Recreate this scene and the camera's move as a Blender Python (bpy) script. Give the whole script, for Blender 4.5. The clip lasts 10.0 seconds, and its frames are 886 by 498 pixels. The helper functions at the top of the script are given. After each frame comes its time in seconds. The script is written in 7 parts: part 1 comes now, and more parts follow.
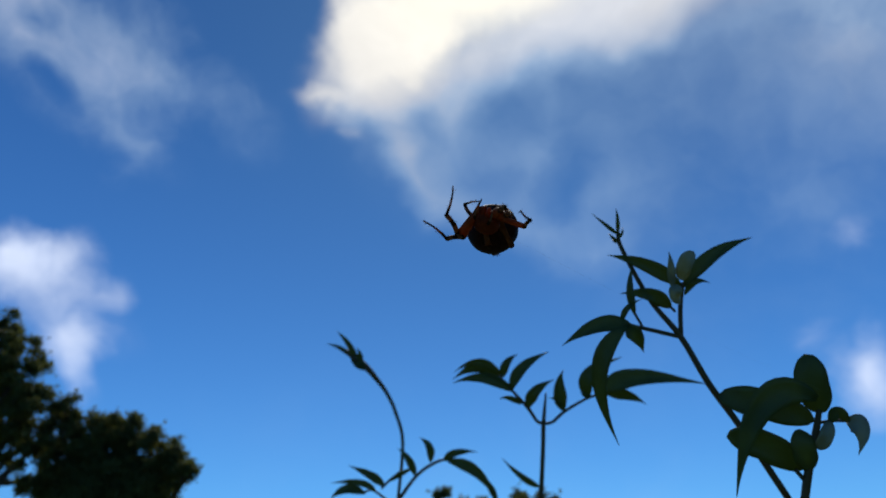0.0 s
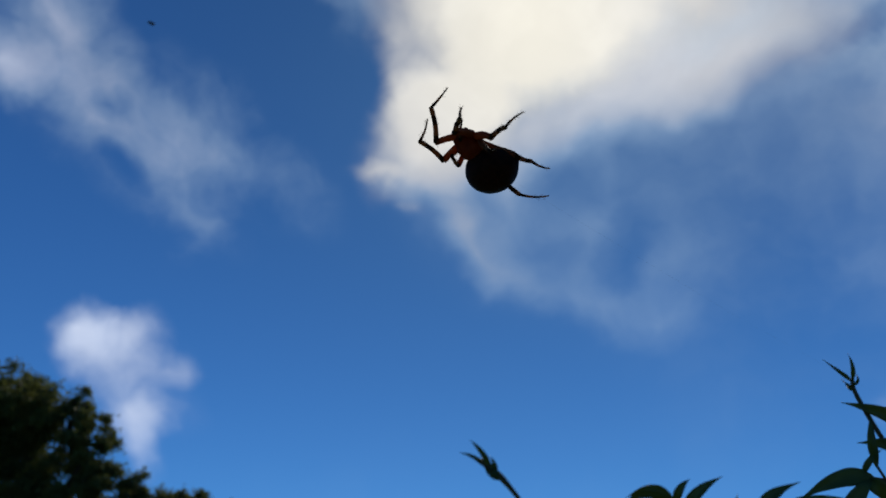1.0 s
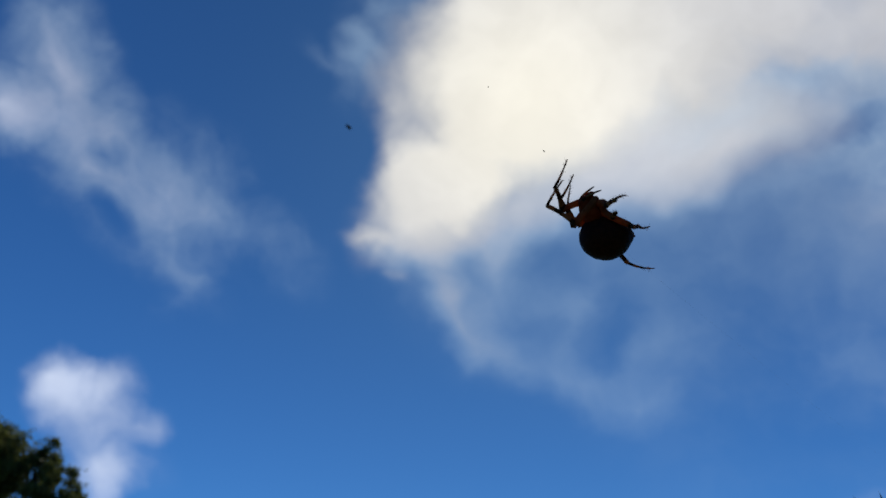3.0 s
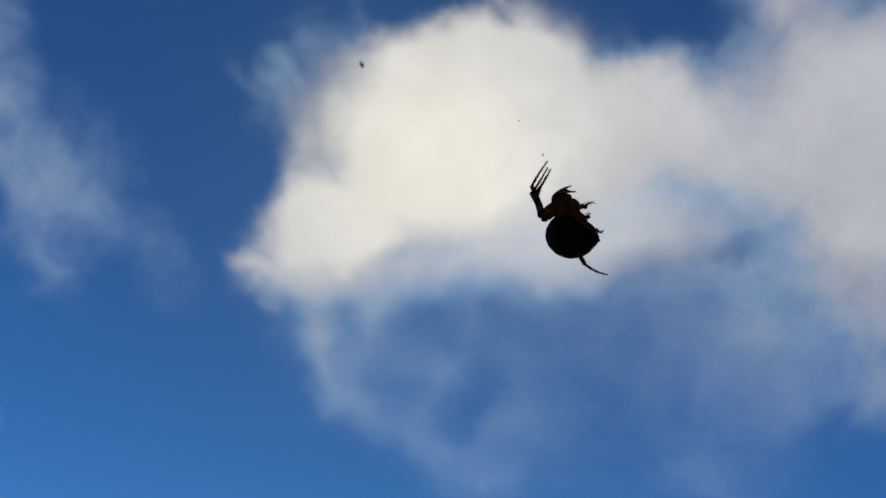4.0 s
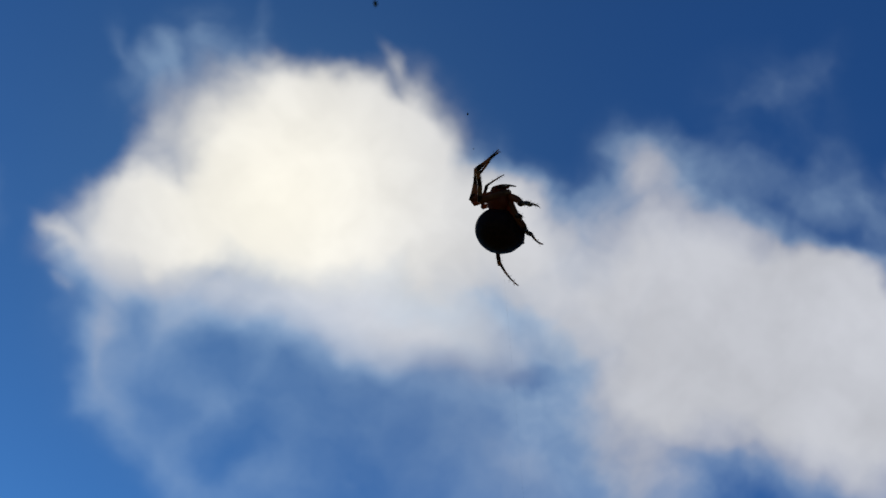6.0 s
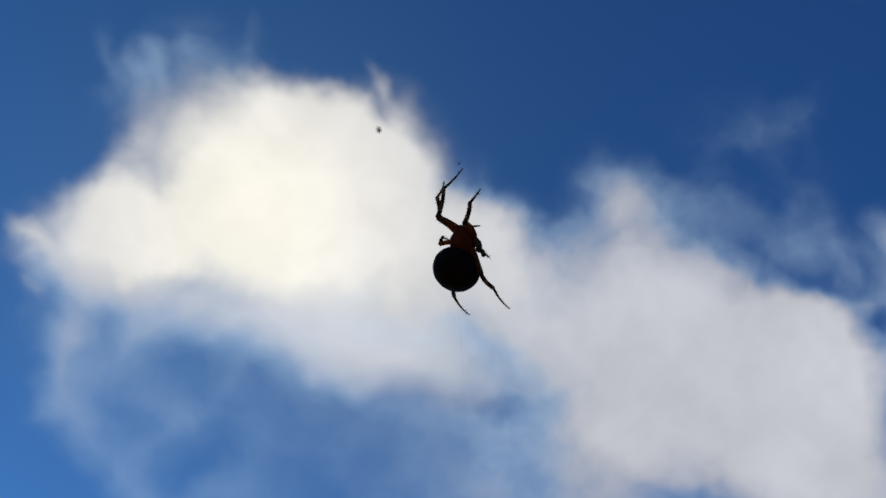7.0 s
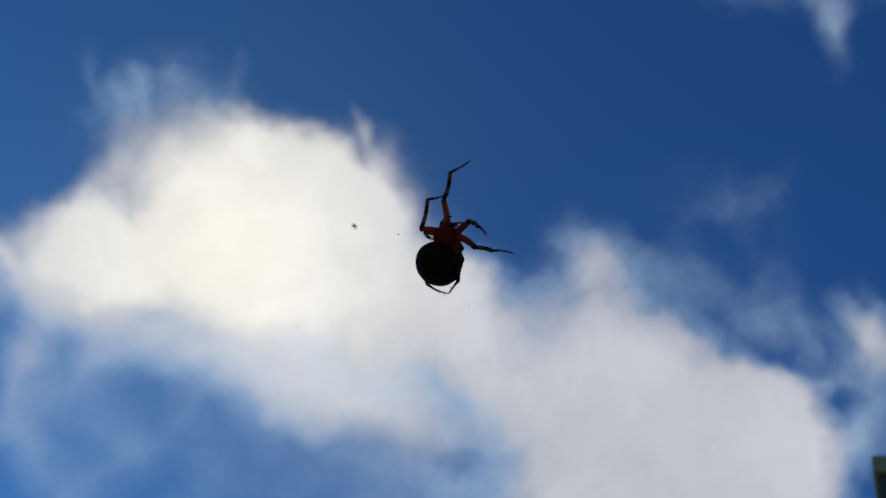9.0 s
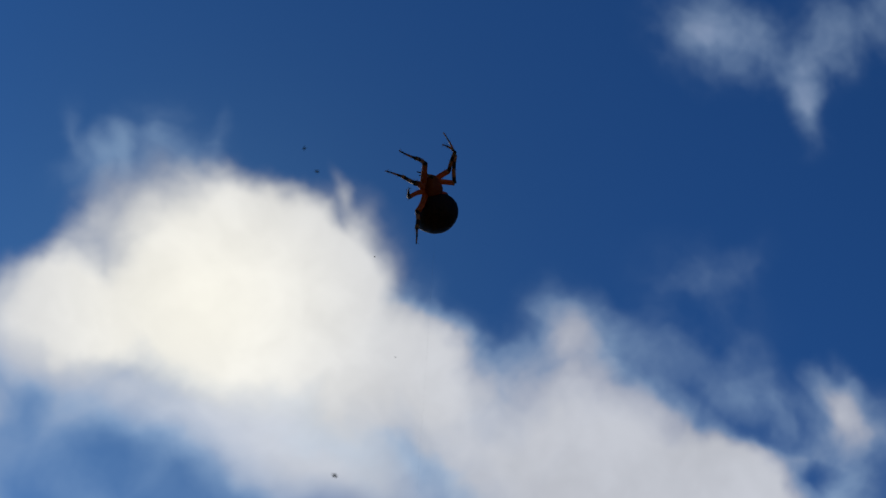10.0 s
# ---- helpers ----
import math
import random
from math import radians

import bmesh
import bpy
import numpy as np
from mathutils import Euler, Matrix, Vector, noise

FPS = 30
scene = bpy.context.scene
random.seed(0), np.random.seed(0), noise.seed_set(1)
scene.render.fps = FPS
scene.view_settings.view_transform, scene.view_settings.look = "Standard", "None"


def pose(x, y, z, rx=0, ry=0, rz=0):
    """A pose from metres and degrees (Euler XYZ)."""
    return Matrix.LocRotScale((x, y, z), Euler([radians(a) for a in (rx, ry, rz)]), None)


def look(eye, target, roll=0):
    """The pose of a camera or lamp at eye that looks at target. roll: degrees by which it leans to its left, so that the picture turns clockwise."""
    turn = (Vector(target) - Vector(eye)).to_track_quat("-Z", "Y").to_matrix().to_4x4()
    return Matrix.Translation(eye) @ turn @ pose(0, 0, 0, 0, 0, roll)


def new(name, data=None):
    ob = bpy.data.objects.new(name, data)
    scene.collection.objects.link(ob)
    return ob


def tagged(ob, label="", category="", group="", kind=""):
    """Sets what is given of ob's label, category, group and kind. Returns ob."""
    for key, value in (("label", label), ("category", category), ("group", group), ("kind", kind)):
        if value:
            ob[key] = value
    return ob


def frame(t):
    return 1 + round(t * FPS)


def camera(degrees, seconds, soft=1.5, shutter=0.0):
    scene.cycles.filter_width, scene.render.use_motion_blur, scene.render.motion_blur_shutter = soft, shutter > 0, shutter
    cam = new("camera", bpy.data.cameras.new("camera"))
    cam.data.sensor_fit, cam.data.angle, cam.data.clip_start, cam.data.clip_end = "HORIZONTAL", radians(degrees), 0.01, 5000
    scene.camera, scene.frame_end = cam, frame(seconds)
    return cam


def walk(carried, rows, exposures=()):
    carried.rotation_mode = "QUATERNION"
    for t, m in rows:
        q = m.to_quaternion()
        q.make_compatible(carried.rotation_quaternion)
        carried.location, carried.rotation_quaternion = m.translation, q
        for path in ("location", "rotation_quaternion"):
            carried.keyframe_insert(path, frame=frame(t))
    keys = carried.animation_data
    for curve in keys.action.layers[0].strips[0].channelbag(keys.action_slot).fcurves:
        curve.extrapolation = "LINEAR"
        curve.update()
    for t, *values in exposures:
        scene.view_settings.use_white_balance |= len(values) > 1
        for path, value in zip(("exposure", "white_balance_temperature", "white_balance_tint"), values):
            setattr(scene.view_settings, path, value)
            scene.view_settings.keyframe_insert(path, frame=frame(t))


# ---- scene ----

# ---- camera and its walk ----
cam = camera(52.2, 10.0, soft=1.5)
cam.data.dof.use_dof = True
cam.data.dof.focus_distance = 0.185
cam.data.dof.aperture_fstop = 38.0
PATH = [
    (0.0, pose(0.0000, 0.0000, 1.4500, 113.90, 0.91, -3.29)),
    (0.1, pose(-0.0091, 0.0014, 1.4482, 114.15, 0.76, -3.21)),
    (0.2, pose(-0.0174, 0.0028, 1.4462, 114.36, 0.61, -3.17)),
    (0.25, pose(-0.0206, 0.0037, 1.4446, 114.47, 0.54, -3.15)),
    (0.35, pose(-0.0250, 0.0059, 1.4403, 114.72, 0.40, -3.06)),
    (0.4, pose(-0.0270, 0.0069, 1.4383, 114.87, 0.34, -2.98)),
    (0.5, pose(-0.0323, 0.0084, 1.4357, 115.26, 0.24, -2.69)),
    (0.6, pose(-0.0398, 0.0090, 1.4355, 115.82, 0.18, -2.18)),
    (0.7, pose(-0.0464, 0.0049, 1.4457, 116.50, 0.15, -1.48)),
    (0.75, pose(-0.0486, 0.0005, 1.4559, 116.86, 0.14, -1.10)),
    (0.8, pose(-0.0506, -0.0038, 1.4659, 117.22, 0.13, -0.72)),
    (0.9, pose(-0.0546, -0.0075, 1.4748, 117.92, 0.10, -0.02)),
    (1.0, pose(-0.0586, -0.0081, 1.4767, 118.50, 0.08, 0.49)),
    (1.25, pose(-0.0626, -0.0122, 1.4866, 119.52, 0.07, 1.03)),
    (1.5, pose(-0.0632, -0.0163, 1.4959, 120.23, 0.03, 1.10)),
    (1.75, pose(-0.0678, -0.0149, 1.4937, 120.62, -0.18, 0.96)),
    (1.9, pose(-0.0727, -0.0147, 1.4930, 120.80, -0.37, 0.73)),
    (2.0, pose(-0.0763, -0.0146, 1.4925, 120.92, -0.50, 0.57)),
    (2.1, pose(-0.0746, -0.0145, 1.4927, 121.09, -0.65, 0.40)),
    (2.25, pose(-0.0732, -0.0145, 1.4929, 121.35, -0.88, 0.14)),
    (2.5, pose(-0.0733, -0.0135, 1.4921, 121.83, -1.32, -0.30)),
    (2.75, pose(-0.0737, -0.0124, 1.4912, 122.39, -1.86, -0.98)),
    (3.0, pose(-0.0753, -0.0109, 1.4898, 123.04, -2.57, -2.10)),
    (3.25, pose(-0.0782, -0.0092, 1.4877, 123.82, -3.50, -3.91)),
    (3.5, pose(-0.0813, -0.0070, 1.4848, 124.79, -4.67, -6.63)),
    (3.75, pose(-0.0851, -0.0044, 1.4808, 126.00, -6.10, -10.46)),
    (4.0, pose(-0.0882, -0.0017, 1.4767, 127.43, -7.55, -14.60)),
    (4.25, pose(-0.0881, 0.0005, 1.4730, 129.10, -8.91, -18.56)),
    (4.5, pose(-0.0876, 0.0029, 1.4697, 130.74, -10.14, -22.27)),
    (4.75, pose(-0.0895, 0.0062, 1.4667, 132.06, -11.26, -25.38)),
    (5.0, pose(-0.0918, 0.0098, 1.4642, 133.13, -12.28, -28.16)),
    (5.25, pose(-0.0933, 0.0135, 1.4620, 133.92, -13.20, -30.75)),
    (5.5, pose(-0.0946, 0.0166, 1.4602, 134.58, -14.00, -33.05)),
    (5.75, pose(-0.0954, 0.0181, 1.4590, 135.29, -14.60, -34.88)),
    (6.0, pose(-0.0956, 0.0181, 1.4586, 135.95, -15.02, -36.21)),
    (6.25, pose(-0.0956, 0.0170, 1.4585, 136.59, -15.31, -37.21)),
    (6.5, pose(-0.0957, 0.0155, 1.4586, 137.19, -15.54, -38.00)),
    (6.75, pose(-0.0961, 0.0140, 1.4585, 137.79, -15.75, -38.73)),
    (7.0, pose(-0.0974, 0.0131, 1.4581, 138.40, -15.99, -39.56)),
    (7.25, pose(-0.0995, 0.0124, 1.4572, 139.02, -16.23, -40.51)),
    (7.5, pose(-0.1016, 0.0120, 1.4564, 139.63, -16.48, -41.31)),
    (7.75, pose(-0.1030, 0.0126, 1.4561, 140.25, -16.83, -41.68)),
    (8.0, pose(-0.1036, 0.0135, 1.4555, 140.84, -17.13, -41.97)),
    (8.25, pose(-0.1029, 0.0141, 1.4540, 141.39, -17.19, -42.44)),
    (8.5, pose(-0.1010, 0.0150, 1.4520, 141.91, -17.19, -42.99)),
    (8.75, pose(-0.0978, 0.0168, 1.4496, 142.35, -17.25, -43.63)),
    (9.0, pose(-0.0941, 0.0188, 1.4467, 142.86, -17.33, -44.27)),
    (9.25, pose(-0.0905, 0.0208, 1.4429, 143.47, -17.54, -44.75)),
    (9.5, pose(-0.0868, 0.0230, 1.4386, 144.38, -17.66, -45.24)),
    (9.75, pose(-0.0831, 0.0261, 1.4337, 145.90, -17.42, -45.85)),
    (10.0, pose(-0.0793, 0.0295, 1.4286, 147.62, -17.05, -46.49)),
]
walk(cam, PATH, exposures=[
    (0.0, 0.17, 6500, 10), (0.35, 0.1, 6490, 10), (0.7, 0.05, 6460, 10), (1.0, -0.15, 6380, 10), (1.25, -0.3, 6330, 10), (1.7, -0.15, 6320, 10), (2.0, -0.12, 6330, 10),
    (3.5, -0.1, 6400, 10), (3.75, -0.32, 6400, 10), (4.2, -0.22, 6390, 10), (4.5, -0.14, 6390, 10), (5.5, -0.06, 6380, 10), (7.0, -0.06, 6370, 10),
    (8.5, -0.07, 6330, 10), (10.0, -0.1, 6250, 10)])

# ---- sky, sun behind the cloud ----
SUN_ELEV, SUN_AZ = radians(42.0), radians(6.5)
SUN_DIR = Vector((math.sin(SUN_AZ) * math.cos(SUN_ELEV), math.cos(SUN_AZ) * math.cos(SUN_ELEV), math.sin(SUN_ELEV)))
# each cloud is a heap of soft puffs: across, up, half length, half width, turn, thickness
BRIGHT_CLOUD = [
    (-0.079, 0.116, 0.177, 0.133, -154, 1.03), (-0.041, 0.154, 0.162, 0.119, -154, 1.04), (-0.200, -0.030, 0.112, 0.076, -155, 0.64),
    (0.024, 0.111, 0.142, 0.123, -153, 0.85), (-0.004, 0.197, 0.116, 0.101, 57, 0.55), (-0.122, 0.199, 0.092, 0.047, -154, 0.42),
    (-0.206, 0.020, 0.054, 0.042, -101, 0.33), (-0.213, 0.085, 0.073, 0.055, -122, 0.39), (-0.085, 0.026, 0.181, 0.092, -155, 0.33),
    (-0.195, -0.023, 0.089, 0.052, -156, 0.43), (0.083, 0.144, 0.134, 0.128, 104, 0.37), (-0.014, 0.247, 0.028, 0.039, -29, -0.31),
    (-0.264, 0.053, 0.077, 0.052, 78, -0.31), (-0.025, 0.268, 0.051, 0.014, -34, 0.34), (-0.268, -0.053, 0.043, 0.014, -21, 0.39),
] + [
    (-0.229, -0.112, 0.028, 0.011, -21, 0.20), (-0.154, 0.011, 0.070, 0.066, 31, 0.35), (-0.143, 0.010, 0.081, 0.067, 31, 0.35),
]
GREY_CLOUD = [
    (0.190, 0.150, 0.169, 0.122, -174, 0.74), (0.333, 0.195, 0.136, 0.132, 95, 0.52), (0.479, 0.187, 0.214, 0.166, -171, 0.96),
    (0.408, 0.061, 0.271, 0.129, -171, 0.54), (0.571, 0.262, 0.151, 0.127, -152, 0.54), (0.667, 0.122, 0.186, 0.172, -156, 0.56),
    (0.624, 0.305, 0.134, 0.103, -144, 0.41), (0.489, 0.225, 0.148, 0.133, -144, 0.46), (0.628, 0.443, 0.079, 0.073, 100, 0.40),
    (0.431, -0.001, 0.166, 0.120, -165, 0.30), (0.517, -0.086, 0.141, 0.106, -165, 0.36), (0.548, 0.373, 0.047, 0.041, -137, 0.14),
    (0.693, 0.444, 0.110, 0.080, -139, 0.32), (0.601, 0.251, 0.231, 0.131, -145, 0.36), (0.101, 0.103, 0.160, 0.126, -155, 0.54),
] + [
    (0.516, 0.341, 0.108, 0.050, -3, -0.47), (0.579, 0.407, 0.043, 0.091, 96, 0.11), (0.163, 0.197, 0.101, 0.057, -5, 0.60),
    (0.271, 0.322, 0.070, 0.064, 15, 0.18), (0.675, 0.170, 0.166, 0.101, 28, 0.46), (0.589, 0.313, 0.040, 0.086, -58, 0.38),
    (0.608, 0.453, 0.068, 0.031, 4, 0.24), (0.635, 0.348, 0.027, 0.064, -59, -0.42),
    (0.287, 0.293, 0.105, 0.080, 31, 0.36), (0.615, 0.320, 0.055, 0.041, 34, -0.22), (0.235, 0.075, 0.133, 0.066, 0, -0.22),
]
VEIL = [
    (-0.056, 0.038, 0.220, 0.118, -155, 0.30), (-0.198, -0.042, 0.100, 0.066, -177, 0.29), (0.054, 0.055, 0.152, 0.128, 164, 0.54),
    (-0.019, -0.016, 0.121, 0.098, 170, 0.17), (-0.081, -0.072, 0.118, 0.094, 173, 0.08), (-0.245, -0.067, 0.085, 0.019, 161, 0.20),
    (-0.205, -0.092, 0.083, 0.052, 128, 0.27), (-0.149, -0.158, 0.083, 0.046, 128, 0.15), (-0.127, -0.076, 0.107, 0.083, 144, 0.22),
    (0.152, 0.102, 0.188, 0.168, 174, 0.41), (0.296, 0.123, 0.172, 0.163, 155, 0.55), (0.231, -0.067, 0.204, 0.200, 169, 0.10),
    (-0.018, -0.145, 0.283, 0.163, 163, 0.36), (0.100, 0.044, 0.133, 0.063, 179, 0.18), (-0.148, -0.161, 0.096, 0.049, 123, 0.13),
] + [
    (-0.092, -0.210, 0.114, 0.043, 154, 0.17), (0.029, -0.257, 0.135, 0.039, 169, 0.17), (0.322, -0.187, 0.161, 0.158, -173, 0.18),
    (0.117, -0.011, 0.165, 0.125, -157, 0.23), (0.327, -0.054, 0.208, 0.119, -158, 0.43), (0.022, -0.178, 0.048, 0.075, -40, -0.21),
    (-0.046, -0.098, 0.064, 0.048, 29, -0.17), (0.277, 0.032, 0.049, 0.028, 29, -0.30), (0.218, 0.001, 0.037, 0.096, -60, -0.21),
    (-0.171, -0.134, 0.041, 0.028, -30, 0.08), (-0.101, -0.163, 0.047, 0.034, -30, 0.10), (0.688, 0.344, 0.097, 0.076, 34, 0.50),
]
SHADE = [
    (-0.192, -0.064, 0.090, 0.050, 30, 0.45), (-0.092, -0.030, 0.123, 0.066, 22, 0.55), (0.023, -0.002, 0.128, 0.076, 18, 0.50), (0.083, -0.056, 0.196, 0.085, 21, 0.16),
    (0.131, 0.021, 0.107, 0.071, 25, 0.50), (0.242, 0.047, 0.098, 0.082, 29, 0.33), (0.124, 0.030, 0.160, 0.091, 0, 0.33),
    (0.208, -0.042, 0.140, 0.103, 1, 0.14),
]
HAZE = [
    (-0.091, -0.581, 0.902, 0.334, 178, 0.11), (-0.204, 0.185, 0.081, 0.043, 124, 0.16), (-0.167, 0.204, 0.056, 0.043, 113, 0.13),
    (0.133, 0.236, 0.058, 0.039, 155, 0.18), (-0.004, 0.021, 0.155, 0.119, 169, 0.38), (0.381, 0.462, 0.164, 0.034, -121, 0.10),
    (0.422, 0.521, 0.091, 0.042, 91, 0.08), (0.388, 0.455, 0.169, 0.081, -169, 0.16), (-0.351, 0.013, 0.157, 0.103, 115, 0.06),
    (0.496, 0.367, 0.154, 0.094, 8, 0.29), (0.371, 0.328, 0.097, 0.070, 15, 0.26), (-0.277, 0.147, 0.016, 0.065, 33, 0.13),
    (-0.235, 0.143, 0.035, 0.043, 33, 0.21), (-0.214, 0.193, 0.014, 0.050, 24, 0.12), (-0.230, 0.165, 0.014, 0.043, 41, 0.13),
] + [
    (-0.174, 0.228, 0.016, 0.050, 38, 0.12), (-0.186, 0.197, 0.042, 0.031, 33, 0.11), (0.218, -0.261, 0.313, 0.212, -5, 0.13),
    (-0.214, 0.139, 0.095, 0.043, 43, 0.20), (-0.203, 0.190, 0.119, 0.044, 33, 0.09), (-0.238, 0.123, 0.067, 0.041, 83, 0.07),
]
WISP = [
    (-0.605, 0.166, 0.148, 0.102, 108, 0.70), (-0.686, 0.112, 0.068, 0.059, -170, 0.63), (-0.571, 0.015, 0.164, 0.099, 142, 0.41),
    (-0.446, 0.019, 0.167, 0.096, 141, 0.40), (-0.386, -0.048, 0.093, 0.068, 148, 0.10), (0.211, 0.745, 0.139, 0.101, -161, 0.43),
    (0.341, 0.814, 0.137, 0.108, -120, 0.31), (0.397, 0.756, 0.080, 0.052, 114, 0.43), (0.402, 0.932, 0.145, 0.111, -119, 0.31),
    (-0.490, -0.092, 0.085, 0.050, -30, 0.26), (-0.519, -0.134, 0.054, 0.021, 41, 0.18), (-0.371, -0.073, 0.096, 0.058, -40, 0.12),
    (-0.571, 0.055, 0.038, 0.025, -6, -0.30), (-0.579, -0.019, 0.039, 0.029, -46, -0.25),
]
PUFF = [
    (-0.665, -0.205, 0.058, 0.047, -172, 0.78), (-0.640, -0.245, 0.078, 0.065, -168, 0.78), (-0.587, -0.225, 0.050, 0.043, -166, 0.54),
    (-0.568, -0.276, 0.045, 0.033, -178, 0.46), (-0.613, -0.325, 0.080, 0.059, 88, 0.63), (-0.612, -0.383, 0.062, 0.045, 69, 0.40),
    (0.334, -0.429, 0.089, 0.051, 92, 0.80), (0.264, -0.390, 0.040, 0.037, 157, 0.35), (0.315, -0.256, 0.032, 0.029, 111, 0.30),
    (-0.612, -0.331, 0.059, 0.100, -91, 0.25), (-0.558, -0.264, 0.044, 0.036, -4, 0.14),
]


class Graph:
    """Short ways to add nodes to a node tree."""

    def __init__(self, tree):
        self.tree = tree

    def node(self, kind):
        return self.tree.nodes.new(kind)

    def put(self, socket, value):
        if isinstance(value, bpy.types.NodeSocket):
            self.tree.links.new(value, socket)
        elif value is not None:
            socket.default_value = value

    def math(self, op, a, b=None, c=None, clamp=False):
        n = self.node("ShaderNodeMath")
        n.operation, n.use_clamp = op, clamp
        for i, v in enumerate((a, b, c)):
            self.put(n.inputs[i], v)
        return n.outputs[0]

    def vec(self, op, a, b=None, scale=None):
        n = self.node("ShaderNodeVectorMath")
        n.operation = op
        self.put(n.inputs[0], a)
        self.put(n.inputs[1], b)
        self.put(n.inputs[3], scale)
        return n.outputs["Value" if op in ("DOT_PRODUCT", "LENGTH", "DISTANCE") else "Vector"]

    def noise(self, where, scale, detail=4.0, rough=0.55, dims="3D", out=0, distortion=0.0):
        n = self.node("ShaderNodeTexNoise")
        n.noise_dimensions = dims
        self.put(n.inputs["Vector"], where)
        n.inputs["Scale"].default_value, n.inputs["Detail"].default_value = scale, detail
        n.inputs["Roughness"].default_value, n.inputs["Distortion"].default_value = rough, distortion
        return n.outputs[out]

    def span(self, value, a, b, c=0.0, d=1.0, kind="SMOOTHSTEP"):
        n = self.node("ShaderNodeMapRange")
        n.interpolation_type = kind
        for i, v in enumerate((value, a, b, c, d)):
            self.put(n.inputs[i], v)
        return n.outputs[0]

    def mix(self, f, a, b, blend="MIX"):
        n = self.node("ShaderNodeMix")
        n.data_type, n.blend_type = "RGBA", blend
        self.put(n.inputs[0], f)
        self.put(n.inputs[6], a)
        self.put(n.inputs[7], b)
        return n.outputs[2]


def make_sky():
    world = bpy.data.worlds.new("cloudy_sky")
    scene.world = world
    world.use_nodes = True
    g = Graph(world.node_tree)
    bg = world.node_tree.nodes["Background"]
    sky = g.node("ShaderNodeTexSky")
    sky.sky_type, sky.sun_disc, sky.sun_elevation, sky.sun_rotation = "NISHITA", False, SUN_ELEV, SUN_AZ
    sky.altitude, sky.air_density, sky.dust_density, sky.ozone_density = 300.0, 1.0, 0.2, 2.0
    deep = g.node("ShaderNodeGamma")
    g.put(deep.inputs[0], sky.outputs[0])
    deep.inputs[1].default_value = SKY_GAMMA
    way = g.node("ShaderNodeTexCoord").outputs["Generated"]
    near_sun = g.math("MAXIMUM", g.vec("DOT_PRODUCT", way, SUN_DIR), 0.0)
    # very clean air: little glare round the sun
    clean = g.math("SUBTRACT", 1.0, g.math("MULTIPLY", g.math("POWER", near_sun, 7.0), 0.4))
    blue = g.vec("SCALE", g.mix(1.0, deep.outputs[0], SKY_TINT, "MULTIPLY"), scale=clean)
    az, el = radians(12), radians(38)
    ahead = Vector((math.sin(az) * math.cos(el), math.cos(az) * math.cos(el), math.sin(el)))
    right = Vector((math.cos(az), -math.sin(az), 0))
    up = right.cross(ahead)
    depth = g.math("MAXIMUM", g.vec("DOT_PRODUCT", way, ahead), 0.02)
    flat = g.node("ShaderNodeCombineXYZ")
    g.put(flat.inputs[0], g.math("DIVIDE", g.vec("DOT_PRODUCT", way, right), depth))
    g.put(flat.inputs[1], g.math("DIVIDE", g.vec("DOT_PRODUCT", way, up), depth))
    plane = flat.outputs[0]
    # ragged edges: the puffs are pushed about by three sizes of turbulence
    torn = plane
    apart = g.vec("ADD", plane, (13.7, 5.3, 2.1))
    for size, reach in ((3.0, 0.10), (9.0, 0.06), (26.0, 0.022), (70.0, 0.006)):
        push = g.vec("SUBTRACT", g.noise(apart if size > 20 else plane, size, 2.0, 0.5, out=1), (0.5, 0.5, 0.5))
        torn = g.vec("ADD", torn, g.vec("SCALE", push, scale=reach))
        if size == 9.0:
            gentle = torn

    def heap(puffs, place=torn):
        total = None
        for u, v, a, b, turn, thick in puffs:
            m = g.node("ShaderNodeMapping")
            m.vector_type = "TEXTURE"
            g.put(m.inputs[0], place)
            m.inputs["Location"].default_value = (u, v, 0)
            m.inputs["Rotation"].default_value = (0, 0, radians(turn))
            m.inputs["Scale"].default_value = (a, b, 1)
            soft = g.node("ShaderNodeTexGradient")
            soft.gradient_type = "SPHERICAL"
            g.put(soft.inputs[0], m.outputs[0])
            total = g.math("MULTIPLY_ADD", soft.outputs[1], thick * 2.0, total if total is not None else 0.0)
        return total

    drift = g.vec("ADD", torn, (7.3, 11.9, 3.7))
    lumps = g.math("SUBTRACT", g.noise(drift, 7.0, 5.0, 0.56), 0.5)
    front = g.span(depth, 0.05, 0.2)

    def cover(density, low, high, grain):
        rough = g.math("MULTIPLY", g.math("MULTIPLY", lumps, grain), g.span(density, 0.0, 0.35))
        return g.math("MULTIPLY", g.span(g.math("ADD", density, rough), low, high), front)

    bright = cover(heap(BRIGHT_CLOUD), 0.0, 2.0, 1.0)
    grey = cover(heap(GREY_CLOUD), 0.0, 1.8, 1.4)
    veil = cover(heap(VEIL), 0.0, 2.2, 1.0)
    shade = cover(heap(SHADE, gentle), 0.0, 2.0, 0.4)
    haze = cover(heap(HAZE), 0.0, 2.2, 1.6)
    wisp = g.math("MULTIPLY", cover(heap(WISP), 0.03, 1.9, 1.7), 0.85)
    puff = g.math("MULTIPLY", cover(heap(PUFF), 0.0, 2.5, 2.0), 0.95)
    # the cloud is lit through, most where the sun stands behind it
    glow = g.math("POWER", near_sun, 42.0)
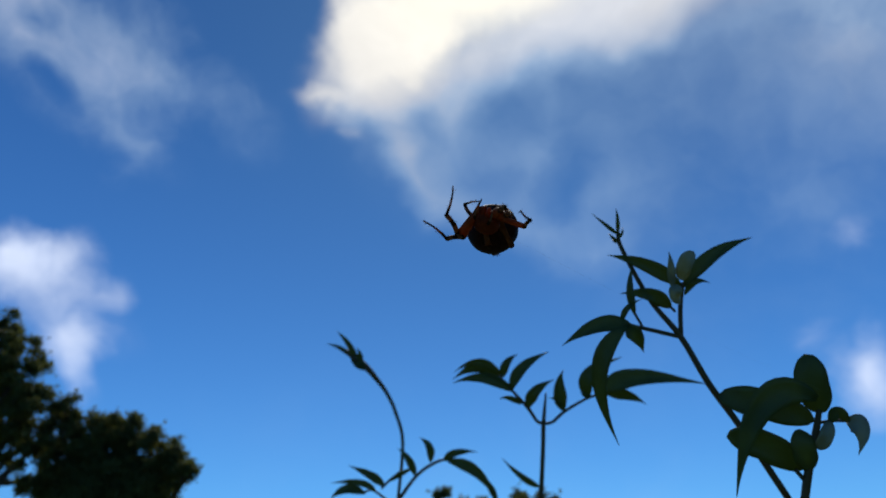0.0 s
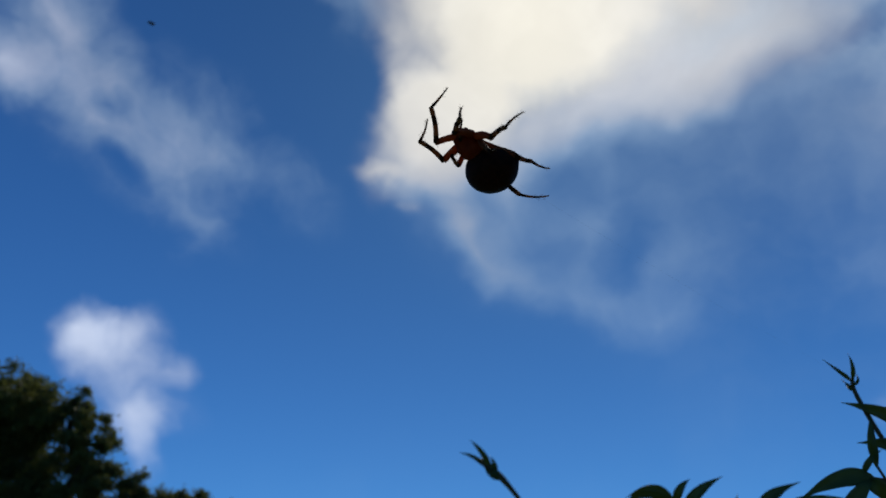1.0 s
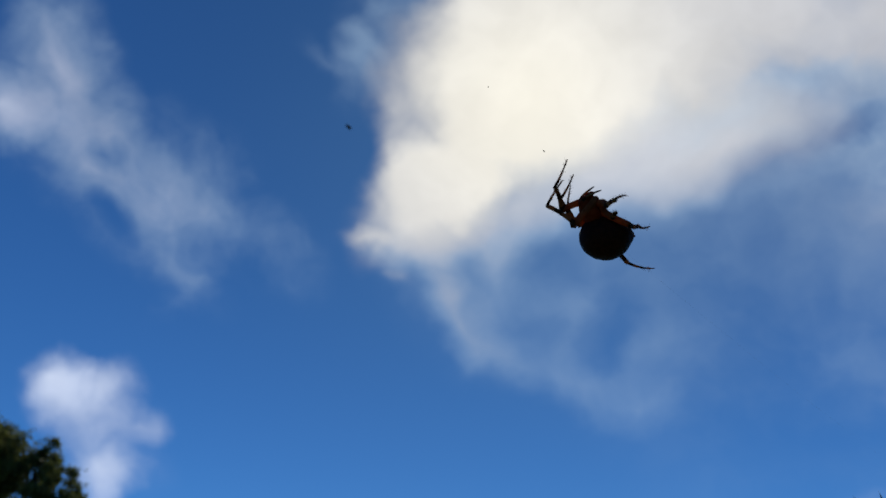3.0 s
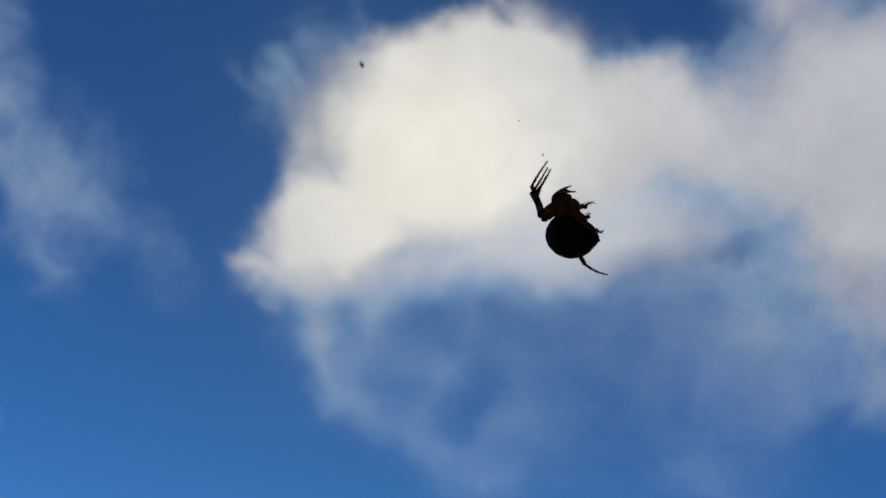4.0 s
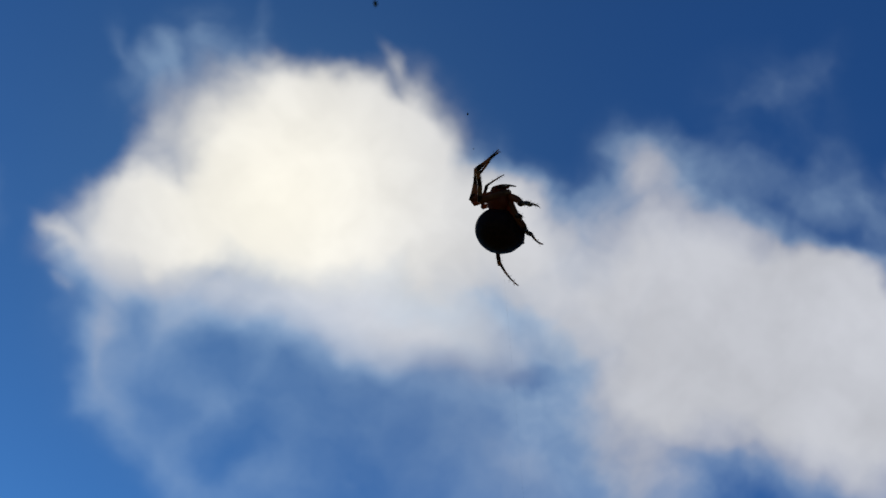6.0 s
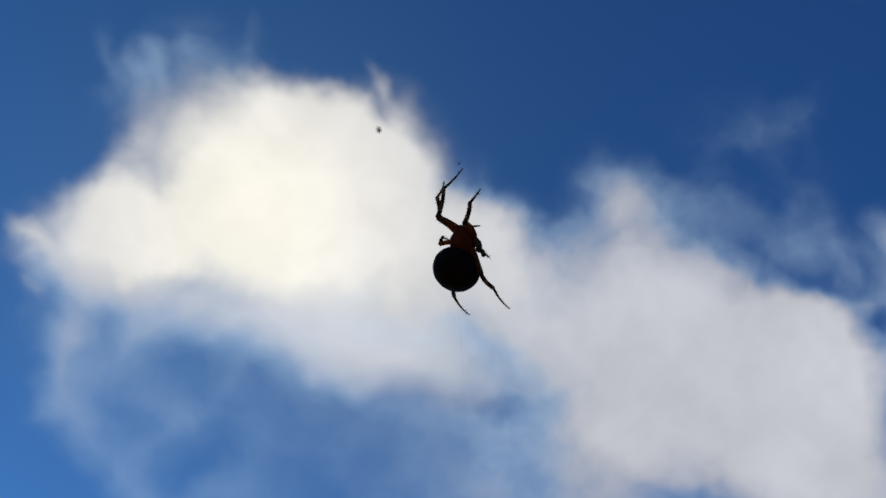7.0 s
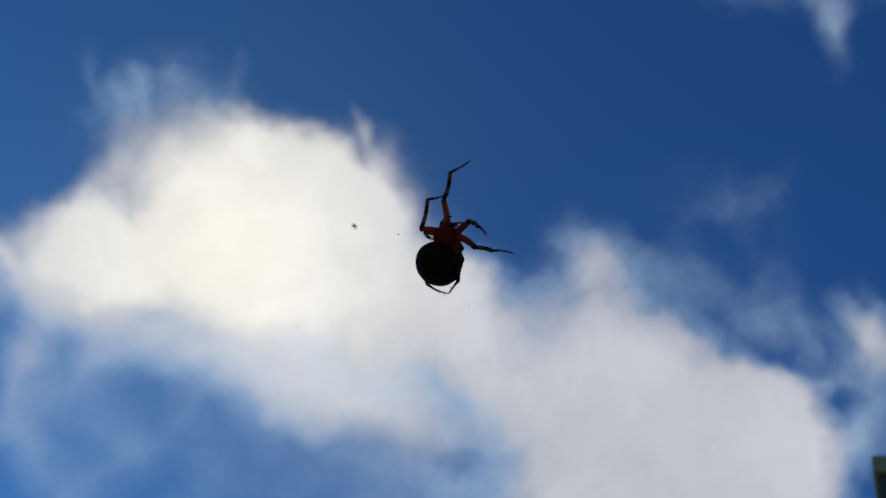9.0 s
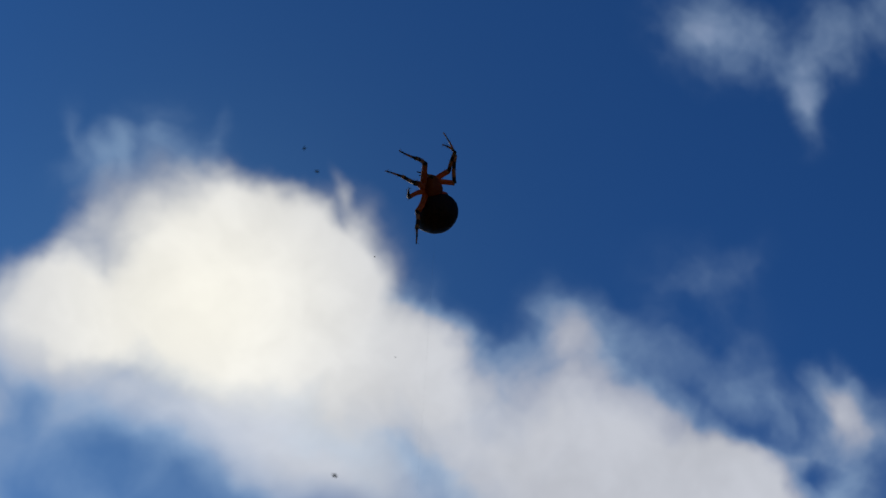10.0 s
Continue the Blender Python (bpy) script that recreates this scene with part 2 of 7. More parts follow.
    billow = g.math("MULTIPLY", g.span(g.noise(drift, 3.2, 4.0, 0.55), 0.3, 0.7, 0.91, 1.05), g.span(g.noise(drift, 9.0, 4.0, 0.6), 0.3, 0.7, 0.94, 1.04))
    tone = g.math("MULTIPLY", billow, g.span(glow, 0.0, 1.0, CLOUD_DIM, CLOUD_LIT, "LINEAR"))
    lit = g.mix(glow, (0.96, 0.975, 1.04, 1), (1.05, 1.0, 0.87, 1))
    white = g.vec("SCALE", lit, scale=tone)
    # the thin veils scatter less of the sun's glare than the thick heap
    soft_tone = g.math("MULTIPLY", billow, g.span(glow, 0.0, 1.0, CLOUD_DIM, CLOUD_DIM * 1.15, "LINEAR"))
    pale = g.vec("SCALE", (0.86, 0.97, 1.22), scale=soft_tone)
    thin = g.vec("SCALE", (0.72, 0.98, 1.26), scale=soft_tone)
    mild = g.vec("SCALE", lit, scale=g.math("MULTIPLY", billow, g.span(glow, 0.0, 1.0, CLOUD_DIM, CLOUD_DIM * 1.35, "LINEAR")))
    dull = g.vec("SCALE", (0.96, 0.98, 1.04), scale=soft_tone)
    body = g.vec("SCALE", white, scale=g.math("MULTIPLY_ADD", bright, 0.16, 0.84))
    colour = blue
    colour = g.mix(haze, colour, thin)
    colour = g.mix(veil, colour, g.mix(g.span(veil, 0.15, 0.75), thin, dull))
    colour = g.mix(shade, colour, g.mix(g.span(shade, 0.0, 0.4), thin, dull))
    colour = g.mix(wisp, colour, g.mix(g.span(wisp, 0.1, 0.7), thin, pale))
    colour = g.mix(puff, colour, g.vec("SCALE", pale, scale=1.3))
    colour = g.mix(grey, colour, g.mix(g.span(grey, 0.15, 0.7), thin, mild))
    colour = g.mix(bright, colour, body)
    g.put(bg.inputs[0], colour)
    bg.inputs[1].default_value = 0.1


SKY_GAMMA = 1.25
SKY_TINT = (0.155, 0.346, 0.525, 1)
CLOUD_DIM, CLOUD_LIT = 6.2, 9.8
make_sky()
sun = new("sun", bpy.data.lights.new("sun", "SUN"))
sun.data.energy, sun.data.angle, sun.data.color = 1.8, radians(12), (1.0, 0.95, 0.86)
sun.matrix_world = look(SUN_DIR * 50, (0, 0, 0))


# ---- materials ----
def surface(name, build):
    mat = bpy.data.materials.new(name)
    mat.use_nodes = True
    g = Graph(mat.node_tree)
    shader = mat.node_tree.nodes["Principled BSDF"]
    build(g, shader, g.node("ShaderNodeTexCoord").outputs["Object"], mat.node_tree.nodes["Material Output"])
    return mat


def bumped(g, shader, height, strength, distance):
    b = g.node("ShaderNodeBump")
    b.inputs["Strength"].default_value, b.inputs["Distance"].default_value = strength, distance
    g.put(b.inputs["Height"], height)
    g.put(shader.inputs["Normal"], b.outputs[0])


def see_through(g, shader, out, colour, share):
    t = g.node("ShaderNodeBsdfTranslucent")
    g.put(t.inputs[0], colour)
    m = g.node("ShaderNodeMixShader")
    m.inputs[0].default_value = share
    g.put(m.inputs[1], shader.outputs[0])
    g.put(m.inputs[2], t.outputs[0])
    g.put(out.inputs[0], m.outputs[0])


def leaf_look(dark, light, through_colour, share, size, sheen):
    def build(g, s, where, out):
        info = g.node("ShaderNodeObjectInfo")
        n = g.noise(where, size, 4.0)
        c = g.mix(g.span(n, 0.3, 0.7), dark, light)
        c = g.mix(g.math("MULTIPLY", info.outputs["Random"], 0.4), c, (light[0] * 1.3, light[1] * 1.1, light[2] * 0.8, 1))
        g.put(s.inputs["Base Color"], c)
        g.put(s.inputs["Roughness"], g.span(n, 0.2, 0.8, 0.62 - 0.4 * sheen, 0.8 - 0.4 * sheen))
        s.inputs["Specular IOR Level"].default_value = sheen
        bumped(g, s, g.noise(where, size * 4, 3.0), 0.3, 0.0004)
        see_through(g, s, out, through_colour, share)
    return build


LEAF = surface("glossy_green_leaf", leaf_look((0.035, 0.07, 0.022, 1), (0.065, 0.11, 0.035, 1), (0.15, 0.2, 0.03, 1), 0.4, 120.0, 0.5))
# paler grey copy of LEAF: the sky's reflection put into the base colour
PALE_LEAF = surface("sky_sheen_leaf", leaf_look((0.17, 0.21, 0.18, 1), (0.27, 0.32, 0.28, 1), (0.3, 0.36, 0.22, 1), 0.35, 160.0, 0.4))
TREE_LEAF = surface("tree_leaf", leaf_look((0.065, 0.08, 0.03, 1), (0.11, 0.13, 0.045, 1), (0.17, 0.18, 0.045, 1), 0.45, 3.0, 0.25))


def stem_look(g, s, where, out):
    n = g.noise(where, 300.0, 4.0)
    g.put(s.inputs["Base Color"], g.mix(n, (0.03, 0.03, 0.014, 1), (0.075, 0.06, 0.03, 1)))
    s.inputs["Roughness"].default_value = 0.55
    bumped(g, s, n, 0.4, 0.0003)


STEM = surface("vine_stem", stem_look)


def bark_look(g, s, where, out):
    n = g.noise(where, 9.0, 6.0, 0.65, distortion=1.5)
    g.put(s.inputs["Base Color"], g.mix(n, (0.04, 0.03, 0.02, 1), (0.14, 0.11, 0.085, 1)))
    s.inputs["Roughness"].default_value = 0.9
    bumped(g, s, n, 0.8, 0.03)


BARK = surface("bark", bark_look)


def chitin_look(dark, light, through_colour, share, banded):
    def build(g, s, where, out):
        n = g.noise(where, 900.0, 5.0, 0.6)
        through_tone = through_colour
        c = g.mix(g.span(n, 0.35, 0.65), dark, light)
        if banded:
            z = g.node("ShaderNodeSeparateXYZ")
            g.put(z.inputs[0], where)
            rings = g.math("SINE", g.math("MULTIPLY", g.math("ADD", z.outputs[2], g.math("MULTIPLY", n, 0.0006)), 1900.0))
            band = g.span(rings, -0.1, 0.35)
            c = g.mix(band, c, (dark[0] * 0.4, dark[1] * 0.35, dark[2] * 0.35, 1))
            through_tone = g.mix(band, through_colour, (0.1, 0.04, 0.02, 1))
        g.put(s.inputs["Base Color"], c)
        g.put(s.inputs["Roughness"], g.span(n, 0.2, 0.8, 0.55, 0.75))
        s.inputs["Specular IOR Level"].default_value = 0.08
        bumped(g, s, g.noise(where, 3000.0, 3.0), 0.5, 0.0001)
        see_through(g, s, out, through_tone, share)
    return build


CARAPACE = surface("russet_carapace", chitin_look((0.1, 0.024, 0.01, 1), (0.22, 0.058, 0.022, 1), (0.65, 0.14, 0.035, 1), 0.5, False))
LEG_SKIN = surface("banded_leg", chitin_look((0.12, 0.058, 0.03, 1), (0.28, 0.16, 0.095, 1), (0.56, 0.27, 0.12, 1), 0.44, True))
FEMUR_SKIN = surface("russet_femur", chitin_look((0.12, 0.042, 0.018, 1), (0.26, 0.095, 0.04, 1), (0.65, 0.2, 0.06, 1), 0.45, False))
ABDOMEN = surface("dark_brown_abdomen", chitin_look((0.014, 0.004, 0.003, 1), (0.035, 0.009, 0.006, 1), (0.06, 0.010, 0.005, 1), 0.15, False))


def plain_look(colour, rough, spread, size):
    def build(g, s, where, out):
        n = g.noise(where, size, 5.0)
        lo = [v * (1 - spread) for v in colour]
        hi = [v * (1 + spread) for v in colour]
        g.put(s.inputs["Base Color"], g.mix(n, (*lo, 1), (*hi, 1)))
        s.inputs["Roughness"].default_value = rough
        bumped(g, s, n, 0.4, 0.3 / size)
    return build


EYE = surface("black_eye", plain_look((0.008, 0.006, 0.006), 0.45, 0.2, 900.0))
SILK = surface("silk", plain_look((0.35, 0.35, 0.35), 0.4, 0.1, 2000.0))
CRUMB = surface("dry_debris", plain_look((0.06, 0.05, 0.035), 0.9, 0.5, 2500.0))
GRASS = surface("lawn", plain_look((0.09, 0.125, 0.045), 0.95, 0.4, 3.0))
WALL = surface("dark_brown_stucco", plain_look((0.10, 0.085, 0.07), 0.9, 0.25, 6.0))
FASCIA = surface("weathered_wood_board", plain_look((0.5, 0.36, 0.17), 0.8, 0.25, 12.0))
ROOF = surface("roof_felt", plain_look((0.06, 0.06, 0.06), 0.95, 0.3, 20.0))


# ---- mesh helpers ----
def part(name, bm, material, parent=None, label="", smooth=True):
    me = bpy.data.meshes.new(name)
    bm.to_mesh(me)
    bm.free()
    for p in me.polygons:
        p.use_smooth = smooth
    me.materials.append(material)
    ob = new(name, me)
    ob.parent = parent
    return tagged(ob, label)


def tube(bm, points, sides=8):
    """A round tube along points (x, y, z, radius), closed at both ends."""
    pts = [Vector(p[:3]) for p in points]
    rings, across = [], None
    for i, p in enumerate(pts):
        way = (pts[min(i + 1, len(pts) - 1)] - pts[max(i - 1, 0)]).normalized()
        if across is None:
            across = way.orthogonal().normalized()
        across = (across - way * across.dot(way)).normalized()
        side = way.cross(across)
        rings.append([bm.verts.new(p + (across * math.cos(a) + side * math.sin(a)) * points[i][3])
                      for a in (2 * math.pi * k / sides for k in range(sides))])
    for a, b in zip(rings, rings[1:]):
        for k in range(sides):
            bm.faces.new((a[k], a[(k + 1) % sides], b[(k + 1) % sides], b[k]))
    bm.faces.new(rings[0][::-1])
    bm.faces.new(rings[-1])


def smooth_line(points, steps=5):
    """Catmull-Rom through points of any size."""
    v = [np.array(p, float) for p in points]
    v = [2 * v[0] - v[1]] + v + [2 * v[-1] - v[-2]]
    out = []
    for a, b, c, d in zip(v, v[1:], v[2:], v[3:]):
        for k in range(steps):
            t = k / steps
            out.append(0.5 * (2 * b + (c - a) * t + (2 * a - 5 * b + 4 * c - d) * t * t + (3 * b - a - 3 * c + d) * t ** 3))
    out.append(v[-2])
    return [tuple(p) for p in out]


def lathe(bm, rings, sides=16, squash=1.0):
    """A body of revolution along y: rings of (y, radius, lift)."""
    loops = []
    for y, r, lift in rings:
        loops.append([bm.verts.new((math.cos(a) * r, y, math.sin(a) * r * squash + lift)) for a in (2 * math.pi * k / sides for k in range(sides))])
    for a, b in zip(loops, loops[1:]):
        for k in range(sides):
            bm.faces.new((a[k], b[k], b[(k + 1) % sides], a[(k + 1) % sides]))
    bm.faces.new(loops[0])
    bm.faces.new(loops[-1][::-1])


def box(bm, lo, hi):
    x0, y0, z0 = lo
    x1, y1, z1 = hi
    v = [bm.verts.new(p) for p in ((x0, y0, z0), (x1, y0, z0), (x1, y1, z0), (x0, y1, z0), (x0, y0, z1), (x1, y0, z1), (x1, y1, z1), (x0, y1, z1))]
    for f in ((3, 2, 1, 0), (4, 5, 6, 7), (0, 1, 5, 4), (1, 2, 6, 5), (2, 3, 7, 6), (3, 0, 4, 7)):
        bm.faces.new([v[i] for i in f])


# ---- ground ----
def make_ground():
    bm = bmesh.new()
    bmesh.ops.create_grid(bm, x_segments=60, y_segments=60, size=2500)
    for v in bm.verts:
        d = v.co.length
        if d > 150:
            v.co.z = 3 * noise.noise(v.co * 0.004) - 1
    tagged(part("ground", bm, GRASS), "mown green garden lawn reaching to the horizon", "lawn", kind="structure")


make_ground()


# ---- house whose roof corner shows ----
def make_house(corner, turn):
    house = tagged(new("house"), "two-storey house with dark walls and weathered wooden fascia boards", "house")
    house.matrix_world = Matrix.Translation((corner[0], corner[1], 0)) @ pose(0, 0, 0, 0, 0, turn)
    top = corner[2]
    bm = bmesh.new()
    box(bm, (0.03, 0.04, 0), (7.0, 8.0, top - 0.1))
    part("wall", bm, WALL, house, smooth=False)
    bm = bmesh.new()
    box(bm, (0, 0, top - 0.14), (7.12, 0.035, top))
    bmesh.ops.bevel(bm, geom=bm.edges[:], offset=0.006, segments=2, affect="EDGES")
    part("fascia", bm, FASCIA, house, "weathered brown wooden fascia board", smooth=False)
    bm = bmesh.new()
    box(bm, (0, 0.037, top - 0.14), (0.035, 8.12, top))
    bmesh.ops.bevel(bm, geom=bm.edges[:], offset=0.006, segments=2, affect="EDGES")
    part("fascia", bm, FASCIA, house, "weathered brown wooden fascia board", smooth=False)
    bm = bmesh.new()
    box(bm, (0.04, 0.04, top - 0.09), (7.1, 8.1, top - 0.02))
    part("roof", bm, ROOF, house, smooth=False)


# ---- trees ----
def make_tree(name, label, foot, crowns, leaves, leaf_size, seed):
    """crowns: (x, y, z, rx, ry, rz) of the clumps of the crown."""
    rng = random.Random(seed)
    tree = tagged(new(name), label, "tree", group="garden trees")
    tree.location = foot
    base = Vector(foot)
    top = max(c[2] for c in crowns)
    mid = sum((Vector(c[:3]) for c in crowns), Vector()) / len(crowns)
    fork = Vector((mid.x * 0.4 + base.x * 0.6, mid.y * 0.4 + base.y * 0.6, top * 0.45))
    bm = bmesh.new()
    tube(bm, smooth_line([(0, 0, -0.1, 0.30), (0.05, 0.03, fork.z * 0.4, 0.22), (*(fork - base), 0.17)]), 10)
    part("trunk", bm, BARK, tree)
    for c in crowns:
        bm = bmesh.new()
        end = Vector(c[:3]) - base
        start = fork - base - Vector((0, 0, 0.1))
        bend = start.lerp(end, 0.5) + Vector((rng.uniform(-.2, .2), rng.uniform(-.2, .2), 0.3))
        tube(bm, smooth_line([(*start, 0.11), (*bend, 0.07), (*end, 0.02)]), 7)
        for k in range(6):
            tip = end + Vector((rng.uniform(-1, 1) * c[3], rng.uniform(-1, 1) * c[4], rng.uniform(-0.6, 1) * c[5])) * 0.7
            tube(bm, [(*bend.lerp(end, rng.uniform(0.2, 0.9)), 0.03), (*tip, 0.006)], 5)
        part("limb", bm, BARK, tree)
    verts, faces = [], []
    weight = [c[3] * c[4] * c[5] for c in crowns]
    for c, w in zip(crowns, weight):
        count = int(leaves * w / sum(weight))
        twigs = []
        for k in range(max(count // 110, 6)):
            d = Vector((rng.gauss(0, 1), rng.gauss(0, 1), rng.gauss(0, 1))).normalized() * rng.uniform(0.15, 1.02) ** 0.45
            twigs.append(Vector(c[:3]) + Vector((d.x * c[3], d.y * c[4], d.z * c[5])))
        for k in range(count):
            spread = 0.1 * (c[3] + c[5]) * 0.5 + 0.02
            p = rng.choice(twigs) + Vector((rng.gauss(0, spread), rng.gauss(0, spread), rng.gauss(0, spread * 0.8))) - base
            a = Vector((rng.gauss(0, 1), rng.gauss(0, 1), rng.gauss(-0.4, 0.8))).normalized()
            b = a.cross(Vector((rng.gauss(0, 1), rng.gauss(0, 1), rng.gauss(0, 1)))).normalized()
            s = leaf_size * rng.uniform(0.6, 1.3)
            n = len(verts)
            lift = a.cross(b) * s * 0.12
            verts += [p, p + a * s * 0.5 + b * s * 0.27 + lift, p + a * s, p + a * s * 0.5 - b * s * 0.27 + lift]
            faces += [(n, n + 1, n + 2), (n, n + 2, n + 3)]
    me = bpy.data.meshes.new("crown")
    me.from_pydata(verts, [], faces)
    me.materials.append(TREE_LEAF)
    crown = new("crown", me)
    crown.parent = tree
    tagged(crown, "dense dark green leaves", kind="stuff")


# ---- climbing plants ----
def leaf_mesh(base, ctrl, tip, width, rng, blunt=False):
    base, ctrl, tip = Vector(base), Vector(ctrl), Vector(tip)
    toward = (Vector((0, 0, 1.45)) - base).normalized()
    toward = (toward + Vector((rng.uniform(-.45, .45), rng.uniform(-.45, .45), rng.uniform(-.45, .45)))).normalized()
    steps, across = 16, (-1.0, -0.55, 0.0, 0.55, 1.0)
    bm = bmesh.new()
    sheets = []
    for thick in (0.00012, -0.00012):
        rows = []
        for i in range(steps + 1):
            s = i / steps
            p = base * (1 - s) ** 2 + ctrl * 2 * s * (1 - s) + tip * s * s
            way = (((ctrl - base) * (1 - s) + (tip - ctrl) * s)).normalized()
            side = way.cross(toward).normalized()
            up = side.cross(way)
            w = width * 0.54 * (math.sin(math.pi * min(s * 0.98 + 0.02, 1.0) ** 0.74) ** 0.95 * (1 - 0.4 * s ** 3) if s < 1 else 0.0)
            if blunt:
                w = width * 0.5 * max(0.0, 1 - abs(2 * s - 1) ** 2.6) ** 0.6
            w = max(w, width * 0.015)
            w *= 1 + 0.025 * math.sin(5.3 * i)
            rows.append([bm.verts.new(p + side * (w * a) + up * (thick + (abs(a) ** 1.5) * w * 0.28 + 0.02 * width * math.sin(9 * s + 3 * a))) for a in across])
        sheets.append(rows)
    for rows, flip in zip(sheets, (False, True)):
        for a, b in zip(rows, rows[1:]):
            for k in range(len(across) - 1):
                f = (a[k], a[k + 1], b[k + 1], b[k])
                bm.faces.new(f[::-1] if flip else f)
    top, low = sheets
    rim_a = [r[0] for r in top] + top[-1][1:] + [r[-1] for r in top[-2::-1]] + top[0][-2:0:-1]
    rim_b = [r[0] for r in low] + low[-1][1:] + [r[-1] for r in low[-2::-1]] + low[0][-2:0:-1]
    for i in range(len(rim_a)):
        j = (i + 1) % len(rim_a)
        bm.faces.new((rim_a[i], rim_b[i], rim_b[j], rim_a[j]))
    bmesh.ops.recalc_face_normals(bm, faces=bm.faces[:])
    return bm


PLANT_LABELS = {
    "jasmine A": "climbing jasmine shoot with long pointed dark green leaflets",
    "jasmine B": "jasmine shoot with broad dark green drooping leaves",
    "jasmine C": "slender jasmine shoot forking into two leaflet sprays",
    "jasmine D": "low arching jasmine spray with narrow leaflets",
    "bud E": "bare curved jasmine tendril ending in a bud",
}


def climber(key, stems):
    foot = stems[0][0]
    plant = tagged(new("jasmine_shoot"), PLANT_LABELS[key], "plant", group="jasmine shoots")
    plant.location = foot[:3]
    here = Vector(foot[:3])
    for line in stems:
        bm = bmesh.new()
        tube(bm, [(*(Vector(p[:3]) - here), p[3]) for p in smooth_line(line)], 8)
        part("stem", bm, STEM, plant)
    rng = random.Random(key)

    def leaf(base, bend, tip, width, blunt=False, skin=LEAF):
        bm = leaf_mesh(base, bend, tip, width, rng, blunt)
        bmesh.ops.translate(bm, verts=bm.verts[:], vec=-here)
        part("leaf", bm, skin, plant)
    return leaf


# ---- spider ----
def leg_segment(name, parent, length, r0, r1, knobs, hairs, rng, skin=None):
    bm = bmesh.new()
    pts = []
    for i in range(9):
        s = i / 8
        r = r0 + (r1 - r0) * s + knobs * (math.exp(-((s - 0.92) / 0.1) ** 2) - 0.4 * math.exp(-((s - 0.08) / 0.08) ** 2))
        bow = length * 0.05 * math.sin(math.pi * s)
        pts.append((0, bow, length * (s * 1.02 - 0.01), r))
    tube(bm, pts, 8)
    for k in range(hairs):
        s, a = rng.uniform(0.1, 0.95), rng.uniform(0, 6.283)
        p = Vector((0, length * 0.05 * math.sin(math.pi * s), length * s))
        out = Vector((math.cos(a), math.sin(a), 0.7))
        tube(bm, [(*p, 0.00003), (*(p + out * (r0 * 0.7 + rng.uniform(0.0002, 0.0005))), 0.00001)], 3)
    return part(name, bm, skin or LEG_SKIN, parent)


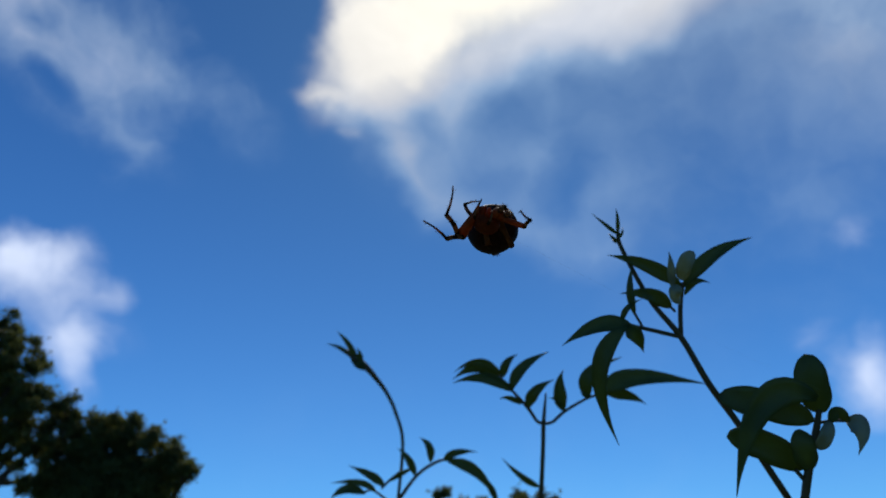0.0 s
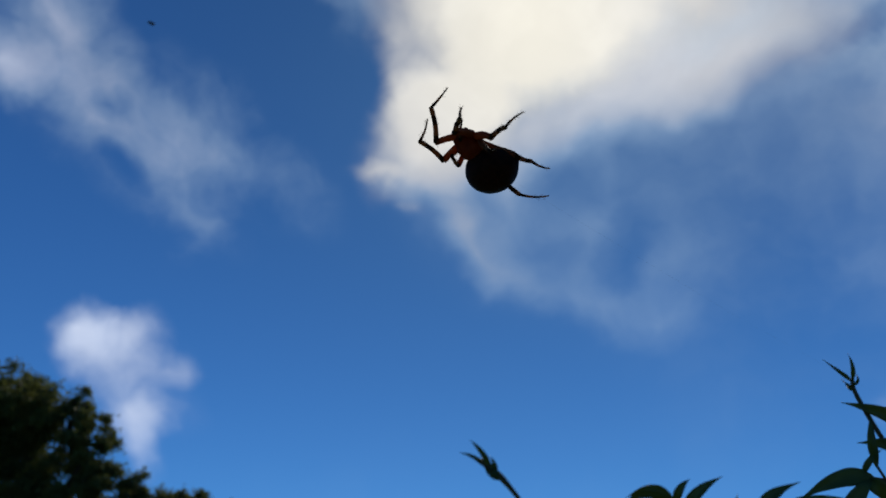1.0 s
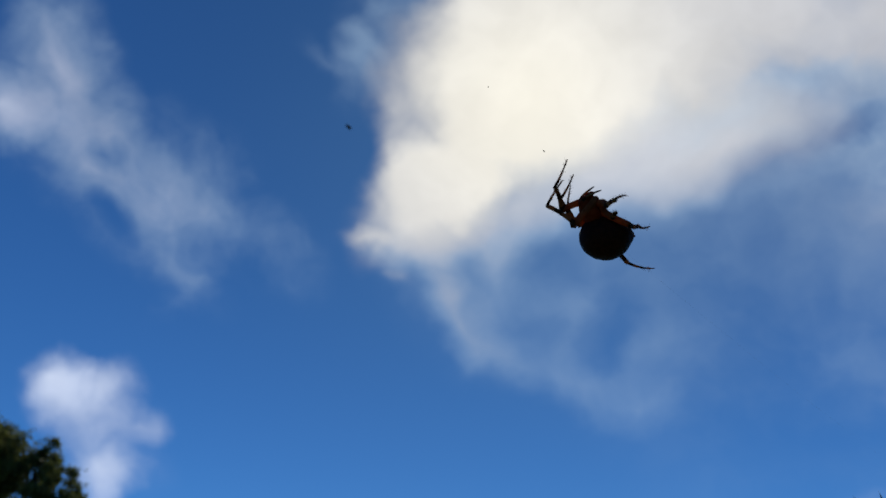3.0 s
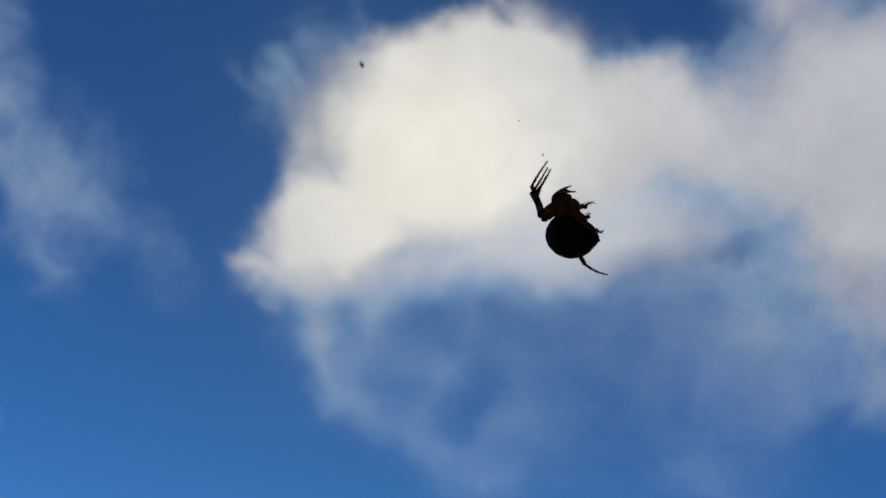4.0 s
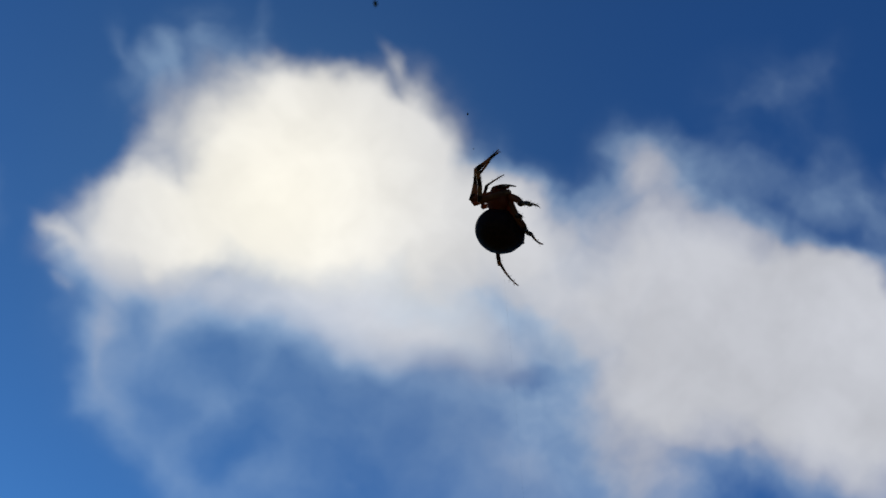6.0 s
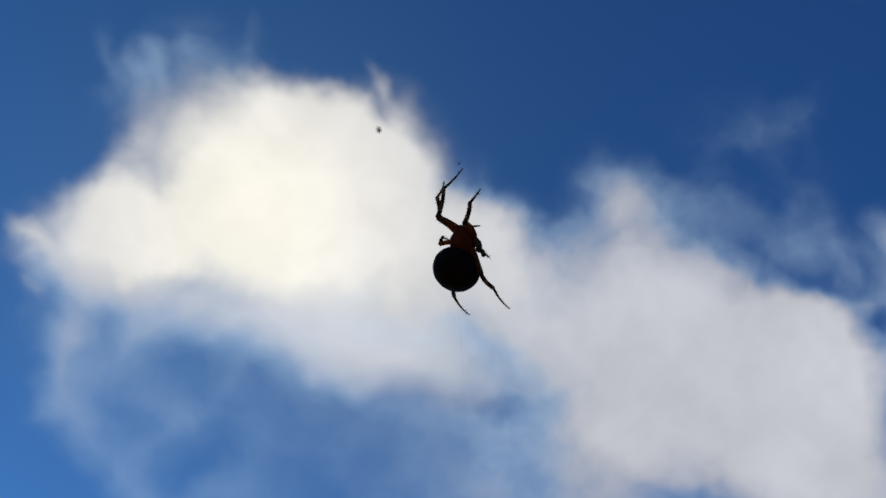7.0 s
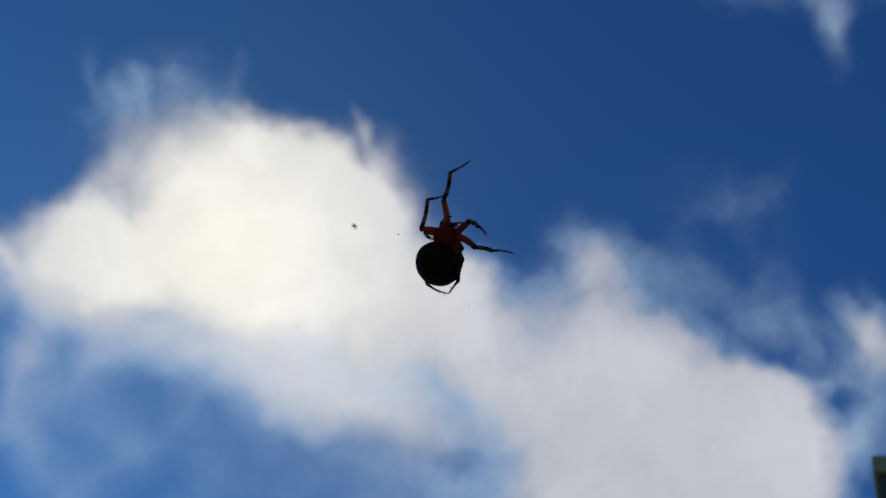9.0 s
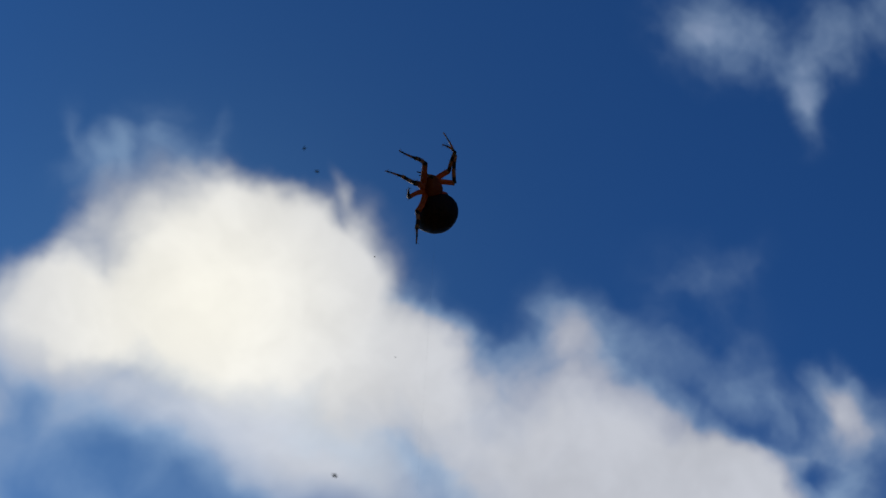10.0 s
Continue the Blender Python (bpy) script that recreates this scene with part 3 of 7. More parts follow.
def make_spider():
    rng = random.Random(4)
    spider = tagged(new("spider"), "dark brown orb-weaver spider hanging in its web with a round abdomen", "spider")
    mm = 0.001
    # round abdomen: flattened below and in front, drawn out to the spinnerets behind and below
    bm = bmesh.new()
    bmesh.ops.create_uvsphere(bm, u_segments=40, v_segments=28, radius=1.0)
    slant = Vector((0, 0.6, 0.8))
    tail, belly = Vector((0, -0.447, -0.894)), Vector((0, 0.6, -0.8))
    for v in bm.verts:
        d = v.co.normalized()
        reach = 1.0 + 0.12 * math.exp(-(d.angle(tail) / 0.33) ** 2) - 0.17 * math.exp(-(d.angle(belly) / 0.62) ** 2)
        v.co = Vector((d.x * 4.6, d.y * (4.0 if d.y > 0 else 4.4), d.z * 4.5)) * reach
        v.co += slant * (0.24 * d.dot(slant))
        v.co += d * (0.07 * noise.noise(d * 4.0) + 0.03 * noise.noise(d * 12.0))
        v.co *= mm
    abdomen = part("abdomen", bm, ABDOMEN, spider)
    bm = bmesh.new()
    for sx in (-0.3, 0.3):
        for ly in (-0.3, 0.25):
            tube(bm, [(sx * mm, (-1.9 + ly) * mm, -4.1 * mm, 0.42 * mm), (sx * 1.05 * mm, (-2.1 + ly) * mm, -4.55 * mm, 0.32 * mm), (sx * 0.9 * mm, (-2.2 + ly) * mm, -4.8 * mm, 0.13 * mm)], 8)
    part("spinneret", bm, CARAPACE, abdomen)
    bm = bmesh.new()
    lathe(bm, [(y * mm, r * mm, l * mm) for y, r, l in
               ((2.6, 0.6, 0.1), (3.0, 1.4, 0.2), (3.7, 2.1, 0.3), (4.6, 2.5, 0.35), (5.5, 2.4, 0.4), (6.2, 2.0, 0.5), (6.8, 1.65, 0.55), (7.4, 1.45, 0.5), (7.8, 1.15, 0.45), (8.05, 0.6, 0.4))], 22, 0.8)
    bmesh.ops.recalc_face_normals(bm, faces=bm.faces[:])
    head = part("cephalothorax", bm, CARAPACE, spider)
    palps = []
    for side in (-1, 1):
        bm = bmesh.new()
        tube(bm, [(side * 0.5 * mm, 7.2 * mm, 0.0, 0.55 * mm), (side * 0.55 * mm, 7.8 * mm, -0.6 * mm, 0.55 * mm), (side * 0.45 * mm, 7.9 * mm, -1.4 * mm, 0.36 * mm), (side * 0.3 * mm, 7.7 * mm, -1.75 * mm, 0.1 * mm)], 10)
        part("chelicera", bm, CARAPACE, head)
        bm = bmesh.new()
        tube(bm, smooth_line([(0, 0, 0, 0.26 * mm), (side * 0.35 * mm, 0.55 * mm, 0.25 * mm, 0.25 * mm), (side * 0.45 * mm, 0.75 * mm, -0.7 * mm, 0.23 * mm),
                              (side * 0.4 * mm, 0.7 * mm, -1.9 * mm, 0.21 * mm), (side * 0.25 * mm, 0.45 * mm, -3.3 * mm, 0.1 * mm)], 4), 8)
        palp = part("pedipalp", bm, LEG_SKIN, head)
        palp.location = (side * 0.9 * mm, 7.2 * mm, 0.5 * mm)
        palps.append(palp)
        for ey, ex, ez in ((7.6, 0.24, 1.2), (7.85, 0.27, 0.85), (7.45, 0.8, 0.95)):
            bm = bmesh.new()
            bmesh.ops.create_uvsphere(bm, u_segments=8, v_segments=6, radius=0.13 * mm)
            bmesh.ops.translate(bm, verts=bm.verts[:], vec=Vector((side * ex, ey, ez)) * mm)
            part("eye", bm, EYE, head)
    for side in (-1, 1):
        for hip in ((1.3, 6.7, -1.2), (1.75, 5.9, -1.4), (1.75, 5.0, -1.4), (1.35, 4.2, -1.3)):
            bm = bmesh.new()
            tube(bm, smooth_line([(side * 0.7 * mm, (hip[1] * 0.8 + 1.1) * mm, -0.6 * mm, 0.7 * mm), (side * hip[0] * 0.8 * mm, hip[1] * mm, -1.15 * mm, 0.72 * mm),
                                  (side * hip[0] * 1.05 * mm, hip[1] * mm, (hip[2] - 0.1) * mm, 0.55 * mm)], 3), 9)
            part("coxa", bm, CARAPACE, head)
    legs = {}
    sizes = {"1": (6.0, 6.0, 5.4), "2": (5.8, 5.8, 5.2), "3": (4.6, 4.4, 4.2), "4": (5.7, 5.4, 6.7)}
    for side in "LR":
        for k, (a, b, c) in sizes.items():
            thick = 0.8 if k == "3" else 1.0
            femur = leg_segment("femur", spider, a * mm, 0.74 * mm * thick, 0.52 * mm * thick, 0.05 * mm, 20, rng, FEMUR_SKIN)
            tibia = leg_segment("tibia", femur, b * mm, 0.47 * mm * thick, 0.36 * mm * thick, 0.05 * mm, 34, rng)
            tarsus = leg_segment("tarsus", femur, c * mm, 0.29 * mm * thick, 0.09 * mm * thick, 0.02 * mm, 26, rng)
            legs[side + k] = (femur, tibia, tarsus)
    return spider, legs, palps


def debris_bit(size):
    rng = random.Random(int(size * 1e6))
    bit = tagged(new("debris"), "tiny dry crumb caught on a silk thread", "debris", group="crumbs in the web")
    bm = bmesh.new()
    bmesh.ops.create_icosphere(bm, subdivisions=2, radius=size / 2)
    for v in bm.verts:
        v.co *= 1 + 0.7 * noise.noise(v.co / size * 2.5 + Vector((size * 1e4, 0, 0)))
        v.co.x *= 1.5
        v.co.z *= 0.6
    part("crumb", bm, CRUMB, bit)
    bm = bmesh.new()
    for k in range(3):
        a = rng.uniform(0, 6.28)
        tube(bm, [(0, 0, 0, size * 0.06), (math.cos(a) * size, math.sin(a) * size, size * 0.3, size * 0.02)], 4)
    part("fibre", bm, CRUMB, bit)
    return bit



STRAND = (0.2353, 0.2587, 0.0151)


def silk_thread():
    """The dragline that runs slack from the spider to the shoots below."""
    silk = tagged(new("silk_thread"), "single fine strand of pale spider silk", "thread")
    bm = bmesh.new()
    tube(bm, [(0, 0, 0, 0.000006), (STRAND[0] * 0.25, STRAND[1] * 0.25, STRAND[2] * 0.25 - 0.002, 0.000005), (*STRAND, 0.000004)], 5)
    part("strand", bm, SILK, silk)
    return silk


# ---- the place, far to near ----
make_house((4.335, 2.341, 6.111), -64.0)
make_tree("tree", "tall leafy garden tree with a dark green crown", (-8.2, 16.6, 0),
          [(-8.55, 16.3, 7.15, 0.8, 0.9, 0.7), (-6.45, 16.05, 5.75, 0.36, 0.45, 0.35), (-6.64, 16.0, 6.45, 0.36, 0.5, 0.42),
           (-7.75, 16.1, 6.82, 0.85, 0.9, 0.64), (-6.57, 16.0, 6.1, 0.47, 0.6, 0.6), (-7.05, 16.3, 5.45, 0.8, 0.8, 0.7), (-6.25, 16.1, 5.4, 0.42, 0.6, 0.5),
           (-6.5, 16.4, 4.85, 0.5, 0.6, 0.4), (-7.0, 16.2, 4.75, 0.36, 0.5, 0.3), (-6.3, 16.4, 4.3, 0.34, 0.5, 0.28), (-6.9, 16.0, 6.95, 0.26, 0.4, 0.4), (-8.6, 16.4, 6.4, 1.1, 1.1, 0.95), (-9.4, 16.8, 5.0, 1.1, 1.1, 1.0),
           (-7.9, 16.4, 5.2, 0.8, 1.0, 0.7), (-5.98, 16.2, 4.95, 0.36, 0.5, 0.5), (-7.7, 16.2, 4.2, 0.6, 0.9, 0.5)], 82000, 0.09, 1)
make_tree("tree", "rounded dark green tree lower than its neighbour", (-4.8, 17.0, 0),
          [(-5.72, 16.2, 5.42, 0.26, 0.4, 0.36), (-5.2, 16.5, 4.9, 0.6, 0.8, 0.5), (-4.78, 16.4, 5.12, 0.42, 0.6, 0.32), (-4.2, 16.4, 4.78, 0.5, 0.6, 0.36),
           (-3.82, 16.5, 4.46, 0.36, 0.5, 0.36), (-3.5, 16.5, 4.38, 0.17, 0.3, 0.17), (-4.85, 16.7, 4.0, 1.05, 1.0, 0.7), (-5.6, 16.8, 4.3, 0.7, 0.8, 0.6)], 60000, 0.085, 2)
make_tree("tree", "far green tree with upright tufted top", (2.9, 46.5, 0), [(2.9, 46.3, 7.7, 0.9, 1.0, 1.3), (2.7, 46.6, 6.2, 1.4, 1.4, 1.4), (3.4, 46.5, 5.2, 1.6, 1.5, 1.2)], 4000, 0.28, 3)
make_tree("tree", "far green tree with upright tufted top", (4.8, 46.5, 0), [(4.6, 46.2, 7.6, 1.2, 1.1, 1.0), (5.0, 46.6, 6.0, 1.5, 1.4, 1.4)], 3500, 0.28, 5)
make_tree("tree", "far green tree with upright tufted top", (7.4, 46.2, 0), [(7.3, 46.0, 7.8, 1.3, 1.3, 1.25), (7.0, 46.3, 6.2, 1.6, 1.5, 1.4)], 4000, 0.28, 7)


def plant_jasmine():
    leaf = climber("jasmine A", [
        [(0.1601, 0.3869, 0.0000, 0.00221), (0.1801, 0.3969, 0.7424, 0.00180), (0.1504, 0.3407, 1.5000, 0.00138)],
        [(0.1504, 0.3407, 1.5000, 0.00138), (0.1302, 0.3260, 1.5239, 0.00130), (0.1168, 0.3155, 1.5371, 0.00124), (0.1064, 0.3091, 1.5529, 0.00113), (0.0949, 0.3042, 1.5657, 0.00093), (0.0845, 0.2973, 1.5829, 0.00082), (0.0830, 0.2948, 1.5885, 0.00072)],
        [(0.1064, 0.3091, 1.5529, 0.00093), (0.1061, 0.3048, 1.5627, 0.00093), (0.1068, 0.3010, 1.5712, 0.00082)],
        [(0.1064, 0.3091, 1.5529, 0.00082), (0.0945, 0.3068, 1.5549, 0.00082), (0.0855, 0.3038, 1.5557, 0.00061)],
        [(0.1042, 0.3055, 1.5614, 0.00052), (0.1019, 0.3046, 1.5637, 0.00052)],
        [(0.0912, 0.3046, 1.5554, 0.00051), (0.0885, 0.3030, 1.5596, 0.00051)],
    ])
    leaf((0.1060, 0.3015, 1.5701), (0.0931, 0.2931, 1.5762), (0.0798, 0.3004, 1.5815), 0.0051)
    leaf((0.1072, 0.3016, 1.5697), (0.1143, 0.2901, 1.5799), (0.1326, 0.2947, 1.5865), 0.0054)
    leaf((0.1051, 0.2958, 1.5699), (0.1022, 0.2865, 1.5728), (0.1078, 0.2881, 1.5777), 0.0055, blunt=True, skin=PALE_LEAF)
    leaf((0.1012, 0.2969, 1.5677), (0.0993, 0.2871, 1.5709), (0.0992, 0.2897, 1.5783), 0.0031, skin=PALE_LEAF)
    leaf((0.1077, 0.3028, 1.5670), (0.1083, 0.2943, 1.5712), (0.1174, 0.3023, 1.5716), 0.0024)
    leaf((0.1024, 0.3050, 1.5628), (0.0952, 0.2971, 1.5669), (0.0847, 0.3058, 1.5685), 0.0051)
    leaf((0.1043, 0.2989, 1.5627), (0.0993, 0.2915, 1.5630), (0.1026, 0.2942, 1.5674), 0.0049, blunt=True, skin=PALE_LEAF)
    leaf((0.0871, 0.3039, 1.5552), (0.0739, 0.2975, 1.5567), (0.0626, 0.3100, 1.5498), 0.0060)
    leaf((0.0885, 0.3031, 1.5592), (0.0844, 0.2938, 1.5660), (0.0877, 0.2977, 1.5764), 0.0033)
    leaf((0.0847, 0.3042, 1.5548), (0.0879, 0.2990, 1.5514), (0.0920, 0.3093, 1.5471), 0.0053)
    leaf((0.0838, 0.2993, 1.5536), (0.0654, 0.2996, 1.5408), (0.0822, 0.3185, 1.5156), 0.0062)
    leaf((0.0837, 0.3046, 1.5567), (0.0831, 0.2963, 1.5605), (0.0913, 0.3025, 1.5651), 0.0022)
    leaf((0.0830, 0.2953, 1.5876), (0.0778, 0.2890, 1.5875), (0.0741, 0.2945, 1.5954), 0.0014)
    leaf((0.0830, 0.2953, 1.5876), (0.0818, 0.2878, 1.5897), (0.0828, 0.2932, 1.5972), 0.0014)
    leaf((0.0828, 0.2961, 1.5857), (0.0789, 0.2904, 1.5842), (0.0802, 0.2970, 1.5890), 0.0010)
    leaf((0.0832, 0.2958, 1.5863), (0.0837, 0.2898, 1.5851), (0.0853, 0.2959, 1.5907), 0.0010)
    leaf((0.0828, 0.2965, 1.5848), (0.0801, 0.2909, 1.5831), (0.0816, 0.2979, 1.5867), 0.0010)
    leaf = climber("jasmine B", [
        [(0.1385, 0.3478, 0.0000, 0.00240), (0.1585, 0.3578, 0.7386, 0.00195), (0.1382, 0.3006, 1.4935, 0.00150)],
        [(0.1382, 0.3006, 1.4935, 0.00150), (0.1392, 0.2971, 1.5012, 0.00150), (0.1415, 0.2916, 1.5132, 0.00131), (0.1428, 0.2881, 1.5209, 0.00094)],
        [(0.1377, 0.2978, 1.4999, 0.00075), (0.1351, 0.2967, 1.5027, 0.00075)],
        [(0.1428, 0.2899, 1.5169, 0.00056), (0.1475, 0.2894, 1.5174, 0.00056), (0.1522, 0.2891, 1.5173, 0.00056)],
    ])
    leaf((0.1429, 0.2930, 1.5182), (0.1251, 0.2907, 1.5240), (0.1136, 0.2997, 1.5287), 0.0102, blunt=True)
    leaf((0.1389, 0.2991, 1.5031), (0.1248, 0.2944, 1.5135), (0.1158, 0.3031, 1.5152), 0.0102, blunt=True)
    leaf((0.1430, 0.2891, 1.5198), (0.1388, 0.2801, 1.5273), (0.1386, 0.2827, 1.5383), 0.0107, blunt=True)
    leaf((0.1395, 0.2955, 1.5024), (0.1345, 0.2880, 1.5076), (0.1364, 0.2911, 1.5150), 0.0078, blunt=True)
    leaf((0.1408, 0.2904, 1.5083), (0.1408, 0.2811, 1.5098), (0.1433, 0.2841, 1.5162), 0.0045, blunt=True, skin=PALE_LEAF)
    leaf((0.1392, 0.2811, 1.5227), (0.1175, 0.2789, 1.5338), (0.1132, 0.2950, 1.4938), 0.0094)
    leaf((0.1438, 0.2851, 1.5155), (0.1428, 0.2754, 1.5201), (0.1476, 0.2799, 1.5146), 0.0041, blunt=True)
    leaf((0.1476, 0.2809, 1.5152), (0.1504, 0.2707, 1.5128), (0.1484, 0.2794, 1.5042), 0.0061, skin=PALE_LEAF)
    leaf = climber("jasmine C", [
        [(0.0892, 0.5900, 0.0000, 0.00234), (0.1092, 0.6000, 0.7533, 0.00190), (0.0880, 0.5304, 1.5264, 0.00146)],
        [(0.0880, 0.5304, 1.5264, 0.00146), (0.0890, 0.5184, 1.5531, 0.00130), (0.0892, 0.5118, 1.5680, 0.00130), (0.0904, 0.5046, 1.5840, 0.00049)],
        [(0.0892, 0.5118, 1.5680, 0.00104), (0.0850, 0.5094, 1.5690, 0.00097), (0.0796, 0.5039, 1.5749, 0.00097), (0.0692, 0.4953, 1.5835, 0.00080), (0.0618, 0.4923, 1.5911, 0.00064)],
        [(0.0892, 0.5118, 1.5680, 0.00104), (0.0940, 0.5092, 1.5683, 0.00097), (0.1005, 0.5033, 1.5731, 0.00097), (0.1122, 0.4947, 1.5784, 0.00080), (0.1217, 0.4932, 1.5806, 0.00080)],
    ])
    leaf((0.0695, 0.4955, 1.5829), (0.0541, 0.4858, 1.5922), (0.0365, 0.4975, 1.5880), 0.0063)
    leaf((0.0637, 0.4971, 1.5925), (0.0514, 0.4876, 1.6009), (0.0366, 0.5016, 1.5911), 0.0069)
    leaf((0.0618, 0.4872, 1.5903), (0.0504, 0.4767, 1.6008), (0.0364, 0.4904, 1.5919), 0.0041)
    leaf((0.0644, 0.4927, 1.5899), (0.0635, 0.4833, 1.5964), (0.0728, 0.4888, 1.6023), 0.0047)
    leaf((0.0689, 0.4955, 1.5829), (0.0714, 0.4835, 1.5948), (0.0904, 0.4873, 1.6032), 0.0068)
    leaf((0.0799, 0.5037, 1.5752), (0.0786, 0.4937, 1.5830), (0.0946, 0.4983, 1.5902), 0.0063)
    leaf((0.0747, 0.4983, 1.5758), (0.0684, 0.4905, 1.5796), (0.0628, 0.4997, 1.5794), 0.0037)
    leaf((0.0999, 0.5031, 1.5737), (0.0929, 0.4929, 1.5828), (0.0997, 0.4958, 1.5952), 0.0079)
    leaf((0.1128, 0.4946, 1.5787), (0.1045, 0.4829, 1.5914), (0.1316, 0.4862, 1.5997), 0.0084)
    leaf((0.1199, 0.4884, 1.5793), (0.1252, 0.4762, 1.5911), (0.1785, 0.4848, 1.5838), 0.0104)
    leaf((0.1224, 0.4931, 1.5806), (0.1313, 0.4858, 1.5809), (0.1459, 0.4962, 1.5752), 0.0063)
    leaf((0.0992, 0.5029, 1.5743), (0.0961, 0.4947, 1.5784), (0.0912, 0.5027, 1.5808), 0.0024)
    leaf((0.1138, 0.4943, 1.5793), (0.1077, 0.4885, 1.5784), (0.1088, 0.4950, 1.5834), 0.0024)
    leaf = climber("jasmine D", [
        [(0.0062, 0.7414, 0.0000, 0.00231), (0.0262, 0.7514, 0.7617, 0.00188), (0.0067, 0.6792, 1.5486, 0.00144)],
        [(0.0067, 0.6792, 1.5486, 0.00144), (0.0213, 0.6703, 1.5665, 0.00124), (0.0353, 0.6655, 1.5753, 0.00115), (0.0468, 0.6638, 1.5774, 0.00082)],
        [(0.0107, 0.6743, 1.5713, 0.00091), (0.0016, 0.6728, 1.5638, 0.00091), (-0.0045, 0.6756, 1.5582, 0.00082)],
        [(0.0018, 0.6795, 1.5487, 0.00103), (-0.0107, 0.6765, 1.5572, 0.00082), (-0.0189, 0.6780, 1.5550, 0.00082)],
    ])
    leaf((0.0410, 0.6648, 1.5760), (0.0463, 0.6550, 1.5826), (0.0659, 0.6627, 1.5820), 0.0054)
    leaf((0.0435, 0.6647, 1.5759), (0.0668, 0.6583, 1.5722), (0.0786, 0.6758, 1.5508), 0.0081)
    leaf((0.0311, 0.6657, 1.5754), (0.0320, 0.6541, 1.5865), (0.0232, 0.6610, 1.5921), 0.0061)
    leaf((0.0201, 0.6704, 1.5665), (0.0170, 0.6591, 1.5774), (0.0068, 0.6649, 1.5856), 0.0054)
    leaf((-0.0025, 0.6747, 1.5601), (-0.0107, 0.6657, 1.5667), (-0.0290, 0.6722, 1.5744), 0.0061)
    leaf((-0.0090, 0.6764, 1.5572), (-0.0188, 0.6670, 1.5649), (-0.0421, 0.6783, 1.5625), 0.0047)
    leaf((-0.0164, 0.6778, 1.5550), (-0.0310, 0.6694, 1.5614), (-0.0420, 0.6830, 1.5520), 0.0074)
    leaf((0.0016, 0.6731, 1.5630), (0.0138, 0.6626, 1.5700), (0.0189, 0.6705, 1.5714), 0.0034)
    leaf((0.1108, 0.6685, 1.5575), (0.0975, 0.6611, 1.5612), (0.0832, 0.6636, 1.5776), 0.0047)
    leaf((0.0812, 0.6852, 1.5489), (0.0754, 0.6743, 1.5595), (0.0687, 0.6794, 1.5686), 0.0055)
    leaf = climber("bud E", [
        [(0.0093, 0.8269, 0.0000, 0.00224), (0.0293, 0.8369, 0.7639, 0.00182), (0.0085, 0.7666, 1.5613, 0.00140)],
        [(0.0085, 0.7666, 1.5613, 0.00140), (0.0122, 0.7455, 1.6057, 0.00140), (0.0060, 0.7345, 1.6289, 0.00149), (-0.0016, 0.7274, 1.6437, 0.00167), (-0.0110, 0.7219, 1.6550, 0.00213), (-0.0184, 0.7189, 1.6627, 0.00278), (-0.0249, 0.7162, 1.6672, 0.00305), (-0.0305, 0.7147, 1.6715, 0.00231), (-0.0351, 0.7133, 1.6754, 0.00116)],
    ])
    leaf((-0.0258, 0.7165, 1.6668), (-0.0313, 0.7045, 1.6798), (-0.0432, 0.7093, 1.6905), 0.0046)
    leaf((-0.0279, 0.7211, 1.6691), (-0.0384, 0.7110, 1.6785), (-0.0514, 0.7188, 1.6825), 0.0038)
    leaf((-0.0175, 0.7188, 1.6603), (-0.0242, 0.7106, 1.6650), (-0.0278, 0.7148, 1.6759), 0.0046)
    leaf((-0.0197, 0.7170, 1.6598), (-0.0287, 0.7099, 1.6624), (-0.0314, 0.7153, 1.6702), 0.0038)
    leaf((-0.0221, 0.7172, 1.6646), (-0.0220, 0.7077, 1.6712), (-0.0269, 0.7138, 1.6780), 0.0034)


plant_jasmine()
spider, legs, palps = make_spider()


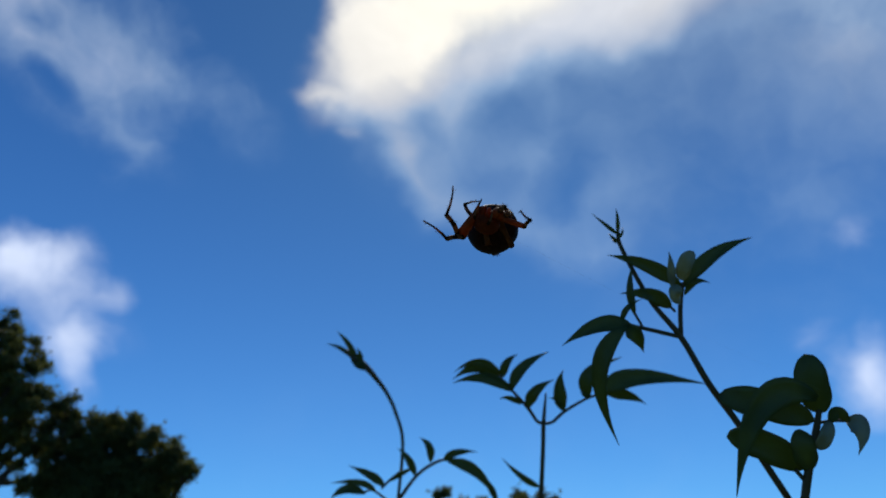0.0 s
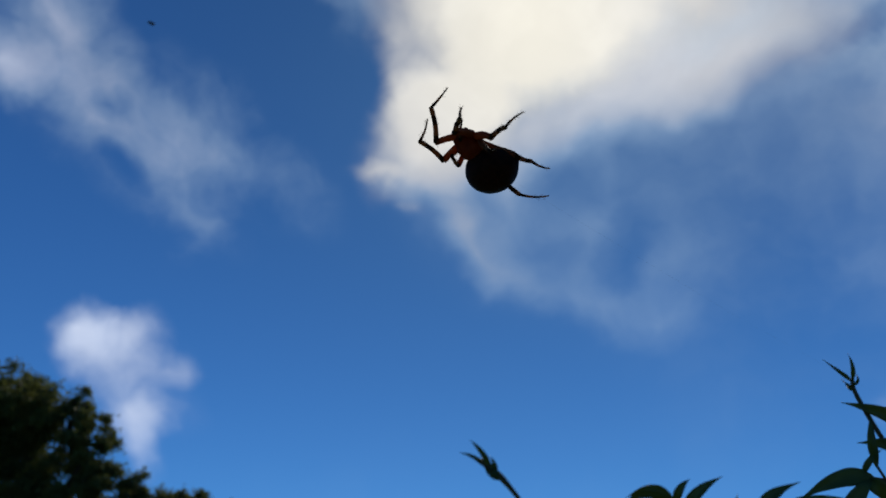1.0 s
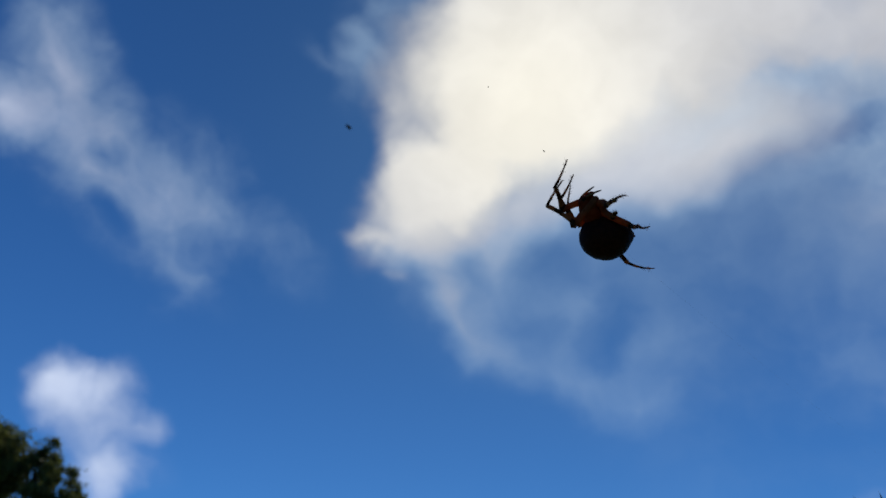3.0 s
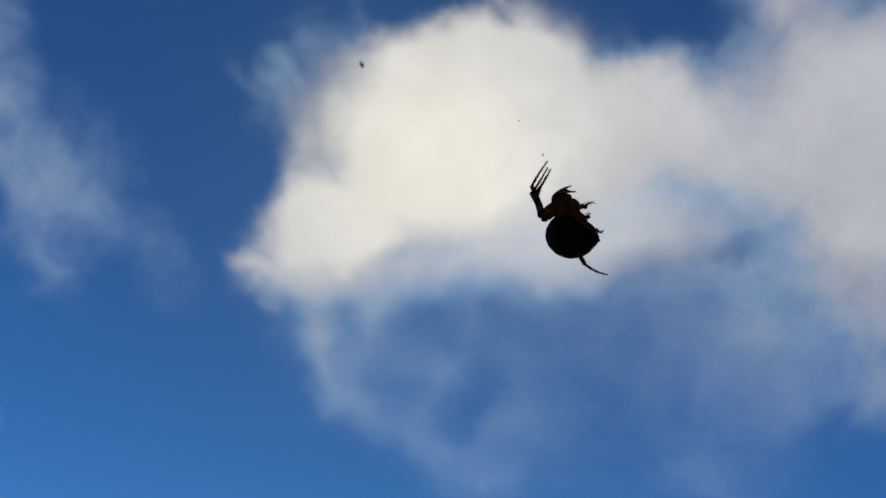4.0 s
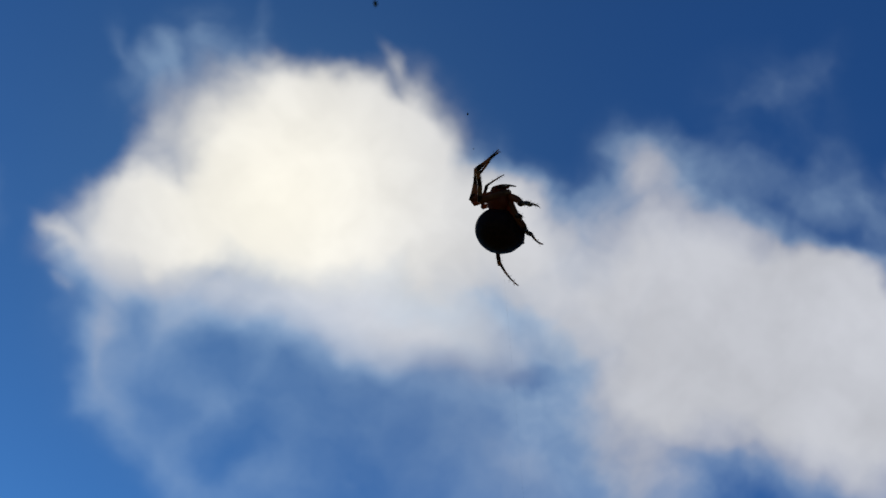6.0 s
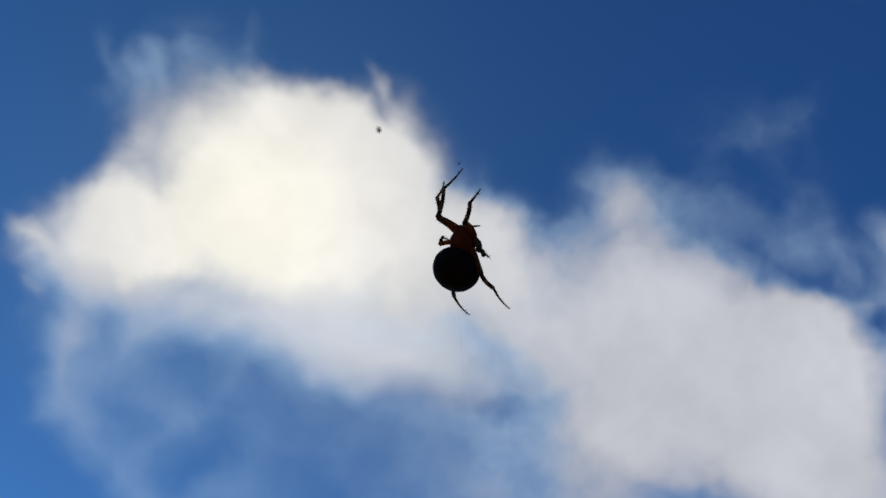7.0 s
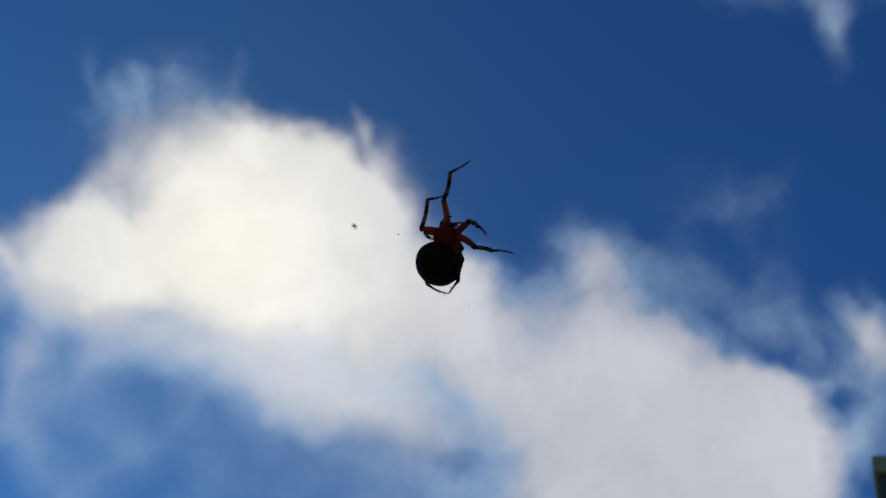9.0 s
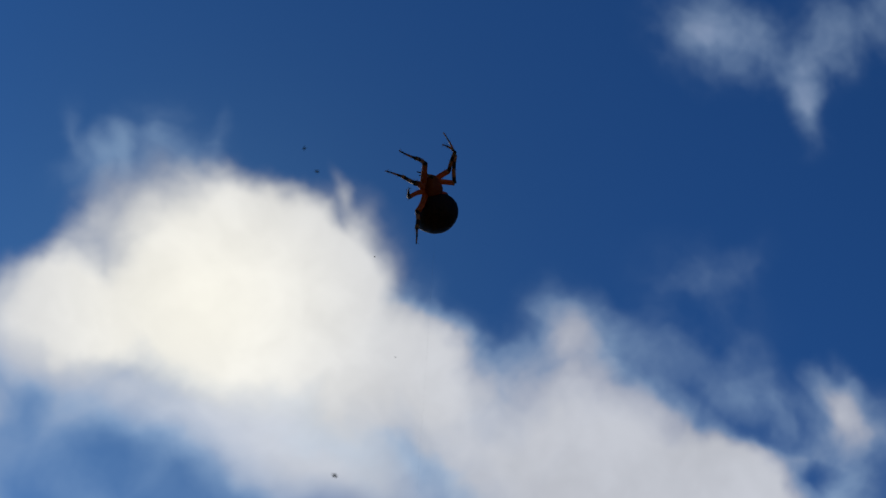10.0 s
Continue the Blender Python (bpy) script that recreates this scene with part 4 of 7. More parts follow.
def motions():
    body = [
        (0, pose(0.0181, 0.1440, 1.5180, -169.9, 29.6, -12.5)), (0.1, pose(0.0137, 0.1434, 1.5200, 142.9, 25.0, -63.2)),
        (0.2, pose(0.0080, 0.1438, 1.5198, 143.4, 28.7, -67.6)), (0.3, pose(-0.0007, 0.1420, 1.5250, 131.8, 21.2, -86.2)),
        (0.4, pose(-0.0168, 0.1342, 1.5292, 144.4, 32.0, -67.8)), (0.5, pose(-0.0227, 0.1287, 1.5293, 129.7, 26.3, -75.1)),
        (0.6, pose(-0.0299, 0.1262, 1.5279, 131.6, 23.4, -71.1)), (0.7, pose(-0.0481, 0.1193, 1.5436, 151.2, 29.5, -53.1)),
        (0.8, pose(-0.0485, 0.1146, 1.5549, 156.5, 25.2, -50.8)), (0.9, pose(-0.0549, 0.1175, 1.5603, 152.9, 25.2, -56.3)),
        (1, pose(-0.0513, 0.1216, 1.5629, 146.2, 25.5, -68.8)), (1.2, pose(-0.0502, 0.1224, 1.5689, 132.2, 21.0, -79.5)),
        (1.5, pose(-0.0462, 0.1245, 1.5766, 122.5, 22.3, -82.3)), (1.7, pose(-0.0520, 0.1261, 1.5741, 126.9, 18.7, -78.7)),
        (1.9, pose(-0.0555, 0.1243, 1.5767, 131.0, 16.9, -77.1)), (2, pose(-0.0579, 0.1231, 1.5784, 133.0, 15.9, -76.3)),
        (2.1, pose(-0.0584, 0.1223, 1.5799, 132.6, 17.5, -76.3)), (2.25, pose(-0.0551, 0.1219, 1.5807, 131.5, 20.7, -77.5)),
        (2.5, pose(-0.0517, 0.1220, 1.5808, 129.3, 25.9, -79.8)), (2.75, pose(-0.0484, 0.1221, 1.5809, 126.8, 31.0, -82.4)),
        (3.3, pose(-0.0444, 0.1223, 1.5810, 119.6, 41.9, -89.8)), (3.5, pose(-0.0456, 0.1225, 1.5795, 116.6, 43.8, -93.8)),
        (3.7, pose(-0.0456, 0.1222, 1.5801, 116.1, 43.9, -95.8)), (4, pose(-0.0462, 0.1211, 1.5813, 115.4, 43.4, -98.9)),
        (4.2, pose(-0.0460, 0.1223, 1.5799, 115.5, 42.6, -100.0)), (4.5, pose(-0.0489, 0.1238, 1.5802, 115.2, 39.1, -101.8)),
        (4.8, pose(-0.0490, 0.1224, 1.5807, 118.4, 40.1, -101.3)), (5, pose(-0.0475, 0.1236, 1.5786, 119.8, 39.5, -101.7)),
        (5.2, pose(-0.0470, 0.1238, 1.5775, 121.7, 38.7, -99.8)), (5.5, pose(-0.0481, 0.1209, 1.5801, 125.1, 39.1, -96.2)),
        (5.7, pose(-0.0451, 0.1224, 1.5785, 125.5, 36.7, -93.3)), (6.8, pose(-0.0505, 0.1209, 1.5826, 131.3, 27.1, -67.1)),
        (7, pose(-0.0481, 0.1231, 1.5794, 130.1, 24.7, -64.0)), (7.2, pose(-0.0477, 0.1250, 1.5780, 130.2, 22.7, -63.2)),
        (7.5, pose(-0.0479, 0.1239, 1.5800, 131.6, 21.0, -61.7)), (7.7, pose(-0.0472, 0.1227, 1.5800, 131.9, 21.1, -62.9)),
        (8, pose(-0.0453, 0.1224, 1.5791, 131.9, 20.9, -64.4)), (8.2, pose(-0.0450, 0.1226, 1.5789, 129.8, 26.0, -71.2)),
        (8.5, pose(-0.0460, 0.1227, 1.5791, 126.3, 33.5, -81.3)), (8.8, pose(-0.0459, 0.1269, 1.5758, 130.0, 28.1, -70.7)),
        (9, pose(-0.0488, 0.1252, 1.5781, 134.1, 25.8, -62.8)), (9.1, pose(-0.0517, 0.1255, 1.5784, 141.0, 12.7, -55.5)),
        (9.2, pose(-0.0510, 0.1248, 1.5783, 144.5, -0.8, -51.6)), (9.3, pose(-0.0513, 0.1215, 1.5804, 150.5, -14.1, -48.9)),
        (9.4, pose(-0.0521, 0.1192, 1.5850, 152.8, -12.3, -42.8)), (9.5, pose(-0.0559, 0.1167, 1.5907, 149.6, -11.4, -36.3)),
        (9.6, pose(-0.0570, 0.1124, 1.5934, 161.9, -21.8, -36.1)), (9.7, pose(-0.0577, 0.1101, 1.5943, 167.5, -32.8, -37.9)),
        (9.8, pose(-0.0535, 0.1155, 1.5936, 140.5, -49.1, -23.9)), (10, pose(-0.0437, 0.1326, 1.5880, 67.7, -64.0, 45.9)),
    ]
    walk(spider, body)
    # the feelers reach forward while it climbs and fold back while it rests
    for palp, side, swings in ((palps[0], -1, ((0, 20), (0.8, 50), (1.2, 35), (1.6, 45), (2.0, 52), (2.6, 30), (3.4, 14), (5.5, 16), (7.0, 8), (8.0, 25), (9.0, 40), (9.5, 20), (10.0, 34))),
                               (palps[1], 1, ((0, 12), (0.8, 30), (1.2, 48), (1.6, 30), (2.0, 30), (2.6, 16), (3.4, -6), (5.5, -2), (7.0, 22), (8.0, 12), (9.0, 22), (9.5, 30), (10.0, 18)))):
        walk(palp, [(t, pose(side * 0.0009, 0.0072, 0.0005, a, 0, -side * a * 0.3)) for t, a in swings])
    walk(silk_thread(), [(t, Matrix.Translation(m.translation)) for t, m in body])
    walk(legs["L1"][0], [
        (0, pose(-0.0013, 0.0067, -0.0012, 2.6, -17.3, -0.9)), (0.1, pose(-0.0013, 0.0067, -0.0012, -12.4, -18.3, 0.1)),
        (0.2, pose(-0.0013, 0.0067, -0.0012, -31.2, -26.5, 3.7)), (0.3, pose(-0.0013, 0.0067, -0.0012, -83.2, -38.5, 25.4)),
        (0.5, pose(-0.0013, 0.0067, -0.0012, -28.4, -19.0, -6.3)), (0.8, pose(-0.0013, 0.0067, -0.0012, -77.7, -20.1, -4.8)),
        (1, pose(-0.0013, 0.0067, -0.0012, -33.1, -6.6, -24.6)), (1.25, pose(-0.0013, 0.0067, -0.0012, -23.1, -11.7, -21.9)),
        (1.5, pose(-0.0013, 0.0067, -0.0012, -11.8, -16.9, -20.1)), (2, pose(-0.0013, 0.0067, -0.0012, -35.5, -14.3, -19.1)),
        (3.5, pose(-0.0013, 0.0067, -0.0012, 9.2, 3.2, -27.2)), (4.5, pose(-0.0013, 0.0067, -0.0012, 22.8, 7.6, -26.1)),
        (5.5, pose(-0.0013, 0.0067, -0.0012, 26.7, 0.3, -29.7)), (7, pose(-0.0013, 0.0067, -0.0012, 13.2, -44.0, -47.2)),
        (7.5, pose(-0.0013, 0.0067, -0.0012, 20.1, -46.0, -48.0)), (8, pose(-0.0013, 0.0067, -0.0012, 16.8, -48.0, -49.0)),
        (8.5, pose(-0.0013, 0.0067, -0.0012, 39.5, -82.3, -90.1)), (9, pose(-0.0013, 0.0067, -0.0012, 29.3, -82.9, -93.4)),
        (9.15, pose(-0.0013, 0.0067, -0.0012, 15.3, -57.2, -63.5)), (9.3, pose(-0.0013, 0.0067, -0.0012, 21.7, -31.6, -51.7)),
        (9.5, pose(-0.0013, 0.0067, -0.0012, -12.0, -27.7, -51.3)), (9.7, pose(-0.0013, 0.0067, -0.0012, -2.7, -43.7, -48.7)),
        (10, pose(-0.0013, 0.0067, -0.0012, 6.5, -66.6, -50.1)),
    ])
    walk(legs["L1"][1], [
        (0, pose(0.0000, 0.0000, 0.0060, -102.3, -20.3, 23.1)), (0.1, pose(0.0000, 0.0000, 0.0060, -82.1, -24.1, 17.2)),
        (0.2, pose(0.0000, 0.0000, 0.0060, -60.1, -16.8, 4.6)), (0.25, pose(0.0000, 0.0000, 0.0060, -37.2, -15.5, 5.0)),
        (0.3, pose(0.0000, 0.0000, 0.0060, -14.4, -14.5, 5.9)), (0.4, pose(0.0000, 0.0000, 0.0060, -34.7, -13.6, -2.4)),
        (0.5, pose(0.0000, 0.0000, 0.0060, -55.0, -15.5, -10.6)), (0.65, pose(0.0000, 0.0000, 0.0060, -35.8, 7.0, -21.8)),
        (0.8, pose(0.0000, 0.0000, 0.0060, -18.8, 31.8, -25.7)), (0.85, pose(0.0000, 0.0000, 0.0060, -33.9, 14.7, -24.5)),
        (0.9, pose(0.0000, 0.0000, 0.0060, -48.8, -1.5, -19.0)), (0.95, pose(0.0000, 0.0000, 0.0060, -65.8, -15.6, -9.1)),
        (1, pose(0.0000, 0.0000, 0.0060, -86.6, -25.8, 5.6)), (1.25, pose(0.0000, 0.0000, 0.0060, -76.8, -18.6, 8.3)),
        (1.5, pose(0.0000, 0.0000, 0.0060, -67.4, -11.0, 9.9)), (2, pose(0.0000, -0.0000, 0.0060, -56.9, -8.4, -9.1)),
        (2.75, pose(0.0000, -0.0000, 0.0060, -74.8, -19.3, -15.0)), (3.5, pose(0.0000, 0.0000, 0.0060, -93.1, -31.4, -17.4)),
        (4.5, pose(-0.0000, -0.0000, 0.0060, -114.3, -31.5, 16.0)), (5.5, pose(-0.0000, -0.0000, 0.0060, -123.4, -12.7, 36.5)),
        (6.25, pose(-0.0000, -0.0000, 0.0060, -98.5, 0.8, 44.7)), (7, pose(0.0000, 0.0000, 0.0060, -71.6, 9.3, 58.0)),
        (7.5, pose(0.0000, 0.0000, 0.0060, -75.8, 22.3, 32.9)), (8, pose(0.0000, 0.0000, 0.0060, -73.0, 22.1, 33.9)),
        (8.25, pose(0.0000, 0.0000, 0.0060, -52.7, 31.4, 43.2)), (8.5, pose(0.0000, 0.0000, 0.0060, -29.1, 36.9, 56.6)),
        (9, pose(0.0000, 0.0000, 0.0060, -12.4, 41.2, 55.8)), (9.15, pose(0.0000, 0.0000, 0.0060, -8.1, 36.9, 30.1)),
        (9.3, pose(0.0000, 0.0000, 0.0060, 7.1, 23.3, 15.7)), (9.4, pose(0.0000, 0.0000, 0.0060, -6.5, 15.4, 19.3)),
        (9.5, pose(0.0000, 0.0000, 0.0060, -20.2, 8.6, 24.5)), (9.7, pose(0.0000, 0.0000, 0.0060, 2.5, -16.4, 31.4)),
        (9.85, pose(0.0000, 0.0000, 0.0060, 12.6, -25.1, 26.5)), (10, pose(0.0000, 0.0000, 0.0060, 24.4, -32.8, 19.5)),
    ])
    walk(legs["L1"][2], [
        (0, pose(-0.0019, 0.0056, 0.0048, -143.5, -14.7, 41.0)), (0.1, pose(-0.0021, 0.0056, 0.0068, -136.1, -39.2, 18.0)),
        (0.2, pose(-0.0013, 0.0051, 0.0089, -103.6, -42.9, -30.4)), (0.25, pose(-0.0016, 0.0035, 0.0106, -77.5, -25.0, -29.2)),
        (0.3, pose(-0.0016, 0.0013, 0.0116, -53.3, -9.1, -20.3)), (0.4, pose(-0.0010, 0.0035, 0.0108, -69.5, -34.1, 1.7)),
        (0.5, pose(-0.0000, 0.0050, 0.0093, -103.8, -48.3, 40.8)), (0.65, pose(0.0019, 0.0030, 0.0108, -60.0, -61.2, 13.8)),
        (0.8, pose(0.0035, 0.0004, 0.0108, -4.6, -57.4, -25.3)), (0.85, pose(0.0025, 0.0025, 0.0108, -38.5, -76.1, 2.4)),
        (0.9, pose(0.0014, 0.0043, 0.0100, -132.9, -73.5, 90.8)), (0.95, pose(0.0002, 0.0055, 0.0084, -159.0, -54.0, 110.8)),
        (1, pose(-0.0007, 0.0059, 0.0063, -169.3, -32.9, 114.0)), (1.25, pose(-0.0013, 0.0057, 0.0073, -162.3, -53.0, 96.4)),
        (1.5, pose(-0.0014, 0.0054, 0.0083, -142.5, -67.1, 63.0)), (2, pose(0.0003, 0.0050, 0.0092, -155.0, -65.7, 85.2)),
        (2.75, pose(0.0010, 0.0057, 0.0075, -165.2, -50.6, 97.5)), (3.5, pose(0.0020, 0.0057, 0.0057, -169.3, -34.9, 103.7)),
        (4.5, pose(-0.0003, 0.0056, 0.0039, 179.7, -15.1, 104.8)), (5.5, pose(-0.0024, 0.0045, 0.0028, 179.8, -11.6, 102.8)),
        (6.25, pose(-0.0042, 0.0042, 0.0051, -155.4, -38.9, 84.1)), (7, pose(-0.0047, 0.0033, 0.0079, -107.7, -51.4, 41.6)),
        (7.5, pose(-0.0027, 0.0052, 0.0074, -113.7, -42.4, 55.4)), (8, pose(-0.0027, 0.0051, 0.0076, -113.9, -46.5, 43.8)),
        (8.25, pose(-0.0019, 0.0048, 0.0091, -84.3, -38.7, 37.9)), (8.5, pose(-0.0007, 0.0042, 0.0102, -58.6, -29.7, 37.6)),
        (9, pose(0.0011, 0.0039, 0.0104, -48.8, -43.3, 39.1)), (9.15, pose(0.0027, 0.0025, 0.0107, -108.7, -40.3, 117.1)),
        (9.3, pose(0.0025, -0.0001, 0.0115, -112.0, 3.1, 154.6)), (9.4, pose(0.0013, 0.0012, 0.0117, -146.9, -4.2, 152.4)),
        (9.5, pose(-0.0001, 0.0022, 0.0116, 177.9, -11.4, 154.8)), (9.7, pose(-0.0013, -0.0011, 0.0118, -127.2, -40.5, 134.4)),
        (9.85, pose(-0.0016, -0.0023, 0.0113, -76.9, -46.4, 105.5)), (10, pose(-0.0020, -0.0033, 0.0106, -31.0, -34.4, 81.6)),
    ])
    walk(legs["L2"][0], [
        (0, pose(-0.0018, 0.0059, -0.0014, 6.1, -6.4, 0.2)), (0.1, pose(-0.0017, 0.0059, -0.0014, 4.3, -14.5, -0.5)),
        (0.2, pose(-0.0017, 0.0059, -0.0014, 5.0, -16.0, -0.7)), (0.3, pose(-0.0018, 0.0059, -0.0014, -5.9, -12.7, -0.7)),
        (0.5, pose(-0.0018, 0.0059, -0.0014, -10.0, -17.3, 0.0)), (0.8, pose(-0.0017, 0.0059, -0.0014, -16.4, -31.2, 3.5)),
        (1, pose(-0.0018, 0.0059, -0.0014, -4.7, -18.7, 1.0)), (1.5, pose(-0.0018, 0.0059, -0.0014, 14.5, -13.9, 1.4)),
        (2, pose(-0.0017, 0.0059, -0.0014, 5.5, -23.3, -0.3)), (3.5, pose(-0.0017, 0.0059, -0.0014, 25.8, -1.4, 6.2)),
        (4.5, pose(-0.0017, 0.0059, -0.0014, 18.6, -5.3, 4.4)), (5.5, pose(-0.0018, 0.0059, -0.0014, 29.4, -41.1, -13.2)),
        (7, pose(-0.0017, 0.0059, -0.0014, -18.8, -45.1, -12.3)), (7.5, pose(-0.0017, 0.0059, -0.0014, -13.0, -12.3, -22.8)),
        (8, pose(-0.0018, 0.0059, -0.0014, -11.7, 0.7, -25.7)), (8.5, pose(-0.0017, 0.0059, -0.0014, -1.8, -30.2, -21.9)),
        (9, pose(-0.0017, 0.0059, -0.0014, 9.0, -9.3, -20.5)), (9.15, pose(-0.0018, 0.0059, -0.0014, 9.2, -32.2, -24.4)),
        (9.3, pose(-0.0018, 0.0059, -0.0014, 12.1, -54.9, -30.2)), (9.4, pose(-0.0018, 0.0059, -0.0014, 0.4, -38.8, -27.7)),
        (9.5, pose(-0.0018, 0.0059, -0.0014, -8.7, -22.5, -29.0)), (9.7, pose(-0.0018, 0.0059, -0.0014, -11.1, -36.1, -26.3)),
        (9.85, pose(-0.0018, 0.0059, -0.0014, 0.1, -61.4, -22.7)), (10, pose(-0.0018, 0.0059, -0.0014, 55.7, -85.5, -65.0)),
    ])
    walk(legs["L2"][1], [
        (0, pose(0.0000, 0.0000, 0.0058, -73.5, -15.3, -0.3)), (0.1, pose(0.0000, 0.0000, 0.0058, -85.8, -8.3, -1.0)),
        (0.2, pose(0.0000, 0.0000, 0.0058, -96.9, -7.1, -10.9)), (0.3, pose(0.0000, 0.0000, 0.0058, -85.8, -8.7, -4.3)),
        (0.4, pose(0.0000, 0.0000, 0.0058, -87.4, -4.6, -23.1)), (0.5, pose(0.0000, 0.0000, 0.0058, -90.3, -1.3, -42.0)),
        (0.8, pose(0.0000, 0.0000, 0.0058, -96.6, 14.8, -22.7)), (1, pose(0.0000, 0.0000, 0.0058, -80.1, -1.0, -18.3)),
        (1.5, pose(0.0000, 0.0000, 0.0058, -84.8, -11.4, -5.9)), (2, pose(-0.0000, 0.0000, 0.0058, -112.2, -0.6, -3.7)),
        (3.5, pose(0.0000, -0.0000, 0.0058, -110.1, -31.4, -14.0)), (4.5, pose(0.0000, -0.0000, 0.0058, -111.0, -27.1, -20.9)),
        (5, pose(0.0000, -0.0000, 0.0058, -121.6, -4.2, -7.7)), (5.5, pose(0.0000, 0.0000, 0.0058, -127.1, 20.1, 1.7)),
        (5.9, pose(0.0000, 0.0000, 0.0058, -106.5, 20.1, 19.7)), (6.25, pose(0.0000, 0.0000, 0.0058, -89.4, 15.3, 34.3)),
        (6.6, pose(0.0000, 0.0000, 0.0058, -74.5, 6.8, 46.7)), (7, pose(0.0000, 0.0000, 0.0058, -60.0, -6.1, 57.6)),
        (7.5, pose(0.0000, 0.0000, 0.0058, -74.9, -19.3, 39.9)), (8, pose(0.0000, 0.0000, 0.0058, -103.7, -26.8, 67.7)),
        (8.25, pose(0.0000, 0.0000, 0.0058, -91.8, -14.1, 39.5)), (8.5, pose(0.0000, 0.0000, 0.0058, -87.4, 2.2, 15.0)),
        (9, pose(0.0000, 0.0000, 0.0058, -90.6, -14.8, 18.8)), (9.1, pose(0.0000, 0.0000, 0.0058, -90.6, -2.3, 44.0)),
        (9.15, pose(0.0000, 0.0000, 0.0058, -88.6, 3.6, 56.5)), (9.25, pose(0.0000, 0.0000, 0.0058, -77.8, 3.5, 83.1)),
        (9.3, pose(0.0000, 0.0000, 0.0058, -72.7, 1.6, 96.2)), (9.35, pose(0.0000, 0.0000, 0.0058, -88.8, -2.3, 87.9)),
        (9.4, pose(0.0000, 0.0000, 0.0058, -104.3, -8.3, 80.9)), (9.45, pose(0.0000, 0.0000, 0.0058, -117.3, -18.2, 74.5)),
        (9.5, pose(0.0000, 0.0000, 0.0058, -130.0, -29.3, 70.3)), (9.7, pose(0.0000, 0.0000, 0.0058, -155.5, -4.8, 83.6)),
        (9.85, pose(0.0000, 0.0000, 0.0058, -139.4, -4.9, 68.9)), (10, pose(0.0000, 0.0000, 0.0058, -130.5, 3.6, 52.0)),
    ])
    walk(legs["L2"][2], [
        (0, pose(-0.0004, 0.0056, 0.0074, -97.1, -16.4, 52.5)), (0.1, pose(0.0000, 0.0058, 0.0062, -121.0, -10.8, 23.9)),
        (0.2, pose(0.0012, 0.0056, 0.0051, -155.1, -6.6, 26.3)), (0.3, pose(0.0004, 0.0058, 0.0062, -162.3, -13.1, 25.2)),
        (0.4, pose(0.0023, 0.0053, 0.0061, -155.3, -29.3, 16.4)), (0.5, pose(0.0039, 0.0043, 0.0058, -143.5, -43.9, 3.1)),
        (0.8, pose(0.0021, 0.0054, 0.0052, 178.9, -3.4, 9.6)), (1, pose(0.0018, 0.0054, 0.0068, -160.3, -45.7, 9.7)),
        (1.5, pose(0.0005, 0.0058, 0.0063, -132.6, -47.4, 27.2)), (2, pose(0.0004, 0.0054, 0.0036, -172.2, -11.3, 39.3)),
        (3.5, pose(0.0023, 0.0050, 0.0041, -170.7, -13.3, 46.3)), (4.5, pose(0.0028, 0.0047, 0.0039, -166.3, -21.4, 42.5)),
        (5, pose(0.0009, 0.0049, 0.0028, -155.5, -9.7, 38.2)), (5.5, pose(-0.0013, 0.0046, 0.0025, -145.6, 2.7, 36.2)),
        (5.9, pose(-0.0024, 0.0050, 0.0043, -127.6, -0.4, 42.2)), (6.25, pose(-0.0033, 0.0048, 0.0059, -112.1, -4.5, 46.5)),
        (6.6, pose(-0.0039, 0.0040, 0.0073, -96.8, -9.6, 49.5)), (7, pose(-0.0044, 0.0024, 0.0087, -79.3, -16.1, 51.2)),
        (7.5, pose(-0.0040, 0.0040, 0.0072, -135.2, -28.7, 74.9)), (8, pose(-0.0050, 0.0027, 0.0046, -85.2, -65.3, 2.0)),
        (8.25, pose(-0.0037, 0.0045, 0.0056, -117.7, -43.2, 41.9)), (8.5, pose(-0.0015, 0.0056, 0.0061, -125.2, -15.4, 58.4)),
        (9, pose(-0.0019, 0.0055, 0.0057, -162.1, -15.0, 65.3)), (9.1, pose(-0.0040, 0.0042, 0.0057, -116.7, 0.8, 73.9)),
        (9.15, pose(-0.0048, 0.0032, 0.0059, -93.8, 5.0, 81.8)), (9.25, pose(-0.0056, 0.0008, 0.0070, -46.4, -1.9, 96.8)),
        (9.3, pose(-0.0055, -0.0006, 0.0075, -24.0, -9.0, 101.0)), (9.35, pose(-0.0058, 0.0002, 0.0059, -17.4, -2.6, 97.7)),
        (9.4, pose(-0.0055, 0.0011, 0.0044, -11.1, 4.2, 95.2)), (9.45, pose(-0.0047, 0.0022, 0.0033, -4.7, 10.4, 92.4)),
        (9.5, pose(-0.0036, 0.0032, 0.0025, 1.6, 16.8, 90.2)), (9.7, pose(-0.0023, 0.0007, 0.0005, 31.3, -39.4, 71.0)),
        (9.85, pose(-0.0034, 0.0017, 0.0014, 6.9, -24.5, 56.5)), (10, pose(-0.0036, 0.0025, 0.0020, -26.0, -7.9, 54.3)),
    ])
